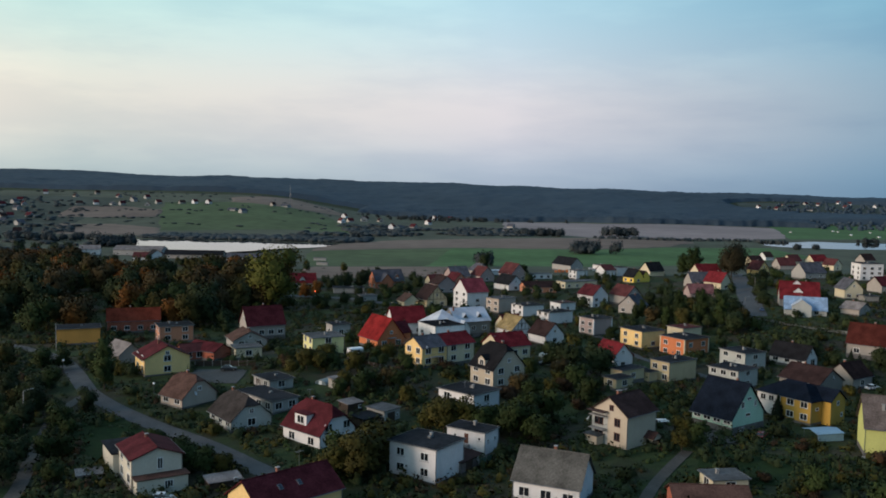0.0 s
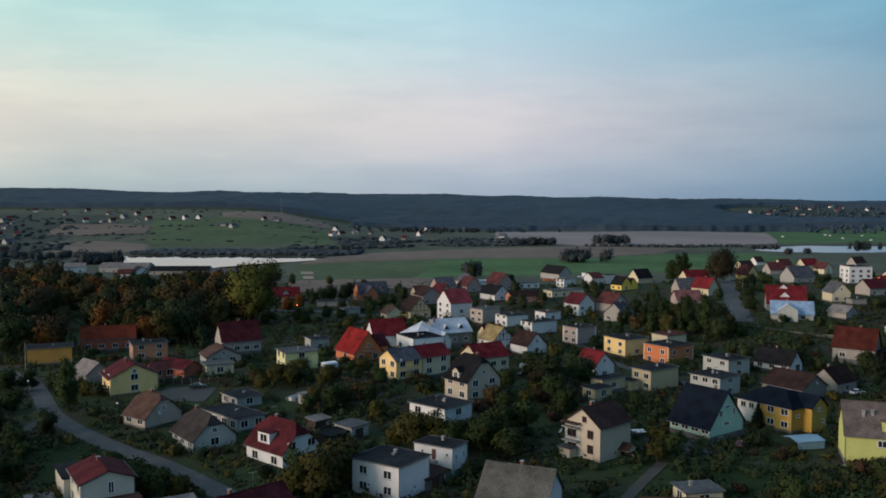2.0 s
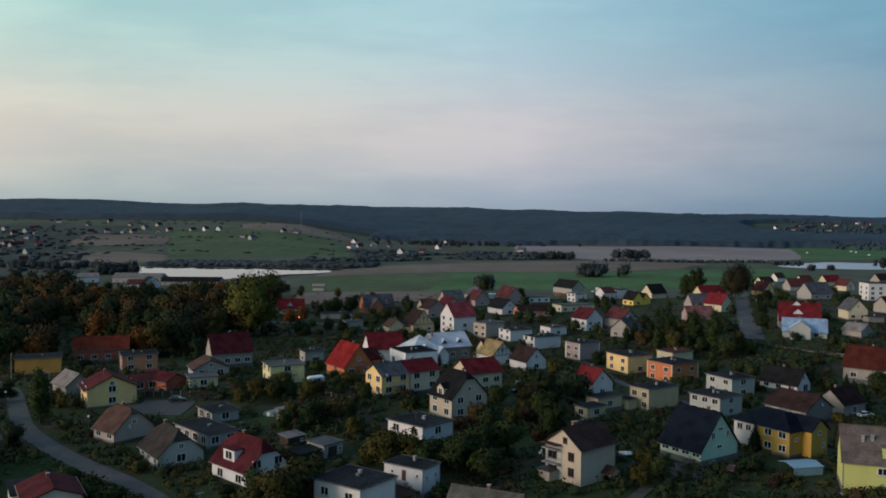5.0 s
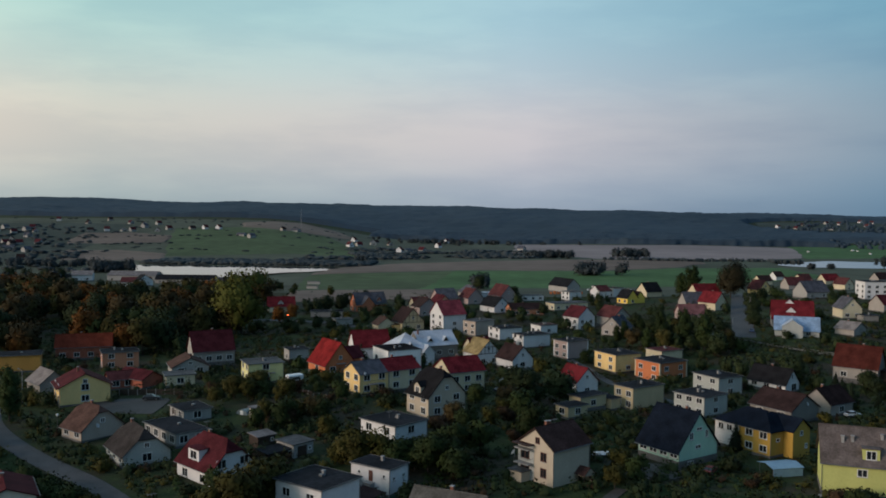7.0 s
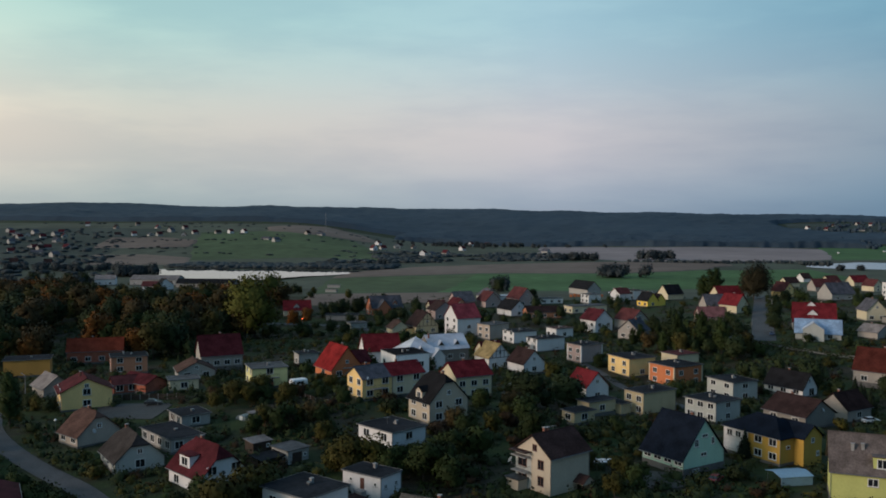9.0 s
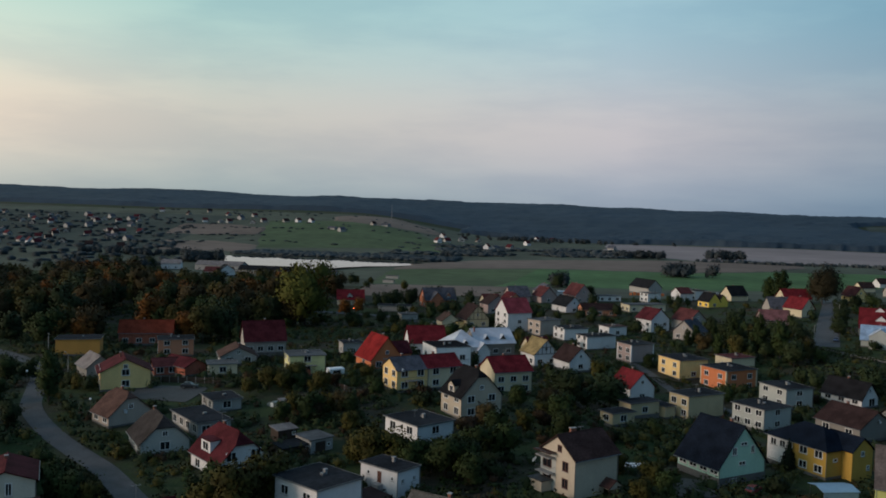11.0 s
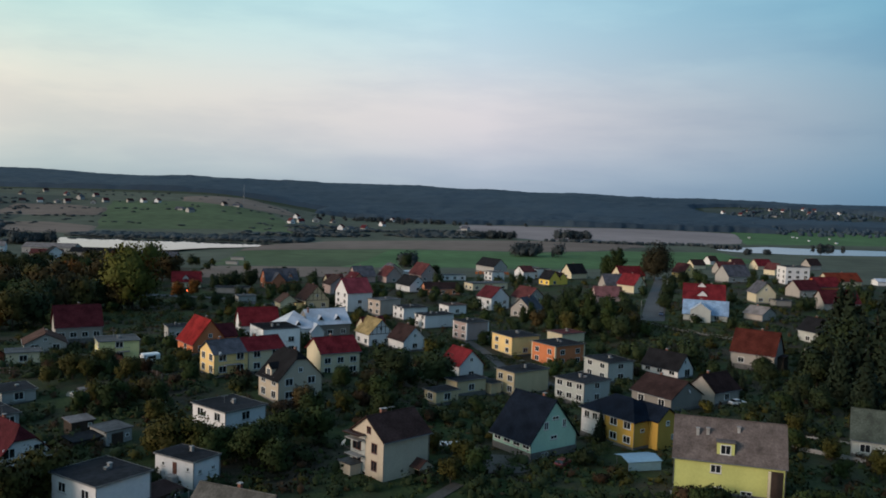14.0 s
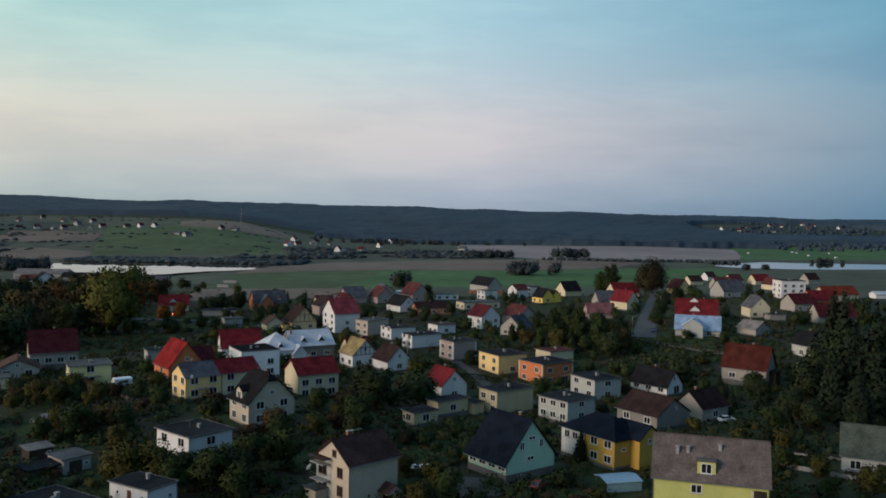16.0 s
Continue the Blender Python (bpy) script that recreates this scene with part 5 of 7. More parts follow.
h = house("pinkish two-storey box house with pale corner strips", 36.6, 335.1, 38, 10.0, 8.0, 6.6, "flat", 0, W_PINK, R_TAR, "B2x2")
corner_trims(h, 10.0, 8.0, 6.6, W_WHITE)
house("white two-storey box house with dark windows", 20.4, 359.5, 35, 13.0, 7.6, 5.2, "flat", 0, W_WHITE, R_TAR, "B2x2")
house("off-white two-storey box house with a flat roof", 10.4, 380.4, 32, 11.0, 9.5, 5.0, "flat", 0, W_WHITE, R_TAR, "B2x2")
house("grey-brown two-storey box house with a flat roof", -0.4, 390.9, 46, 11.2, 8.0, 6.5, "flat", 0, W_TAUPE, R_TARG, "B2x2")
house("white three-storey house with a pinkish red roof", -15.0, 397.0, 35, 11.6, 12.0, 8.6, "gableB", 5.5, W_WHITE, R_PINK, "B2x3 A1x2")
h = house("large house with pale sheet-metal roofs and a hipped wing", -15.7, 319.9, 33, 14.5, 11.0, 5.2, "gableB", 4.3, W_DARKSTONE, R_STEEL, "A3x1", z=-3.5, sill=1.6, chims=((0.8, 4.4, 0.9),))
for q in (4.2, 10.4):
    pitched_dormer(h, FACE["A"](q, 5.7, 0, 0) @ Matrix.Translation((0, 1.0, 0)), 2.1, 3.2, 0.7, 1.5, M_DARKWOOD, R_STEEL)
wing(h, -11.2, -3.0, 13.0, 12.5, 4.7, "hipA", 4.9, W_WHITE, R_STEEL)
wing(h, -1.5, -4.4, 4.6, 6.0, 3.4, "gableA", 2.6, W_WHITE, R_STEEL)
pitched_dormer(h, Matrix.Translation((-5.0, -2.2, 4.9)), 2.0, 3.0, 0.7, 1.3, M_DARKWOOD, R_STEEL)
for q in (-9.0, -5.6, -2.4):
    window(h, Matrix.Translation((q, -3.0, 1.4)), 1.6, 1.6)
house("white house with a red tile roof", -39.6, 320.7, 25, 13.0, 10.0, 5.0, "gableB", 5.2, W_WHITE, R_RED, "A2x1 B1x1")
h = house("cream half-timbered gable house with a straw-coloured roof", 4.7, 316.3, 36, 9.0, 9.5, 4.4, "gableA", 4.4, W_WHITE, R_STRAW, "A2x1 B2x1", gable="A")
beams(h, 9.0, 4.4, 4.4)
wing(h, 2.5, 7.0, 8.0, 7.0, 5.0, "gableB", 3.4, W_CREAM, R_DKRED)
house("white gable house with a dark purple roof", 16.8, 309.6, 36, 8.5, 10.0, 3.6, "gableA", 4.2, W_WHITE, R_BROWN, "A1x1", gable="A")
h = house("beige house with a dark roof and timber gable", -34.2, 402.8, 34, 11.0, 11.0, 4.0, "gableA", 6.0, W_BEIGE, R_BROWN, "A2x1 B2x1", gable="A")
beams(h, 11.0, 4.0, 6.0)
# Left wing: its warm light is put in as yellow plaster.
wing(h, -3.6, 2.0, 3.6, 7.0, 2.8, "flat", 0, W_YELLOW, R_BROWN)
h = house("brick house with a slate-blue roof and a front gable", -68.3, 470.5, 30, 17.0, 11.0, 4.4, "gableB", 5.6, W_CLAY, R_SLATE, "A4x1 B2x1", gable="B")
wing(h, 2.5, -2.0, 7.0, 8.0, 4.4, "gableA", 4.0, W_CLAY, R_SLATE)
pitched_dormer(h, FACE["A"](13.0, 5.4, 0, 0) @ Matrix.Translation((0, 0.9, 0)), 2.4, 3.4, 0.9, 1.4, W_CLAY, R_SLATE)
h = house("house with a bright red roof among trees", -113.5, 460.1, 20, 14.0, 9.0, 3.5, "gableB", 4.5, W_CREAM, R_RED, "A2x1 B1x1")
pitched_dormer(h, FACE["A"](6.5, 4.2, 0, 0) @ Matrix.Translation((0, 0.8, 0)), 3.0, 3.4, 0.9, 1.7, W_DINGY, R_RED)
house("pale pink gable house with a maroon roof", 7.0, 530.6, 34, 11.0, 14.0, 4.5, "gableA", 6.0, W_PINK, R_MAROON, "A2x1", gable="A")
house("long barn with a black roof", 50.6, 623.2, 34, 11.0, 22.0, 4.5, "gableA", 5.0, W_GREY, R_BLACK, "A1x1", name="barn", cat="barn")
house("cream gable house with dark windows", 162.0, 416.0, 5, 8.6, 10.0, 4.8, "gableA", 4.5, W_CREAM, R_SLATE, "A2x1", gable="A")
house("house with a bright red roof and white gable", 124.0, 545.3, 20, 16.0, 11.0, 3.8, "gableB", 5.0, W_CREAM, R_RED, "")
house("low house with a pink roof", 95.6, 438.4, 10, 13.0, 9.0, 3.2, "gableB", 4.0, W_PINK, R_ROSE, "")
house("cream house with a black gable roof", 97.5, 568.8, 32, 12.0, 10.0, 4.0, "gableB", 5.2, W_CREAM, R_BLACK, "B1x1")
house("yellow gable house with a dark roof", 163.0, 555.8, 30, 9.0, 10.0, 4.0, "gableA", 5.0, W_YELLOW, R_MAROON, "", gable="A")
house("white gable house with a red roof behind a tree", 35.8, 268.6, 36, 8.0, 9.0, 4.4, "gableA", 3.8, W_WHITE, R_RED, "A1x1", gable="A")
shed("small grey concrete garage", -24.1, 180.5, 55, 5.0, 5.2, 2.6, W_GREY, R_TARG, 0.1)
h = house("yellow house with a broad dark red roof", -34.5, 121.5, 48, 15.0, 9.0, 4.0, "gableB", 3.0, W_YELLOW, R_DKRED, "B1x1")
roof_window(h, 5.0, 2.2, 5.62, 33.7)
roof_window(h, 8.5, 2.2, 5.62, 33.7)
aerial(h, 10.0, 4.5, 6.8, 3.0)
house("grey cottage with a green-grey roof", 112.8, 200.5, -22, 14.0, 9.0, 3.6, "gableB", 4.6, W_DINGY, R_MOSS, "A3x1")
house("cream house with a small porch", 157.0, 333.0, 25, 9.0, 9.0, 4.5, "gableA", 4.0, W_DINGY, R_BLACK, "A1x2 B1x1")

house('low brick annex with a dull red roof', -89.0, 235.9, 36, 9.5, 6.5, 2.8, "gableB", 1.6, W_BRICK, R_MAROON, "A3x1", name="outbuilding", cat="outbuilding", group="sheds and garages")
house('long barn with a dark red roof', -80.4, 236.7, 62, 6.5, 11.0, 2.6, "gableA", 1.7, W_BRICK, R_DKRED, "", name="barn", cat="barn", group="sheds and garages")
house('low cream flat-roofed annex', -74.7, 238.7, 30, 7.5, 6.0, 3.2, "flat", 0, W_CREAM, R_TARG, "A1x1 B1x1", name="outbuilding", cat="outbuilding", group="sheds and garages")
house('grey gable house with a faded tan roof', -82.7, 261.9, 30, 10.5, 10.0, 2.8, "gableA", 2.6, W_GREY, R_TAN, "A2x1", gable="A")
house('grey shed with a dull metal gable roof', -104.8, 229.5, 50, 7.0, 9.0, 3.2, "gableA", 2.8, W_STONE, R_GREY, "", name="shed", cat="shed", group="sheds and garages")
house('small grey box house with a flat roof', -61.4, 312.6, 32, 7.0, 6.5, 4.4, "flat", 0, W_GREY, R_TAR, "A1x1 B1x1")
house('cream garage with a dull red roof', 69.6, 329.9, 35, 10.0, 8.0, 4.4, "flat", 0, W_CREAM, R_MAROON, "B1x1")
house('low beige flat-roofed outbuilding', 31.4, 229.0, 40, 6.5, 4.5, 3.0, "flat", 0, W_BEIGE, R_TAR, "B1x1 A1x1", name="outbuilding", cat="outbuilding", group="sheds and garages")
house('low beige flat-roofed outbuilding', 35.7, 248.7, 40, 9.5, 4.5, 3.6, "flat", 0, W_BEIGE, R_TAR, "A1x1", name="outbuilding", cat="outbuilding", group="sheds and garages")
house('small beige lean-to with a flat roof', 44.4, 254.3, 40, 3.5, 4.5, 3.2, "flat", 0, W_BEIGE, R_TAR, "", name="outbuilding", cat="outbuilding", group="sheds and garages")
house('dark house with a maroon tile roof', 98.4, 243.7, 38, 9.5, 8.0, 3.4, "gableB", 3.4, W_STONE, R_BROWN, "A1x1")
house('cream box house partly hidden by shrubs', 37.0, 146.6, 14, 6.4, 5.0, 2.9, "flat", 0, W_CREAM, R_TARG, "A1x1 B1x1")
house('low outbuilding with a dull pink roof', 28.8, 137.4, 2, 12.0, 6.0, 2.4, "gableB", 1.6, W_BRICK, R_TAN, "", name="outbuilding", cat="outbuilding", group="sheds and garages")
house('white garage with a flat roof', 75.1, 662.4, 30, 9, 8, 3.5, "flat", 0, W_WHITE, R_TARG, "A2x1")
house('small white house with a reddish roof', 67.6, 563.1, 34, 9, 9, 5, "gableB", 3, W_WHITE, R_MAROON, "B2x1")
house('white box house with a flat roof', 48.2, 548.8, 34, 9, 8, 5.5, "flat", 0, W_WHITE, R_TARG, "B2x2")
house('white box house with a dark flat roof', 77.3, 573.0, 34, 9, 9, 6, "flat", 0, W_WHITE, R_TAR, "B2x2")
house('cream bungalow with a flat roof', 37.2, 494.0, 30, 22, 9, 4.0, "flat", 0, W_CREAM, R_TARG, "A4x1 B2x1")
house('orange brick outbuilding with a brown roof', 14.0, 468.6, 20, 18, 9, 3.6, "gableB", 2.5, W_SALMON, R_BROWN, "A3x1")
house('house with a black roof and white gable', 4.9, 477.2, 36, 10, 14, 3.8, "gableA", 4.5, W_WHITE, R_BLACK, "A1x1", gable="A")
house('grey house with a maroon roof', -11.9, 519.7, 34, 10, 11, 4, "gableA", 5, W_PINK, R_MAROON, "A1x1")
house('pink house with a dark roof', -33.0, 458.2, 34, 11, 10, 5, "gableA", 4, W_PINK, R_BROWN, "A2x1")
house('house with a slate-grey roof', -28.7, 515.4, 30, 12, 11, 4, "gableB", 5, W_PINK, R_SLATE, "")
house('white shed with a pale roof', -7.4, 563.6, 20, 16, 8, 3, "flat", 0, W_WHITE, R_STEEL, "")
house('small white building with a flat roof', 19.6, 543.5, 20, 14, 7, 3.5, "flat", 0, W_WHITE, R_TARG, "A3x1")
house('grey house with a slate-grey roof', 107.2, 487.8, 14, 18, 11, 3.5, "gableB", 5.5, W_STONE, R_SLATE, "")
house('white gabled house with a red roof', 118.8, 472.3, 40, 9, 11, 4.5, "gableA", 5, W_CREAM, R_RED, "A1x1")
house('house with a brown tile roof', 240.4, 759.3, 16, 16, 12, 4, "gableB", 6, W_STONE, R_MAROON, "")
house('house with a dull red tile roof', 273.0, 830.0, 30, 14, 11, 4, "gableB", 5.5, W_CREAM, R_MAROON, "")
house('grey rendered gable house with slate roof', 179.0, 518.6, 26, 16, 11, 4, "gableB", 5.5, W_GREY, R_SLATE, "A2x1")
house('house with a red tile roof', 296.2, 837.0, 26, 18, 11, 4, "gableB", 5.5, W_CREAM, R_RED, "")
house('cream house with a maroon roof', 287.6, 765.0, 30, 10, 12, 5, "gableA", 5, W_CREAM, R_MAROON, "A1x2")
house('house with a brown roof', 349.6, 853.3, 26, 14, 11, 5, "gableB", 5.5, W_STONE, R_BROWN, "")
house('grey house with a tile roof', 191.4, 445.4, 20, 12, 10, 4, "gableB", 4, W_STONE, R_DKRED, "A2x1")
house('small shed with a pale sheet roof', 148.9, 366.5, 40, 9, 8, 2.8, "gableA", 2.4, W_STONE, R_GREY, "")
house('small dark green shed', 167.7, 407.4, 10, 7, 5, 2.8, "flat", 0, W_STONE, R_TAR, "")
house('dark-roofed house in the trees', -16.3, 552.8, 30, 12, 9, 4, "gableA", 4, W_STONE, R_SLATE, "")
house('white house on the village edge', 263.9, 878.3, 26, 10, 10, 4, "gableB", 4.5, W_WHITE, R_BROWN, "")
house('dull red roofed house', 232.9, 817.2, 26, 14, 10, 4, "gableB", 4.5, W_CREAM, R_BROWN, "")
house('cream bungalow with a tile roof', -44.7, 400.5, 30, 8, 8, 3, "gableA", 3, W_CREAM, R_TAN, "")
house('small shed with a white front', -67.3, 415.8, 30, 8, 6, 3, "flat", 0, W_GREY, R_TARG, "")
house('low shed with a dark sheet roof', -87.0, 445.3, 12, 16, 8, 3, "flat", 0, W_STONE, R_TAR, "")
house('orange house with a red roof', 204.2, 456.5, 20, 14, 10, 5, "gableB", 4, W_ORANGE, R_RED, "A2x1")
house('house with a broad dark red roof', 187.4, 405.8, 12, 17, 9, 3.5, "gableB", 5, W_STONE, R_DKRED, "")
house('house with a red roof behind', 229.7, 508.4, 20, 22, 9, 4, "gableB", 4, W_CREAM, R_ORANGE, "")
house('white van-height shed with pale roof', 293.3, 590.9, 10, 12, 7, 3, "gableB", 1.5, W_WHITE, R_STEEL, "")
house('long grey industrial hall with a grey roof', -337.1, 729.8, 4, 42, 18, 5, "gableB", 3, W_GREY, R_GREY, "A5x1", name="hall", cat="hall")
house('white works building near the pond', -350.4, 695.6, 20, 16, 12, 5, "gableB", 3, W_WHITE, R_GREY, "A2x1")
house('white gable house by the works', -255.2, 611.9, 40, 11, 10, 4, "gableA", 4, W_WHITE, R_BLACK, "A1x1")
house('long dark-roofed hall near the pond', -267.0, 667.8, 6, 46, 14, 3.5, "gableB", 3, W_STONE, R_BLACK, "A6x1", name="hall", cat="hall")
house('dark sheds by the pond', -211.4, 651.8, 8, 30, 12, 3, "gableB", 2.5, W_STONE, R_SLATE, "", name="hall", cat="hall")
house('low house with a maroon roof', -268.5, 613.3, 12, 20, 10, 3, "gableB", 3, W_WHITE, R_MAROON, "A2x1")
house('pale trailer on the pasture', -152.5, 695.7, 5, 10, 3, 2.6, "flat", 0, W_GREY, R_TARG, "", name="trailer", cat="trailer", plinth=0)
house('pale trailer on the pasture', -133.5, 618.4, 0, 8, 3, 2.4, "flat", 0, W_GREY, R_TARG, "", name="trailer", cat="trailer", plinth=0)
house('peach gable house with a red roof', -25.7, 477.4, 34, 9, 10, 4.6, "gableA", 4.4, W_SALMON, R_DKRED, "A1x1 B2x1", gable="A")
house('small cream house with a dull red roof', -39.0, 486.0, 30, 9, 8, 3.4, "gableB", 3.4, W_CREAM, R_MAROON, "A2x1")
house('low white house with a brown flat roof', 28.0, 398.0, 35, 9.0, 7.5, 4.2, "flat", 0, W_WHITE, R_CHOC, "B2x1 A1x1")
GARDEN_TREES = (
    ('tall1', -96.0, 202.2, 0.85),
    ('olive1', -23.5, 146.6, 1.4),
    ('olive2', -28.5, 146.6, 1.0),
    ('olive0', -21.9, 153.3, 1.3),
    ('green1', -27.3, 151.2, 1.1),
    ('olive1', -11.0, 175.3, 1.2),
    ('olive2', -14.8, 177.8, 0.7),
    ('green0', -3.4, 175.0, 1.0),
    ('green1', 0.1, 176.4, 0.9),
    ('green1', 6.2, 184.7, 1.1),
    ('red0', 16.8, 214.2, 1.0),
    ('green2', 11.9, 189.0, 1.1),
    ('brown0', 4.7, 208.2, 0.42),
    ('dark2', 15.9, 260.2, 0.6),
    ('red0', -31.0, 200.7, 0.9),
    ('brown1', -26.3, 206.2, 0.4),
    ('olive0', -37.1, 204.8, 0.7),
    ('green0', -24.1, 224.0, 0.8),
    ('cone0', 65.1, 202.7, 0.9),
    ('cone1', 68.5, 207.5, 0.8),
    ('olive1', 36.7, 171.5, 0.7),
    ('green2', 41.0, 176.0, 0.8),
    ('green0', 17.9, 179.7, 0.9),
    ('green1', 20.6, 172.5, 0.7),
    ('green2', 8.6, 170.5, 1.0),
    ('dark0', 6.5, 177.5, 0.5),
)
LANE_TREES = (
    ('tall1', 72.9, 355.2, 1.0),
    ('tall1', 81.6, 353.5, 1.05),
    ('tall1', 88.0, 347.6, 0.95),
    ('dark1', 90.6, 336.6, 0.7),
    ('dark2', 73.2, 381.1, 0.75),
    ('dark0', 70.9, 410.6, 0.6),
    ('green1', 82.3, 378.2, 1.3),
    ('dark1', 91.2, 375.0, 0.7),
    ('tall1', 67.1, 367.2, 0.7),
    ('dark1', -12.1, 652.3, 0.85),
    ('dark2', 14.3, 545.8, 0.7),
    ('dark0', 136.5, 472.0, 0.7),
    ('dark1', 124.6, 421.1, 0.7),
    ('dark2', 116.8, 389.8, 0.6),
    ('dark0', 151.4, 507.6, 0.6),
    ('green0', 42.4, 329.5, 0.8),
    ('dark1', -75.9, 468.6, 0.8),
    ('dark2', -84.9, 466.4, 0.7),
    ('dark0', -45.4, 476.1, 0.6),
    ('dark1', 31.0, 471.6, 0.5),
    ('rust1', -93.2, 431.9, 0.6),
    ('rust2', -96.2, 419.9, 0.6),
    ('green1', 19.6, 457.2, 0.9),
)
ROADSIDE_TREES = (
    ('dark0', -116.2, 195.1, 0.5),
    ('dark1', -96.7, 167.0, 0.5),
    ('green2', -108.6, 200.3, 0.9),
    ('dark2', -140.2, 234.3, 0.5),
    ('dark1', -85.5, 145.7, 0.45),
    ('green0', -118.9, 225.5, 0.9),
    ('green1', -122.3, 221.5, 1.0),
    ('dark2', -104.7, 185.6, 0.45),
    ('green2', -85.2, 163.2, 0.7),
    ('green1', -55.6, 148.6, 0.9),
    ('green0', -51.8, 146.8, 0.8),
    ('olive1', -48.6, 147.8, 0.6),
    ('green1', -65.2, 159.4, 0.7),
    ('dark0', -83.0, 137.1, 0.5),
    ('green2', -74.8, 138.3, 0.7),
    ('green0', -80.2, 151.5, 0.8),
    ('olive2', -98.7, 217.6, 0.6),
    ('green1', -108.2, 221.4, 0.8),
)
SPRUCES = (
    ('cone0', 131.5, 252.5, 2.6),
    ('cone1', 138.0, 256.9, 3.5),
    ('cone2', 142.8, 254.7, 3.6),
    ('cone0', 147.8, 260.3, 3.9),
    ('cone1', 135.0, 268.5, 2.2),
    ('dark2', 130.5, 264.3, 0.9),
    ('dark0', 147.4, 273.8, 1.2),
    ('dark1', 159.2, 286.6, 1.3),
    ('cone2', 132.7, 240.9, 2.4),
    ('dark1', 120.8, 249.1, 0.6),
    ('green1', 111.1, 232.1, 0.9),
    ('olive0', 107.4, 215.7, 0.7),
    ('cone1', 160.7, 294.3, 3.6),
    ('dark0', 143.6, 288.6, 1.05),
    ('dark1', 150.9, 297.1, 1.3),
    ('dark2', 147.3, 282.0, 1.2),
    ('cone2', 158.4, 320.1, 3.6),
    ('cone0', 159.0, 313.0, 3.8),
)

# ---- planting ----
FOOT.append((66, 183, 20, 10, 9))
FOOT.append((-46, 206, -25, 6, 11))
FOOT.append((15, 270, 30, 4, 10))


def clear(x, y, pad):
    """Whether (x, y) is free of houses and roads."""
    for fx, fy, yaw, lx, ly in FOOT:
        if abs(x - fx) > 40 or abs(y - fy) > 40:
            continue
        a = radians(yaw)
        u, v = (x - fx) * math.cos(a) + (y - fy) * math.sin(a), -(x - fx) * math.sin(a) + (y - fy) * math.cos(a)
        if -pad < u < lx + pad and -pad < v < ly + pad:
            return False
    for pts, w in ROADS:
        for (x0, y0), (x1, y1) in zip(pts, pts[1:]):
            dx, dy = x1 - x0, y1 - y0
            q = max(0.0, min(1.0, ((x - x0) * dx + (y - y0) * dy) / (dx * dx + dy * dy)))
            if math.hypot(x - x0 - q * dx, y - y0 - q * dy) < w / 2 + pad * 0.6:
                return False
    return True


for rows in (GARDEN_TREES, LANE_TREES, ROADSIDE_TREES, SPRUCES):
    for key, x, y, s in rows:
        if not (16 < x < 27 and 164 < y < 182):
            plant(key, x, y, s)
plant("tall0", -102, 382, 1.55, sz=1.8)
plant("dark0", 20, 248, 0.95, sz=0.74)
plant("dark1", 30.5, 257, 0.95, sz=0.72)
plant("lime0", 144, 548, 1.0)
plant("tall1", 125, 566, 1.6, sz=1.3)
plant("tall1", 119, 572, 1.3, sz=1.0)
for q, (x, y) in enumerate(((-92, 172), (-94.5, 176), (-88.5, 166), (-85.5, 158), (-82, 149), (-91, 183), (-101, 180), (-100, 173), (-96, 160), (-92, 152), (-88, 143))):
    plant(("dark%d" % (q % 3)) if q % 2 else ("green%d" % (q % 3)), x, y, 0.32 + 0.05 * (q % 3) if q % 2 else 0.75 + 0.1 * (q % 3))

# the belt of autumn wood west of the village
rng = random.Random(41)
spots = []
while len(spots) < 185:
    x, y = rng.uniform(-300, -75), rng.uniform(286, 500)
    if x > -112 and y < 345 or x > -128 and y < 318 or x > -104 and y < 414 or x > -122 and y > 395 or not clear(x, y, 4.5):
        continue
    kind = rng.choice(("rust", "brown", "ochre", "dark", "ochre", "dark", "brown", "green"))
    spots.append((kind + str(rng.randrange(3)), x, y, rng.uniform(1.6, 2.3) if kind == "green" else rng.uniform(0.95, 1.3) * (0.85 if y < 330 else 1.0)))
for _ in range(26):
    spots.append((rng.choice(("ffar0", "ffar1", "fdark2", "ffar2")), rng.uniform(-420, -345), rng.uniform(600, 700), rng.uniform(0.8, 1.5)))
for _ in range(30):
    spots.append((rng.choice(("fdark0", "fdark1", "fdark2", "folive0")), rng.uniform(-330, -130), rng.uniform(560, 606), rng.uniform(0.6, 1.0)))
for _ in range(34):
    x, y = rng.uniform(-92, -30), rng.uniform(395, 470)
    if clear(x, y, 3) and clear(x + 2, y + 8, 2) and not (x < -74 and y < 440):
        spots.append((rng.choice(("fdark0", "fdark1", "fdark2", "fgreen0")), x, y, rng.uniform(0.55, 1.0)))
join_trees("autumn_wood", spots, "belt of rust, brown and olive autumn trees")

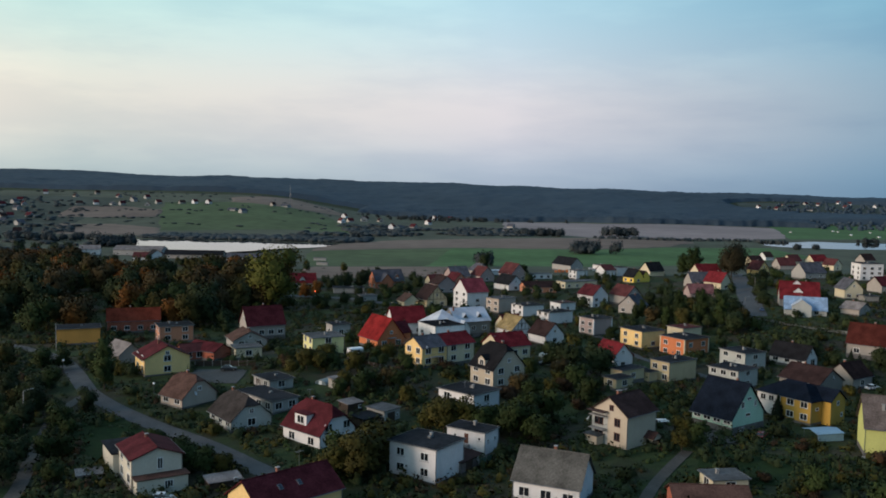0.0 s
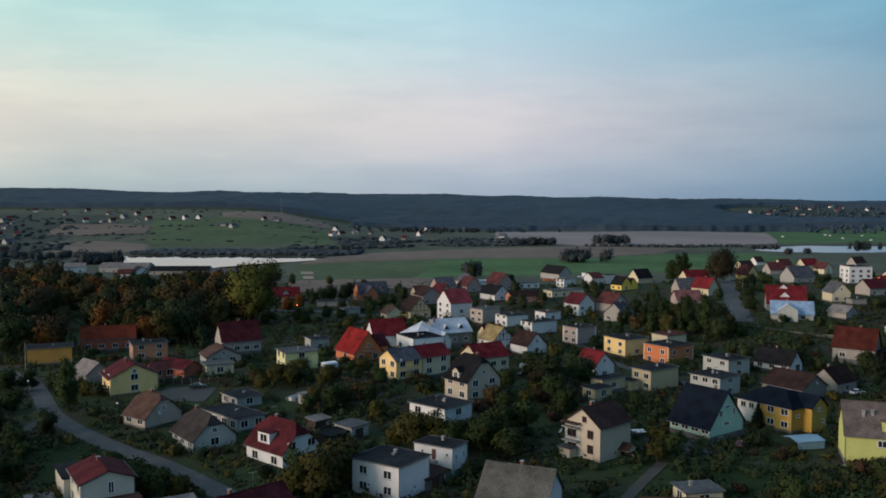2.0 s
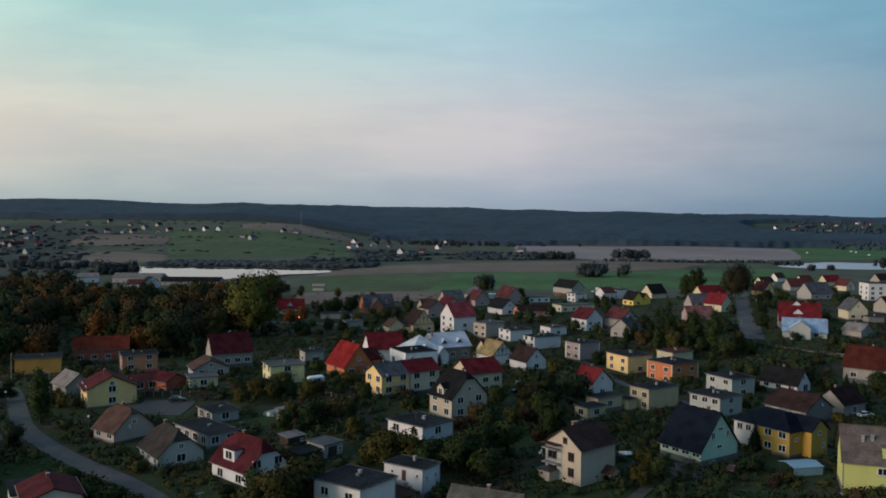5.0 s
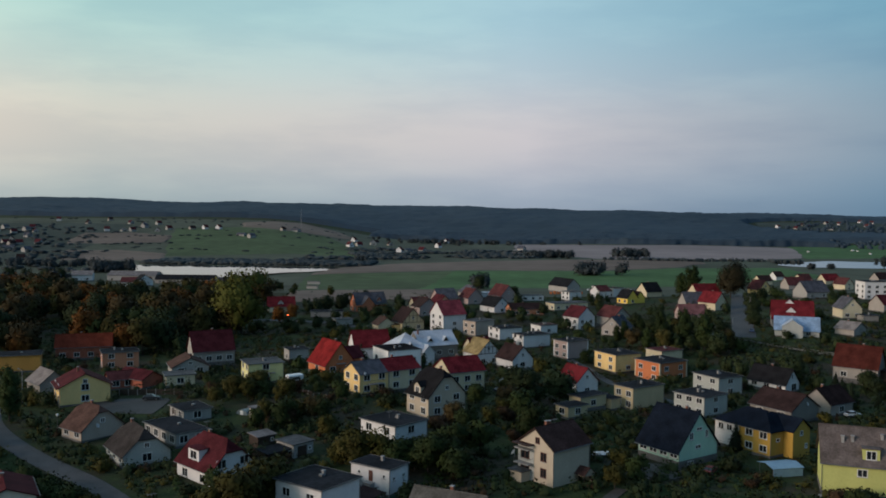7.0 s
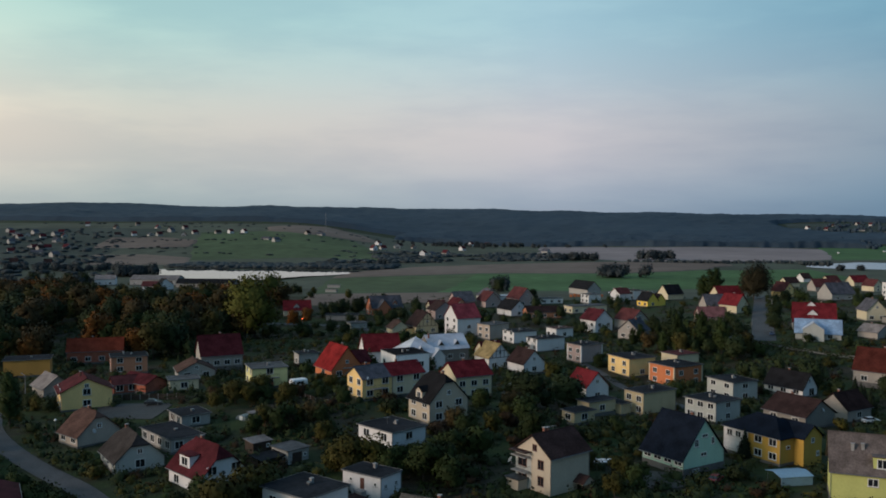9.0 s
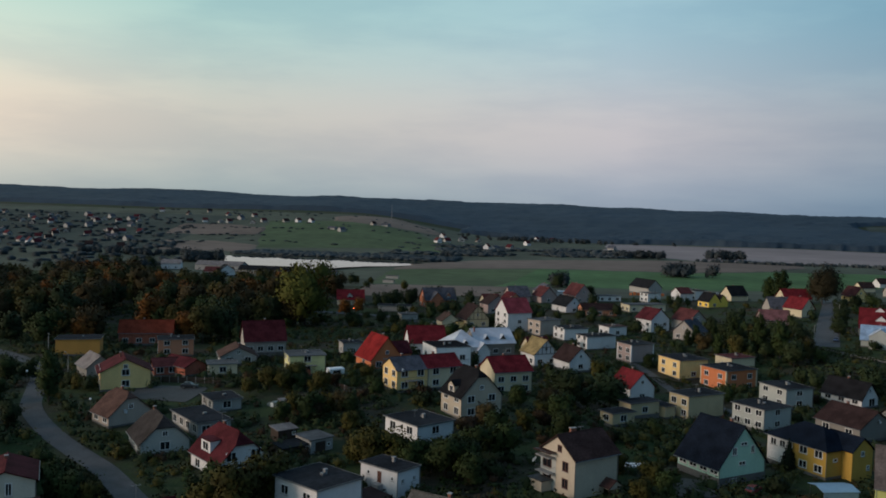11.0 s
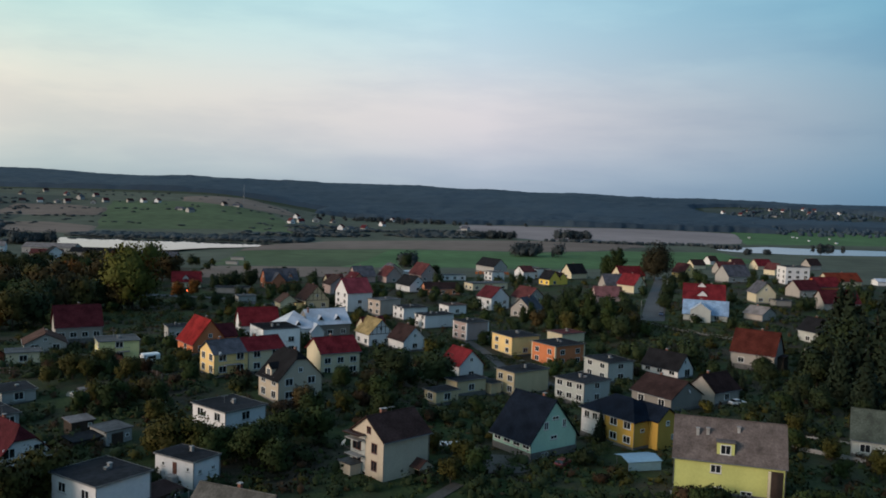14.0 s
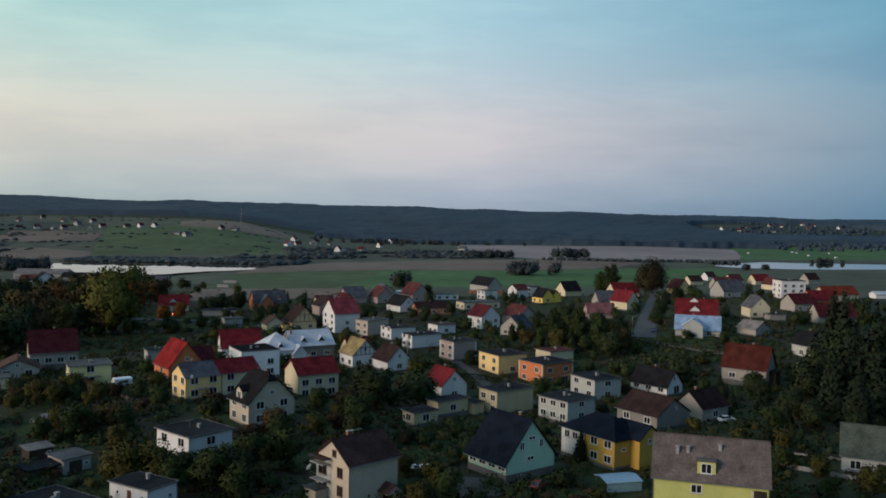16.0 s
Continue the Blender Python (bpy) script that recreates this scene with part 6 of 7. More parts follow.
# garden shrubs and fruit trees between the houses
rng = random.Random(77)
made = 0
while made < 290:
    y = rng.uniform(118, 600) if rng.random() < 0.35 else rng.uniform(118, 330)
    x = rng.uniform(-0.52, 0.6) * y + 10
    if noise.noise((x / 26, y / 26, 0.7)) < -0.18 or not clear(x, y, 2.2) or (14 < x < 34 and 158 < y < 180):
        continue
    plant(rng.choice(("bush0", "bush1", "bush2", "bush0", "bush1", "bush2", "obush0", "obush1", "red1")), x, y, rng.uniform(0.6, 1.5), group="garden shrubs")
    made += 1
made, spots = 0, []
while made < 150:
    y = rng.uniform(140, 560)
    x = rng.uniform(-0.5, 0.58) * y + 10
    if noise.noise((x / 30, y / 30, 4.7)) < -0.05 or not clear(x, y, 4.5) or not clear(x + 3, y + 9, 2) or (14 < x < 34 and 158 < y < 180):
        continue
    kind, s = rng.choice(("green0", "green1", "green2", "olive0", "green1", "red0", "green0", "cone2")), rng.uniform(0.5, 0.85)
    if y < 260:
        plant(kind, x, y, s, group="garden trees")
    else:
        spots.append((rng.choice(("fgreen", "fdark", "fdark", "folive", "fgreen")) + str(rng.randrange(3)), x, y, s * 1.15))
    made += 1
while len(spots) < 290:
    y = rng.uniform(275, 545)
    x = rng.uniform(-0.2, 0.5) * y + 5
    if noise.noise((x / 22, y / 22, 8.7)) < -0.1 or not clear(x, y, 3.0):
        continue
    near = not (clear(x + 2, y + 8, 1.5) and clear(x + 4, y + 15, 1.0) and clear(x - 2, y + 8, 1.5))
    spots.append((rng.choice(("fgreen", "fdark", "fdark", "fdark", "folive")) + str(rng.randrange(3)), x, y, rng.uniform(0.18, 0.3) if near else rng.uniform(0.5, 0.9)))
join_trees("garden_trees", spots, "small garden trees among the farther houses", "trees")


def undergrowth(name, count, seed, material, label, h=(0.4, 1.3), leaves=20, size=0.19, cut=0.0, reach=330, w=(0.6, 1.4), start=112):
    """Low weeds, hedges and kitchen-garden rows, too many to count."""
    rng = random.Random(seed)
    out = [], [], []
    left = count
    while left:
        y = start + reach * rng.random() ** 1.35
        x = rng.uniform(-0.68, 0.66) * y + 12
        if noise.noise((x / 17, y / 17, seed)) < cut or not clear(x, y, 0.9):
            continue
        left -= 1
        hh, ww = rng.uniform(*h), rng.uniform(*w)
        gz = ground(x, y)
        clump(rng, out, x, y, gz + hh * 0.25, ww, hh * 0.7, leaves, size, Vector((x, y, gz - 4)), 0.5)
    return tagged(new(name, soft_mesh(name, *out, material)), label, "undergrowth", kind="stuff")


undergrowth("undergrowth", 2600, 3, L_DARK, "dark weeds and low hedges in the gardens", cut=-0.1)
undergrowth("undergrowth", 1900, 4, L_GREEN, "green kitchen-garden growth and weeds")
undergrowth("undergrowth", 900, 5, L_BROWN, "withered brown garden growth", (0.3, 1.0))
undergrowth("undergrowth", 1300, 9, L_DARK, "dark hedges and gardens among the farther houses", (0.6, 1.8), 18, 0.3, -0.1, 260, (1.2, 2.8), 330)
undergrowth("undergrowth", 500, 12, L_BROWN, "brown hedges and beds among the farther houses", (0.5, 1.5), 18, 0.3, -0.1, 260, (1.0, 2.4), 330)
undergrowth("thicket", 2600, 6, L_DARK, "dark thicket of shrubs between the gardens", (1.4, 3.2), 50, 0.25, -0.12, 300, (1.0, 2.2))
undergrowth("thicket", 900, 7, L_OLIVE, "olive autumn thicket between the gardens", (1.2, 2.8), 50, 0.25, -0.02, 300, (0.9, 1.9))
undergrowth("thicket", 420, 8, L_RED, "dull red autumn thicket between the gardens", (1.0, 2.4), 50, 0.25, 0.05, 260, (0.8, 1.7))


# dark scrub west of the road and around the last cottage
rng = random.Random(18)
for lo, hi, ya, yb, n, kinds, s0, s1 in ((-150, -92, 128, 236, 90, ("dark0", "dark1", "green0", "green1", "dark2", "ochre0"), 0.4, 0.75),
                                          (102, 165, 212, 300, 46, ("dark0", "dark1", "dark2", "cone2", "cone1", "cone0"), 0.45, 0.85),
                                          (60, 112, 128, 168, 22, ("green0", "green1", "olive0", "green2"), 0.5, 0.8),
                                          (-8, 24, 168, 236, 26, ("green0", "green1", "green2", "red0", "olive2", "brown0"), 0.5, 0.85),
                                          (-58, -24, 196, 240, 20, ("green0", "red0", "olive1", "green2"), 0.4, 0.7)):
    for _ in range(n):
        x, y = rng.uniform(lo, hi), rng.uniform(ya, yb)
        k = rng.choice(kinds)
        big = k[:4] in ("dark", "ochr", "brow")
        s = rng.uniform(s0, s1) * (0.75 if big else 1.35)
        if clear(x, y, 3.2) and clear(x + 1.5, y + 7, 1.5) and not (12 < x < 34 and y < 184):
            plant(k, x, y, s, group="dark scrub")

# thicket of poplars and scrub above the lane
rng = random.Random(12)
for _ in range(26):
    x, y = rng.uniform(58, 104), rng.uniform(338, 392)
    if clear(x, y, 3.5):
        plant(rng.choice(("ochre0", "brown1", "tall1", "tall1", "ochre2", "dark2")), x, y, rng.uniform(0.42, 0.66), group="trees by the lane")


# ---- small things about the village ----
def car(label, x, y, yaw, paint, z=None):
    """A parked saloon: pressed body with a glazed cabin, four wheels with rims."""
    ob = tagged(new("car"), label, "car", "parked cars")
    ob.matrix_world = pose(x, y, (ground(x, y) + 0.14) if z is None else z, 0, 0, yaw)
    prof = ((-2.1, 0.3), (2.1, 0.3), (2.15, 0.62), (1.95, 0.82), (0.95, 0.92), (-1.75, 0.95), (-2.12, 0.85))
    bm = bmesh.new()
    rows = [[bm.verts.new((px, s * 0.84, pz)) for px, pz in prof] for s in (-1, 1)]
    bm.faces.new(rows[0])
    bm.faces.new(rows[1][::-1])
    for i in range(len(prof)):
        j = (i + 1) % len(prof)
        bm.faces.new((rows[0][j], rows[0][i], rows[1][i], rows[1][j]))
    part("body", bevelled(bm, 0.06), paint, ob)
    bm = bmesh.new()
    low = [bm.verts.new(p) for p in ((-1.7, -0.76, 0.93), (0.95, -0.76, 0.9), (0.95, 0.76, 0.9), (-1.7, 0.76, 0.93))]
    top = [bm.verts.new(p) for p in ((-1.15, -0.58, 1.42), (0.2, -0.58, 1.42), (0.2, 0.58, 1.42), (-1.15, 0.58, 1.42))]
    for i in range(4):
        j = (i + 1) % 4
        bm.faces.new((low[i], low[j], top[j], top[i]))
    bm.faces.new(top)
    part("cabin_glass", bm, M_GLASS, ob, "dark tinted cabin windows")
    part("roof_panel", bevelled(box(-1.2, -0.6, 1.405, 0.25, 0.6, 1.45), 0.015), paint, ob)
    for wx in (-1.3, 1.35):
        for wy in (-0.78, 0.78):
            bm = bmesh.new()
            tube(bm, (wx, wy - 0.1, 0.3), (wx, wy + 0.1, 0.3), 0.31, 0.31, 14)
            w = part("wheel", bm, M_TYRE, ob, "black tyre")
            bm = bmesh.new()
            s = 0.105 if wy > 0 else -0.105
            tube(bm, (wx, wy + s * 0.6, 0.3), (wx, wy + s * 1.1, 0.3), 0.18, 0.17, 10)
            part("rim", bm, M_GUTTER, w)
    return ob


P_WHITE = mat("car_paint_white", (0.75, 0.75, 0.75), 0.3, 0.05, 0.05, 4.0, spec=0.5)
P_SILVER = mat("car_paint_silver", (0.42, 0.44, 0.46), 0.3, 0.05, 0.05, 4.0, spec=0.5)
P_DARK = mat("car_paint_dark", (0.02, 0.024, 0.03), 0.45, 0.05, 0.05, 4.0, spec=0.25)
P_BLUE = mat("car_paint_blue", (0.05, 0.08, 0.15), 0.3, 0.05, 0.05, 4.0, spec=0.5)
P_RED = mat("car_paint_red", (0.2, 0.03, 0.03), 0.3, 0.05, 0.05, 4.0, spec=0.5)
car("white car parked in front of a cream house", -53.6, 133.0, 8, P_WHITE)
car("dark car parked on a paved yard", -71.5, 222.5, 10, P_DARK)
car("dark car parked along the upper street", 127.0, 437.0, 75, P_DARK)
car("dark blue car parked along the upper street", 113.8, 381.0, 75, P_BLUE)
car("dark car parked beside the red-roofed house", 14.0, 262.0, 40, P_DARK)
car("white car parked among shrubs", 104.5, 245.5, 20, P_WHITE)
car("red car parked beside a house", 56.0, 184.0, 60, P_RED)
car("silver car parked on a village street", -12.0, 402.5, 5, P_SILVER)
car("white car parked on a village street", 21.0, 391.0, -35, P_WHITE)
car("dark car parked on a village street", -50.0, 408.0, -30, P_DARK)
car("dark car parked along the upper street", 119.5, 405.0, 75, P_DARK)
car("white van-sized car parked by the works", -262.0, 604.0, 10, P_WHITE)
car("white car parked near garages", 84.0, 655.0, 20, P_WHITE)
car("silver car parked near garages", 90.0, 652.0, 30, P_SILVER)
car("white car parked near a black-roofed barn", 70.0, 640.0, 15, P_WHITE)


for x, y, yaw in ((70, 668, 12), (82, 672, 40), (92, 668, 5), (99, 662, 70)):
    car("white car parked on the edge of the village", x, y, yaw, P_WHITE)


def caravan(x, y, yaw):
    """A white touring caravan with rounded edges."""
    ob = tagged(new("caravan"), "white caravan parked beside a box house", "caravan")
    ob.matrix_world = pose(x, y, ground(x, y), 0, 0, yaw)
    b = bmesh.new()
    add_box(b, -2.3, -1.1, 0.45, 2.3, 1.1, 2.6)
    part("body", bevelled(b, 0.3), P_WHITE, ob)
    part("window", bevelled(box(-1.0, -1.13, 1.4, 1.0, -1.08, 2.0), 0.015), M_GLASS, ob)
    part("drawbar", bevelled(box(2.2, -0.06, 0.4, 3.4, 0.06, 0.52), 0.015), M_GUTTER, ob)
    for wy in (-0.95, 0.95):
        bm = bmesh.new()
        tube(bm, (0, wy - 0.09, 0.32), (0, wy + 0.09, 0.32), 0.32, 0.32, 14)
        part("wheel", bm, M_TYRE, ob, "black tyre")


caravan(-41.5, 245.5, 40)


def street_lamp(x, y, yaw, h=8.0):
    ob = tagged(new("street_lamp"), "slim grey street lamp on a concrete pole", "street lamp", "street lamps")
    ob.matrix_world = pose(x, y, ground(x, y), 0, 0, yaw)
    bm = bmesh.new()
    tube(bm, (0, 0, -0.5), (0, 0, h), 0.13, 0.08, 9)
    part("pole", bm, M_CONC, ob)
    bm = bmesh.new()
    tube(bm, (0, 0, h - 0.1), (1.5, 0, h + 0.35), 0.05, 0.04, 7)
    part("arm", bm, M_GUTTER, ob)
    part("lamp_head", bevelled(box(1.3, -0.13, h + 0.25, 2.0, 0.13, h + 0.42), 0.04), M_GUTTER, ob)


for x, y, yaw in ((-97.5, 168.9, 30), (-105, 222, 150), (-140, 262, 120), (104, 372, 0), (131, 452, 160), (137, 291, 0), (-20, 300, 30), (20, 345, 30)):
    street_lamp(x, y, yaw)


def traffic_light(x, y):
    """A signal post with its red lamp lit."""
    ob = tagged(new("traffic_light"), "small signal post with a lit red lamp", "traffic light")
    ob.matrix_world = pose(x, y, ground(x, y), 0, 0, 0)
    bm = bmesh.new()
    tube(bm, (0, 0, -0.4), (0, 0, 4.2), 0.08, 0.07, 8)
    part("post", bm, M_GUTTER, ob)
    part("housing", bevelled(box(-0.25, -0.2, 4.1, 0.25, 0.1, 5.4), 0.03), M_RAIL, ob)
    m = bpy.data.materials.new("signal_red")
    m.use_nodes = True
    b = m.node_tree.nodes["Principled BSDF"]
    b.inputs["Base Color"].default_value = (0.6, 0.05, 0.02, 1)
    b.inputs["Emission Color"].default_value = (1.0, 0.13, 0.03, 1)
    b.inputs["Emission Strength"].default_value = 6.0
    bm = bmesh.new()
    tube(bm, (0, -0.3, 5.0), (0, -0.2, 5.0), 0.22, 0.22, 12)
    part("lamp", bm, m, ob, "glowing red signal lamp")


traffic_light(-90, 414)


def garden_lamp(x, y):
    """A white globe on a slim post."""
    ob = tagged(new("garden_lamp"), "white globe lamp on a slim dark post", "lamp", "globe lamps")
    ob.matrix_world = pose(x, y, ground(x, y))
    bm = bmesh.new()
    tube(bm, (0, 0, -0.3), (0, 0, 3.2), 0.05, 0.04, 7)
    part("post", bm, M_RAIL, ob)
    bm = bmesh.new()
    bmesh.ops.create_icosphere(bm, subdivisions=2, radius=0.27, matrix=Matrix.Translation((0, 0, 3.42)))
    part("globe", bm, M_DISH, ob, "opal white globe")


for x, y in ((-114.2, 243.8), (-98.2, 205.6), (-81.0, 195.8), (-116.4, 221.4)):
    garden_lamp(x, y)


def canopy(x, y, yaw):
    """A garden tent with a pale blue sheet over bows."""
    ob = tagged(new("garden_tent"), "pale blue sheeted garden shelter on a lawn", "garden tent")
    ob.matrix_world = pose(x, y, ground(x, y), 0, 0, yaw)
    m = mat("blue_sheet", (0.2, 0.33, 0.45), 0.55, 0.12, 0.2, 2.0, 0.2, 5.0)
    v, f = roof_surface("gable", 5.0, 6.5, 1.7, 0.5, 0.15, 0.1, 0)
    v, f = thicken(v, [tuple(reversed(q)) for q in f], 0.06)
    part("cover", mesh("cover", v, f, m), None, ob)
    for px in (0.1, 4.5):
        for py in (0.1, 3.2, 6.4):
            bm = bmesh.new()
            tube(bm, (px, py, -0.3), (px, py, 1.55), 0.04, 0.04, 6)
            part("post", bm, M_GUTTER, ob)
    part("side_sheet", box(0.0, 0.1, 0.0, 0.04, 6.4, 1.5), m, ob)


canopy(73.5, 185.2, 108)


def timber_stack(x, y, yaw):
    ob = tagged(new("timber_stack"), "stack of pale boards under a sheet", "timber stack")
    ob.matrix_world = pose(x, y, ground(x, y), 0, 0, yaw)
    for i in range(7):
        part("board", bevelled(box(0, i * 0.42, 0.5 + 0.05 * (i % 2), 5.5, i * 0.42 + 0.36, 0.62 + 0.05 * (i % 2)), 0.015), M_DISH if i % 3 else M_CONC, ob)
    for px in (0.6, 4.6):
        part("bearer", box(px, 0, -0.2, px + 0.3, 2.9, 0.5), M_DARKWOOD, ob)


timber_stack(33.0, 190.5, 12)


def brick_pallets(x, y, n):
    """Pallets of new orange bricks in a row."""
    for i in range(n):
        ob = tagged(new("brick_pallet"), "pallet of new orange bricks by a barn", "brick pallet", "pallets of bricks")
        px, py = x + 2.6 * i, y + 0.5 * i
        ob.matrix_world = pose(px, py, ground(px, py), 0, 0, 8 * (i % 3))
        part("pallet", box(0, 0, -0.1, 1.8, 1.6, 0.15), M_WOOD, ob, "rough wooden pallet")
        for k in range(3 + i % 2):
            part("course", bevelled(box(0.04, 0.04, 0.16 + 0.5 * k, 1.76, 1.56, 0.15 + 0.5 * (k + 1)), 0.02), M_CLAY, ob, "strapped layer of orange bricks")


M_CLAY = mat("new_brick", (0.5, 0.16, 0.06), 0.9, 0.3, 0.25, 3.0, 0.3, 9.0)
brick_pallets(38.0, 606.0, 9)


def fence(label, pts, h=1.2, gap=2.4, m=None, rail=None):
    """Posts with infill panels between them."""
    ob = tagged(new("fence"), label, "fence", "garden fences")
    x0, y0 = pts[0]
    ob.matrix_world = pose(x0, y0, 0)
    for (ax, ay), (bx, by) in zip(pts, pts[1:]):
        L = math.hypot(bx - ax, by - ay)
        n = max(1, int(L / gap))
        yaw = math.degrees(math.atan2(by - ay, bx - ax))
        for i in range(n):
            px, py = ax + (bx - ax) * i / n, ay + (by - ay) * i / n
            z = ground(px, py)
            post = part("post", box(-0.07, -0.07, -0.4, 0.07, 0.07, h + 0.1), rail or M_CONC, ob)
            post.matrix_local = pose(px - x0, py - y0, z, 0, 0, yaw)
            pan = part("panel", box(0.08, -0.03, 0.1, L / n - 0.08, 0.03, h), m or M_CONC, ob)
            pan.matrix_local = pose(px - x0, py - y0, z, 0, 0, yaw)
    return ob


fence("low grey concrete fence along a drive", ((100, 205), (116, 193), (130, 186)), 0.9)
fence("low grey concrete fence along a drive", ((108, 214), (126, 204)), 0.5)
fence("green board fence beside an outbuilding", ((-3.2, 156.4), (0.8, 162.0)), 1.5, 2.0, mat("green_boards", (0.06, 0.12, 0.09), 0.8, 0.3, 0.3, 3.0))
fence("pale concrete fence at the lane", ((112, 352), (126, 338), (140, 328)), 1.1)
fence("dark wooden fence behind a yard", ((-83, 229), (-66, 229)), 1.5, 2.2, M_DARKWOOD)
fence("weathered wooden garden fence", ((-42, 236), (-30, 226), (-22, 222)), 1.2, 2.2, M_DARKWOOD)
shed("small shed with a pale sheet roof", -39.5, 205.0, 45, 4.0, 3.0, 2.1, W_STONE, R_GREY, 0.3)
shed("small open shed with a pale roof", -33.0, 186.0, 50, 4.2, 3.2, 2.2, M_DARKWOOD, R_GREY, 0.3)
shed("low dark wooden shed in a garden", -28.0, 176.5, 55, 6.5, 3.4, 2.0, M_DARKWOOD, R_TAR, 0.3)
shed("low shed with a pale sheet roof", -48.0, 139.0, 35, 5.5, 3.2, 1.3, M_DARKWOOD, R_GREY, 0.3)
shed("small garden shed with a pale roof", -71.5, 140.0, 30, 4.0, 3.0, 1.2, W_STONE, R_GREY, 0.2)


def hedge(label, pts, w, h, m, seed):
    """A long clipped hedge of small leaf sprays round a dense core."""
    rng = random.Random(seed)
    verts, faces = [], []
    for (ax, ay), (bx, by) in zip(pts, pts[1:]):
        L = math.hypot(bx - ax, by - ay)
        for _ in range(int(L * 55)):
            q = rng.random()
            side = rng.choice((-1, 1, 0, 0))
            u = side * w / 2 * rng.uniform(0.85, 1.1) if side else rng.uniform(-w / 2, w / 2)
            x, y = ax + (bx - ax) * q - (by - ay) / L * u, ay + (by - ay) * q + (bx - ax) / L * u
            top = h * (1 + 0.12 * noise.noise((x / 2.5, y / 2.5, seed)))
            c = Vector((x, y, ground(x, y) + (rng.uniform(0, top) if side else top * rng.uniform(0.9, 1.03))))
            nrm = Vector((rng.uniform(-1, 1), rng.uniform(-1, 1), rng.uniform(-0.2, 1.3))).normalized()
            a = nrm.orthogonal().normalized()
            b = nrm.cross(a)
            s = rng.uniform(0.12, 0.26)
            i = len(verts)
            verts += [c - a * s, c - b * s * 0.7, c + a * s, c + b * s * 0.7 - nrm * s * 0.3]
            faces += [(i, i + 1, i + 2), (i, i + 2, i + 3)]
    return tagged(new("hedge", mesh("hedge", verts, faces, m)), label, "hedge", "garden hedges")


hedge("long clipped dark green hedge behind a yard", ((-69, 223), (-58.5, 228), (-46, 233)), 1.4, 2.0, L_DARK, 1)
hedge("overgrown dark hedge beside the village road", ((-64, 163), (-56, 158), (-50, 152), (-44, 146)), 1.8, 1.5, L_DARK, 2)
hedge("low green hedge in front of a grey cottage", ((-68, 183.5), (-60, 176.5)), 1.2, 1.2, L_GREEN, 3)
hedge("dark garden hedge beside a mint green house", ((57, 184), (62, 190), (66, 196)), 1.4, 1.9, L_DARK, 4)
hedge("dark hedge along the gravel lane", ((100, 368), (116, 345), (134, 326), (160, 312)), 1.6, 1.6, L_DARK, 5)
hedge("garden hedge between box houses", ((30, 300), (44, 306), (52, 303)), 1.4, 1.6, L_DARK, 6)
hedge("garden hedge behind a white house", ((2, 350), (14, 352), (20, 346)), 1.4, 1.6, L_DARK, 7)
hedge("dark garden hedge along a lawn", ((32, 216), (40, 222), (46, 220)), 1.4, 1.6, L_DARK, 8)


def greenhouse(label, x, y, yaw, lx, ly, h):
    """A low tunnel of pale film over hoops, with end doors."""
    ob = tagged(new("greenhouse"), label, "greenhouse")
    ob.matrix_world = pose(x, y, ground(x, y), 0, 0, yaw)
    film = mat("greenhouse_film", (0.15, 0.19, 0.2), 0.35, 0.25, 0.35, 1.5, 0.3, 4.0, spec=0.4)
    n = 10
    v = [(lx / 2 - lx / 2 * math.cos(math.pi * i / n), yy, h * math.sin(math.pi * i / n) ** 0.8) for yy in (0, ly) for i in range(n + 1)]
    f = [(i, i + 1, i + n + 2, i + n + 1) for i in range(n)]
    part("film", mesh("film", v, f + [tuple(range(n, -1, -1)), tuple(range(n + 1, 2 * n + 2))], film), None, ob)
    for k in range(5):
        bm = bmesh.new()
        yy = ly * k / 4
        p = [(lx / 2 - lx / 2 * 1.01 * math.cos(math.pi * i / n), yy, h * 1.01 * math.sin(math.pi * i / n) ** 0.8) for i in range(n + 1)]
        for a, b in zip(p, p[1:]):
            tube(bm, a, b, 0.03, 0.03, 5)
        part("hoop", bm, M_GUTTER, ob)
    part("door", box(lx / 2 - 0.45, -0.05, 0, lx / 2 + 0.45, 0.0, min(1.8, h * 0.85)), M_FRAME, ob)


greenhouse("low garden tunnel of cloudy pale film", -45.5, 209.5, -25, 3.4, 6.5, 1.1)
greenhouse("sagging pale film tunnel in a vegetable plot", 16.0, 274.0, 30, 2.6, 6.0, 1.5)


# ---- far hamlets ----
def far_house_kind(seed, lx, ly, h, rise, wall, top):
    v, f = wall_mesh("gable", "A", lx, ly, h, rise, 0)
    rv, rf = roof_surface("gable", lx, ly, h, rise, 0.5, 0.4, 0)
    rv, rf = thicken([(a, b, c + 0.3) for a, b, c in rv], [tuple(reversed(q)) for q in rf], 0.3)
    bm = box(lx * 0.3, -0.06, 1.2, lx * 0.7, 0.05, 2.6)
    wm = bpy.data.meshes.new("window")
    bm.to_mesh(wm)
    bm.free()
    wm.materials.append(M_GLASS)
    return mesh("wall", v, f, wall), mesh("roof", rv, rf, top), wm


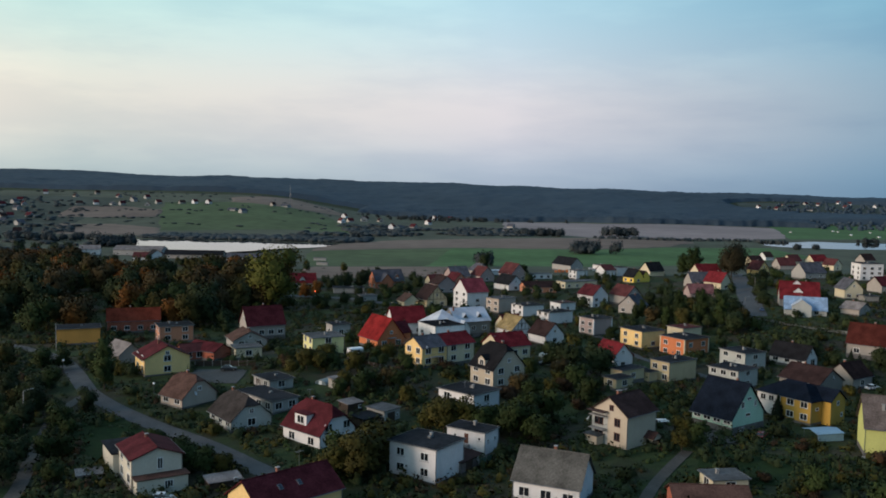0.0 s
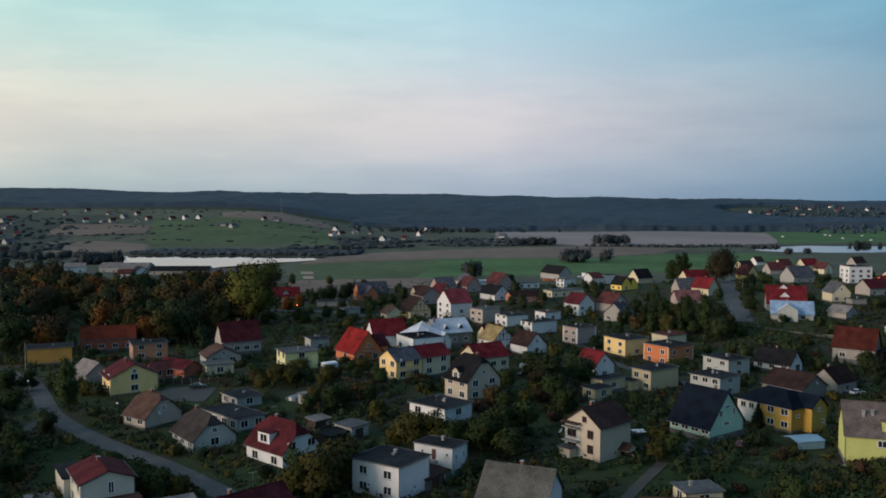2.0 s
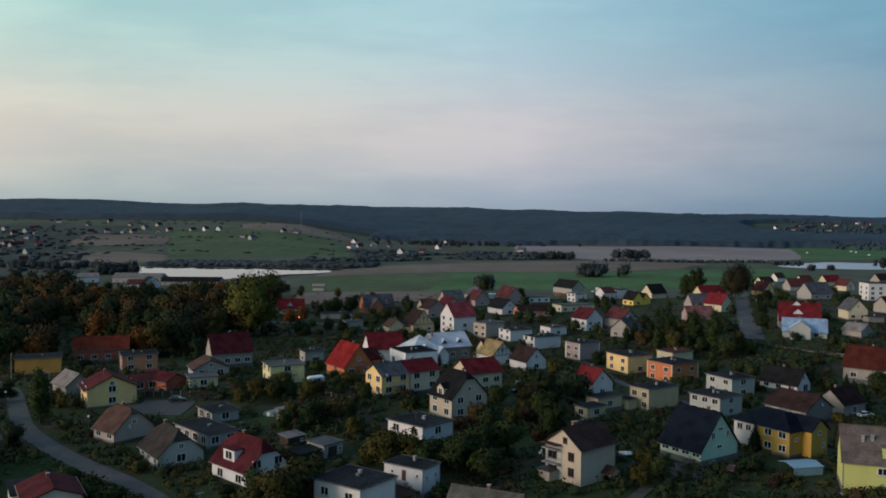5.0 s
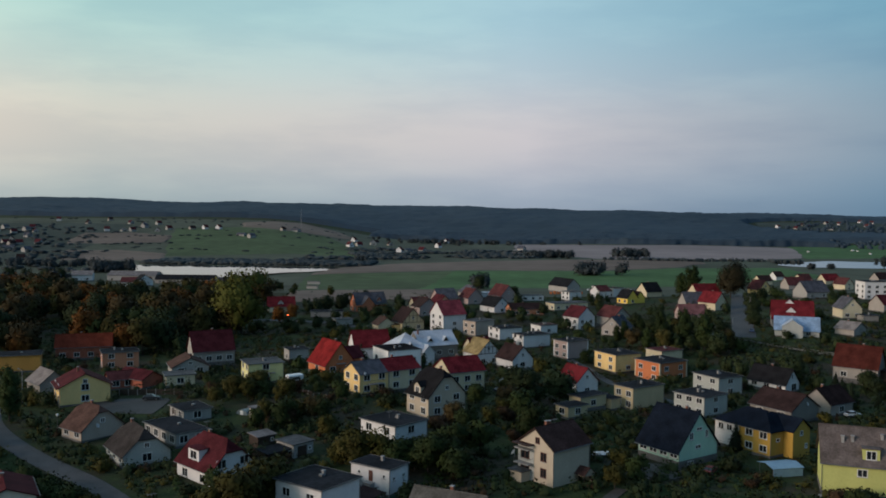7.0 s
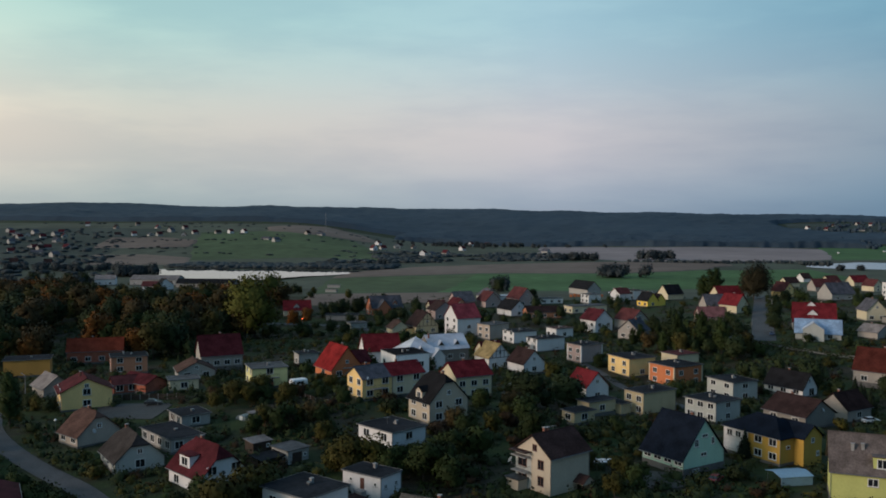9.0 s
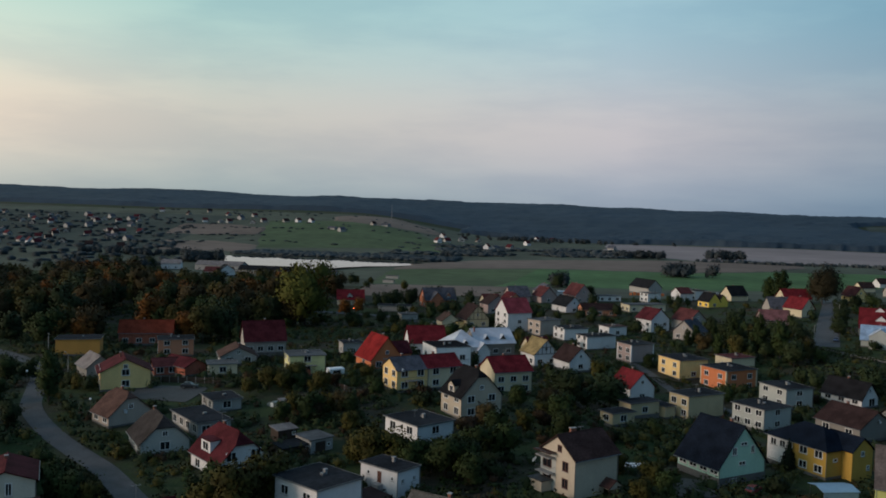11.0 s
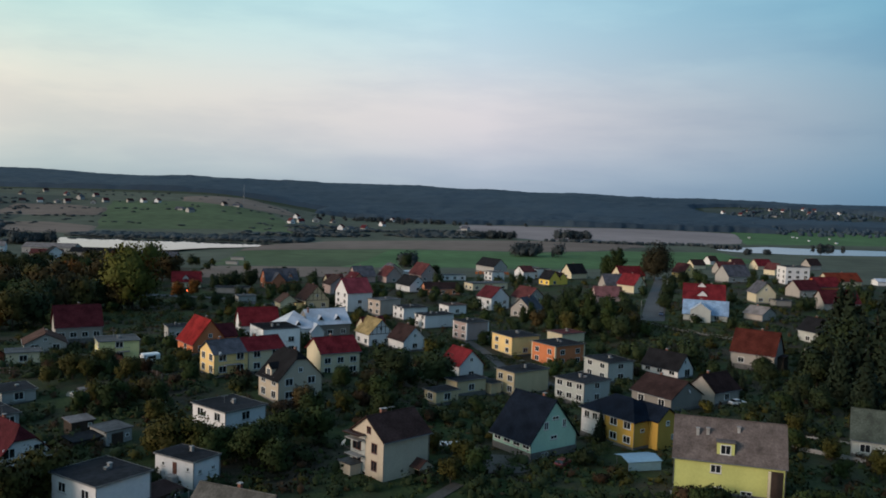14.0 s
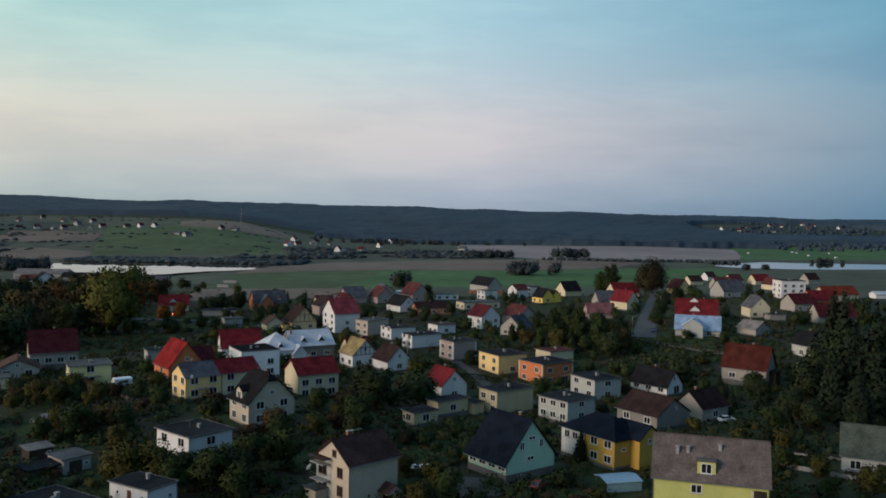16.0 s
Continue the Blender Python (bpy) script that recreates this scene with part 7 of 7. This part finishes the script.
FAR = [far_house_kind(i, lx, ly, h, r, w, t) for i, (lx, ly, h, r, w, t) in enumerate((
    (9, 10, 3.6, 4.2, W_GREY, R_DKRED), (8, 9, 3.6, 4.2, W_STONE, R_BROWN), (10, 11, 4.4, 3.8, W_GREY, R_SLATE), (9, 9, 4.2, 4.4, W_WHITE, R_MAROON), (8, 11, 3.2, 3.8, W_STONE, R_BROWN), (10, 16, 3.4, 2.6, W_GREY, R_SLATE)))]


def far_house(rng, x, y, k, label):
    ob = tagged(new("house"), label, "house", "far hamlets")
    ob.matrix_world = pose(x, y, ground(x, y), 0, 0, rng.uniform(15, 75) + rng.choice((0, 90)))
    for nm, me in zip(("wall", "roof", "window"), FAR[k]):
        part(nm, me, None, ob)


def hamlet(spots, seed, label):
    rng = random.Random(seed)
    for x, y in spots:
        far_house(rng, x, y, rng.choice((0, 1, 2, 3, 3, 3, 0, 4, 5, 2)), label)


hamlet(((-1185, 2036), (-942, 1740), (-845, 1665), (-836, 1754), (-763, 1677), (-732, 1665), (-690, 1601), (-642, 1518), (-696, 1676), (-627, 1562), (-586, 1572), (-564, 1578), (-540, 1584),
        (-458, 1460), (-429, 1436), (-419, 1587), (-398, 1587), (-728, 1522), (-701, 1514), (-755, 1515), (-679, 1524)), 1, "small pale house of the hamlet on the far hillside")
hamlet(((-259, 1387), (-274, 1532), (-242, 1486), (-216, 1521), (-164, 1336), (-151, 1347), (-137, 1357), (-123, 1528), (-103, 1770), (19, 1438), (-132, 1790), (-239, 1553), (-245, 1429)), 3, "small house at the foot of the wood")
hamlet(((669, 2283), (741, 2340), (745, 2292), (824, 2391), (847, 2372), (934, 2473), (960, 2451), (808, 2143), (864, 2120), (700, 2250), (900, 2330), (780, 2230), (1000, 2380)), 4, "small house in the woods across the valley")
rng = random.Random(2)
for _ in range(58):
    y = rng.uniform(1000, 1580)
    far_house(rng, y * rng.uniform(-0.8, -0.56), y, rng.choice((0, 1, 2, 3, 2, 0, 4, 5)), "small house on the far hillside by the wood")
rng = random.Random(5)
for _ in range(6):
    x, y = rng.uniform(500, 680), rng.uniform(1420, 1680)
    shed("small white field shed on the valley pasture", x, y, rng.uniform(0, 90), 4.0, 3.0, 2.0, W_WHITE, R_STEEL, 0.3, group="field sheds", door=False)


def hamlet_trees(g):
    if g.random() < 0.25:
        return g.uniform(-760, -400), g.uniform(690, 960)
    y = g.uniform(960, 1650)
    return y * g.uniform(-0.84, -0.5), y


woods("hamlet_trees", 420, 63, hamlet_trees, "dark trees and orchards of the hamlet on the hillside", L_FAR2_HAZED, (3.5, 8.0), (2.5, 5.5))
HEDGES = [(-0.56, 1290, -0.40, 1330), (-0.42, 1250, -0.25, 1210), (-0.52, 1420, -0.30, 1470), (-0.36, 1560, -0.18, 1520), (-0.6, 1560, -0.42, 1600), (-0.3, 1680, -0.16, 1700), (-0.5, 1720, -0.34, 1760), (-0.58, 1180, -0.47, 1200)]


def hill_shrubs(g):
    if g.random() < 0.55:
        a, ya, b, yb = g.choice(HEDGES)
        q = g.random()
        y = ya + (yb - ya) * q
        return y * (a + (b - a) * q) + g.gauss(0, 3), y + g.gauss(0, 5) + 24 * noise.noise((q * 5, ya, 0))
    while True:
        y = g.uniform(1180, 1880)
        x = y * g.uniform(-0.62, -0.2)
        if noise.noise((x / 60, y / 45, 3.0)) > 0.3:
            return x, y


woods("hill_shrubs", 170, 61, hill_shrubs, "hedges and clumps of trees on the far hillside", L_FAR2_HAZED, (2.5, 6.0), (1.2, 3.0))


def valley_wood(g):
    y = g.uniform(1500, 1950)
    return y * g.uniform(0.38, 0.62), y + 160 + 400 * g.random()


woods("forest", 420, 62, valley_wood, "woods around the hamlet across the valley", L_FAR_HAZED, (4, 7), (6, 10))


def mast():
    """A lattice mast on the hill."""
    x, y = -418, 1690
    ob = tagged(new("lattice_mast"), "thin steel lattice mast on the far hill", "mast")
    ob.matrix_world = pose(x, y, ground(x, y))
    for sx, sy in ((-1, -1), (1, -1), (1, 1), (-1, 1)):
        bm = bmesh.new()
        tube(bm, (sx * 1.4, sy * 1.4, -1), (sx * 0.25, sy * 0.25, 38), 0.14, 0.08, 5)
        part("leg", bm, M_GUTTER, ob)
    for k in range(9):
        bm = bmesh.new()
        a, b = 1.4 - 1.15 * k / 9, 1.4 - 1.15 * (k + 1) / 9
        z0, z1 = 38 * k / 9, 38 * (k + 1) / 9
        tube(bm, (-a, -a, z0), (b, -b, z1), 0.07, 0.07, 4)
        part("brace", bm, M_GUTTER, ob)


mast()
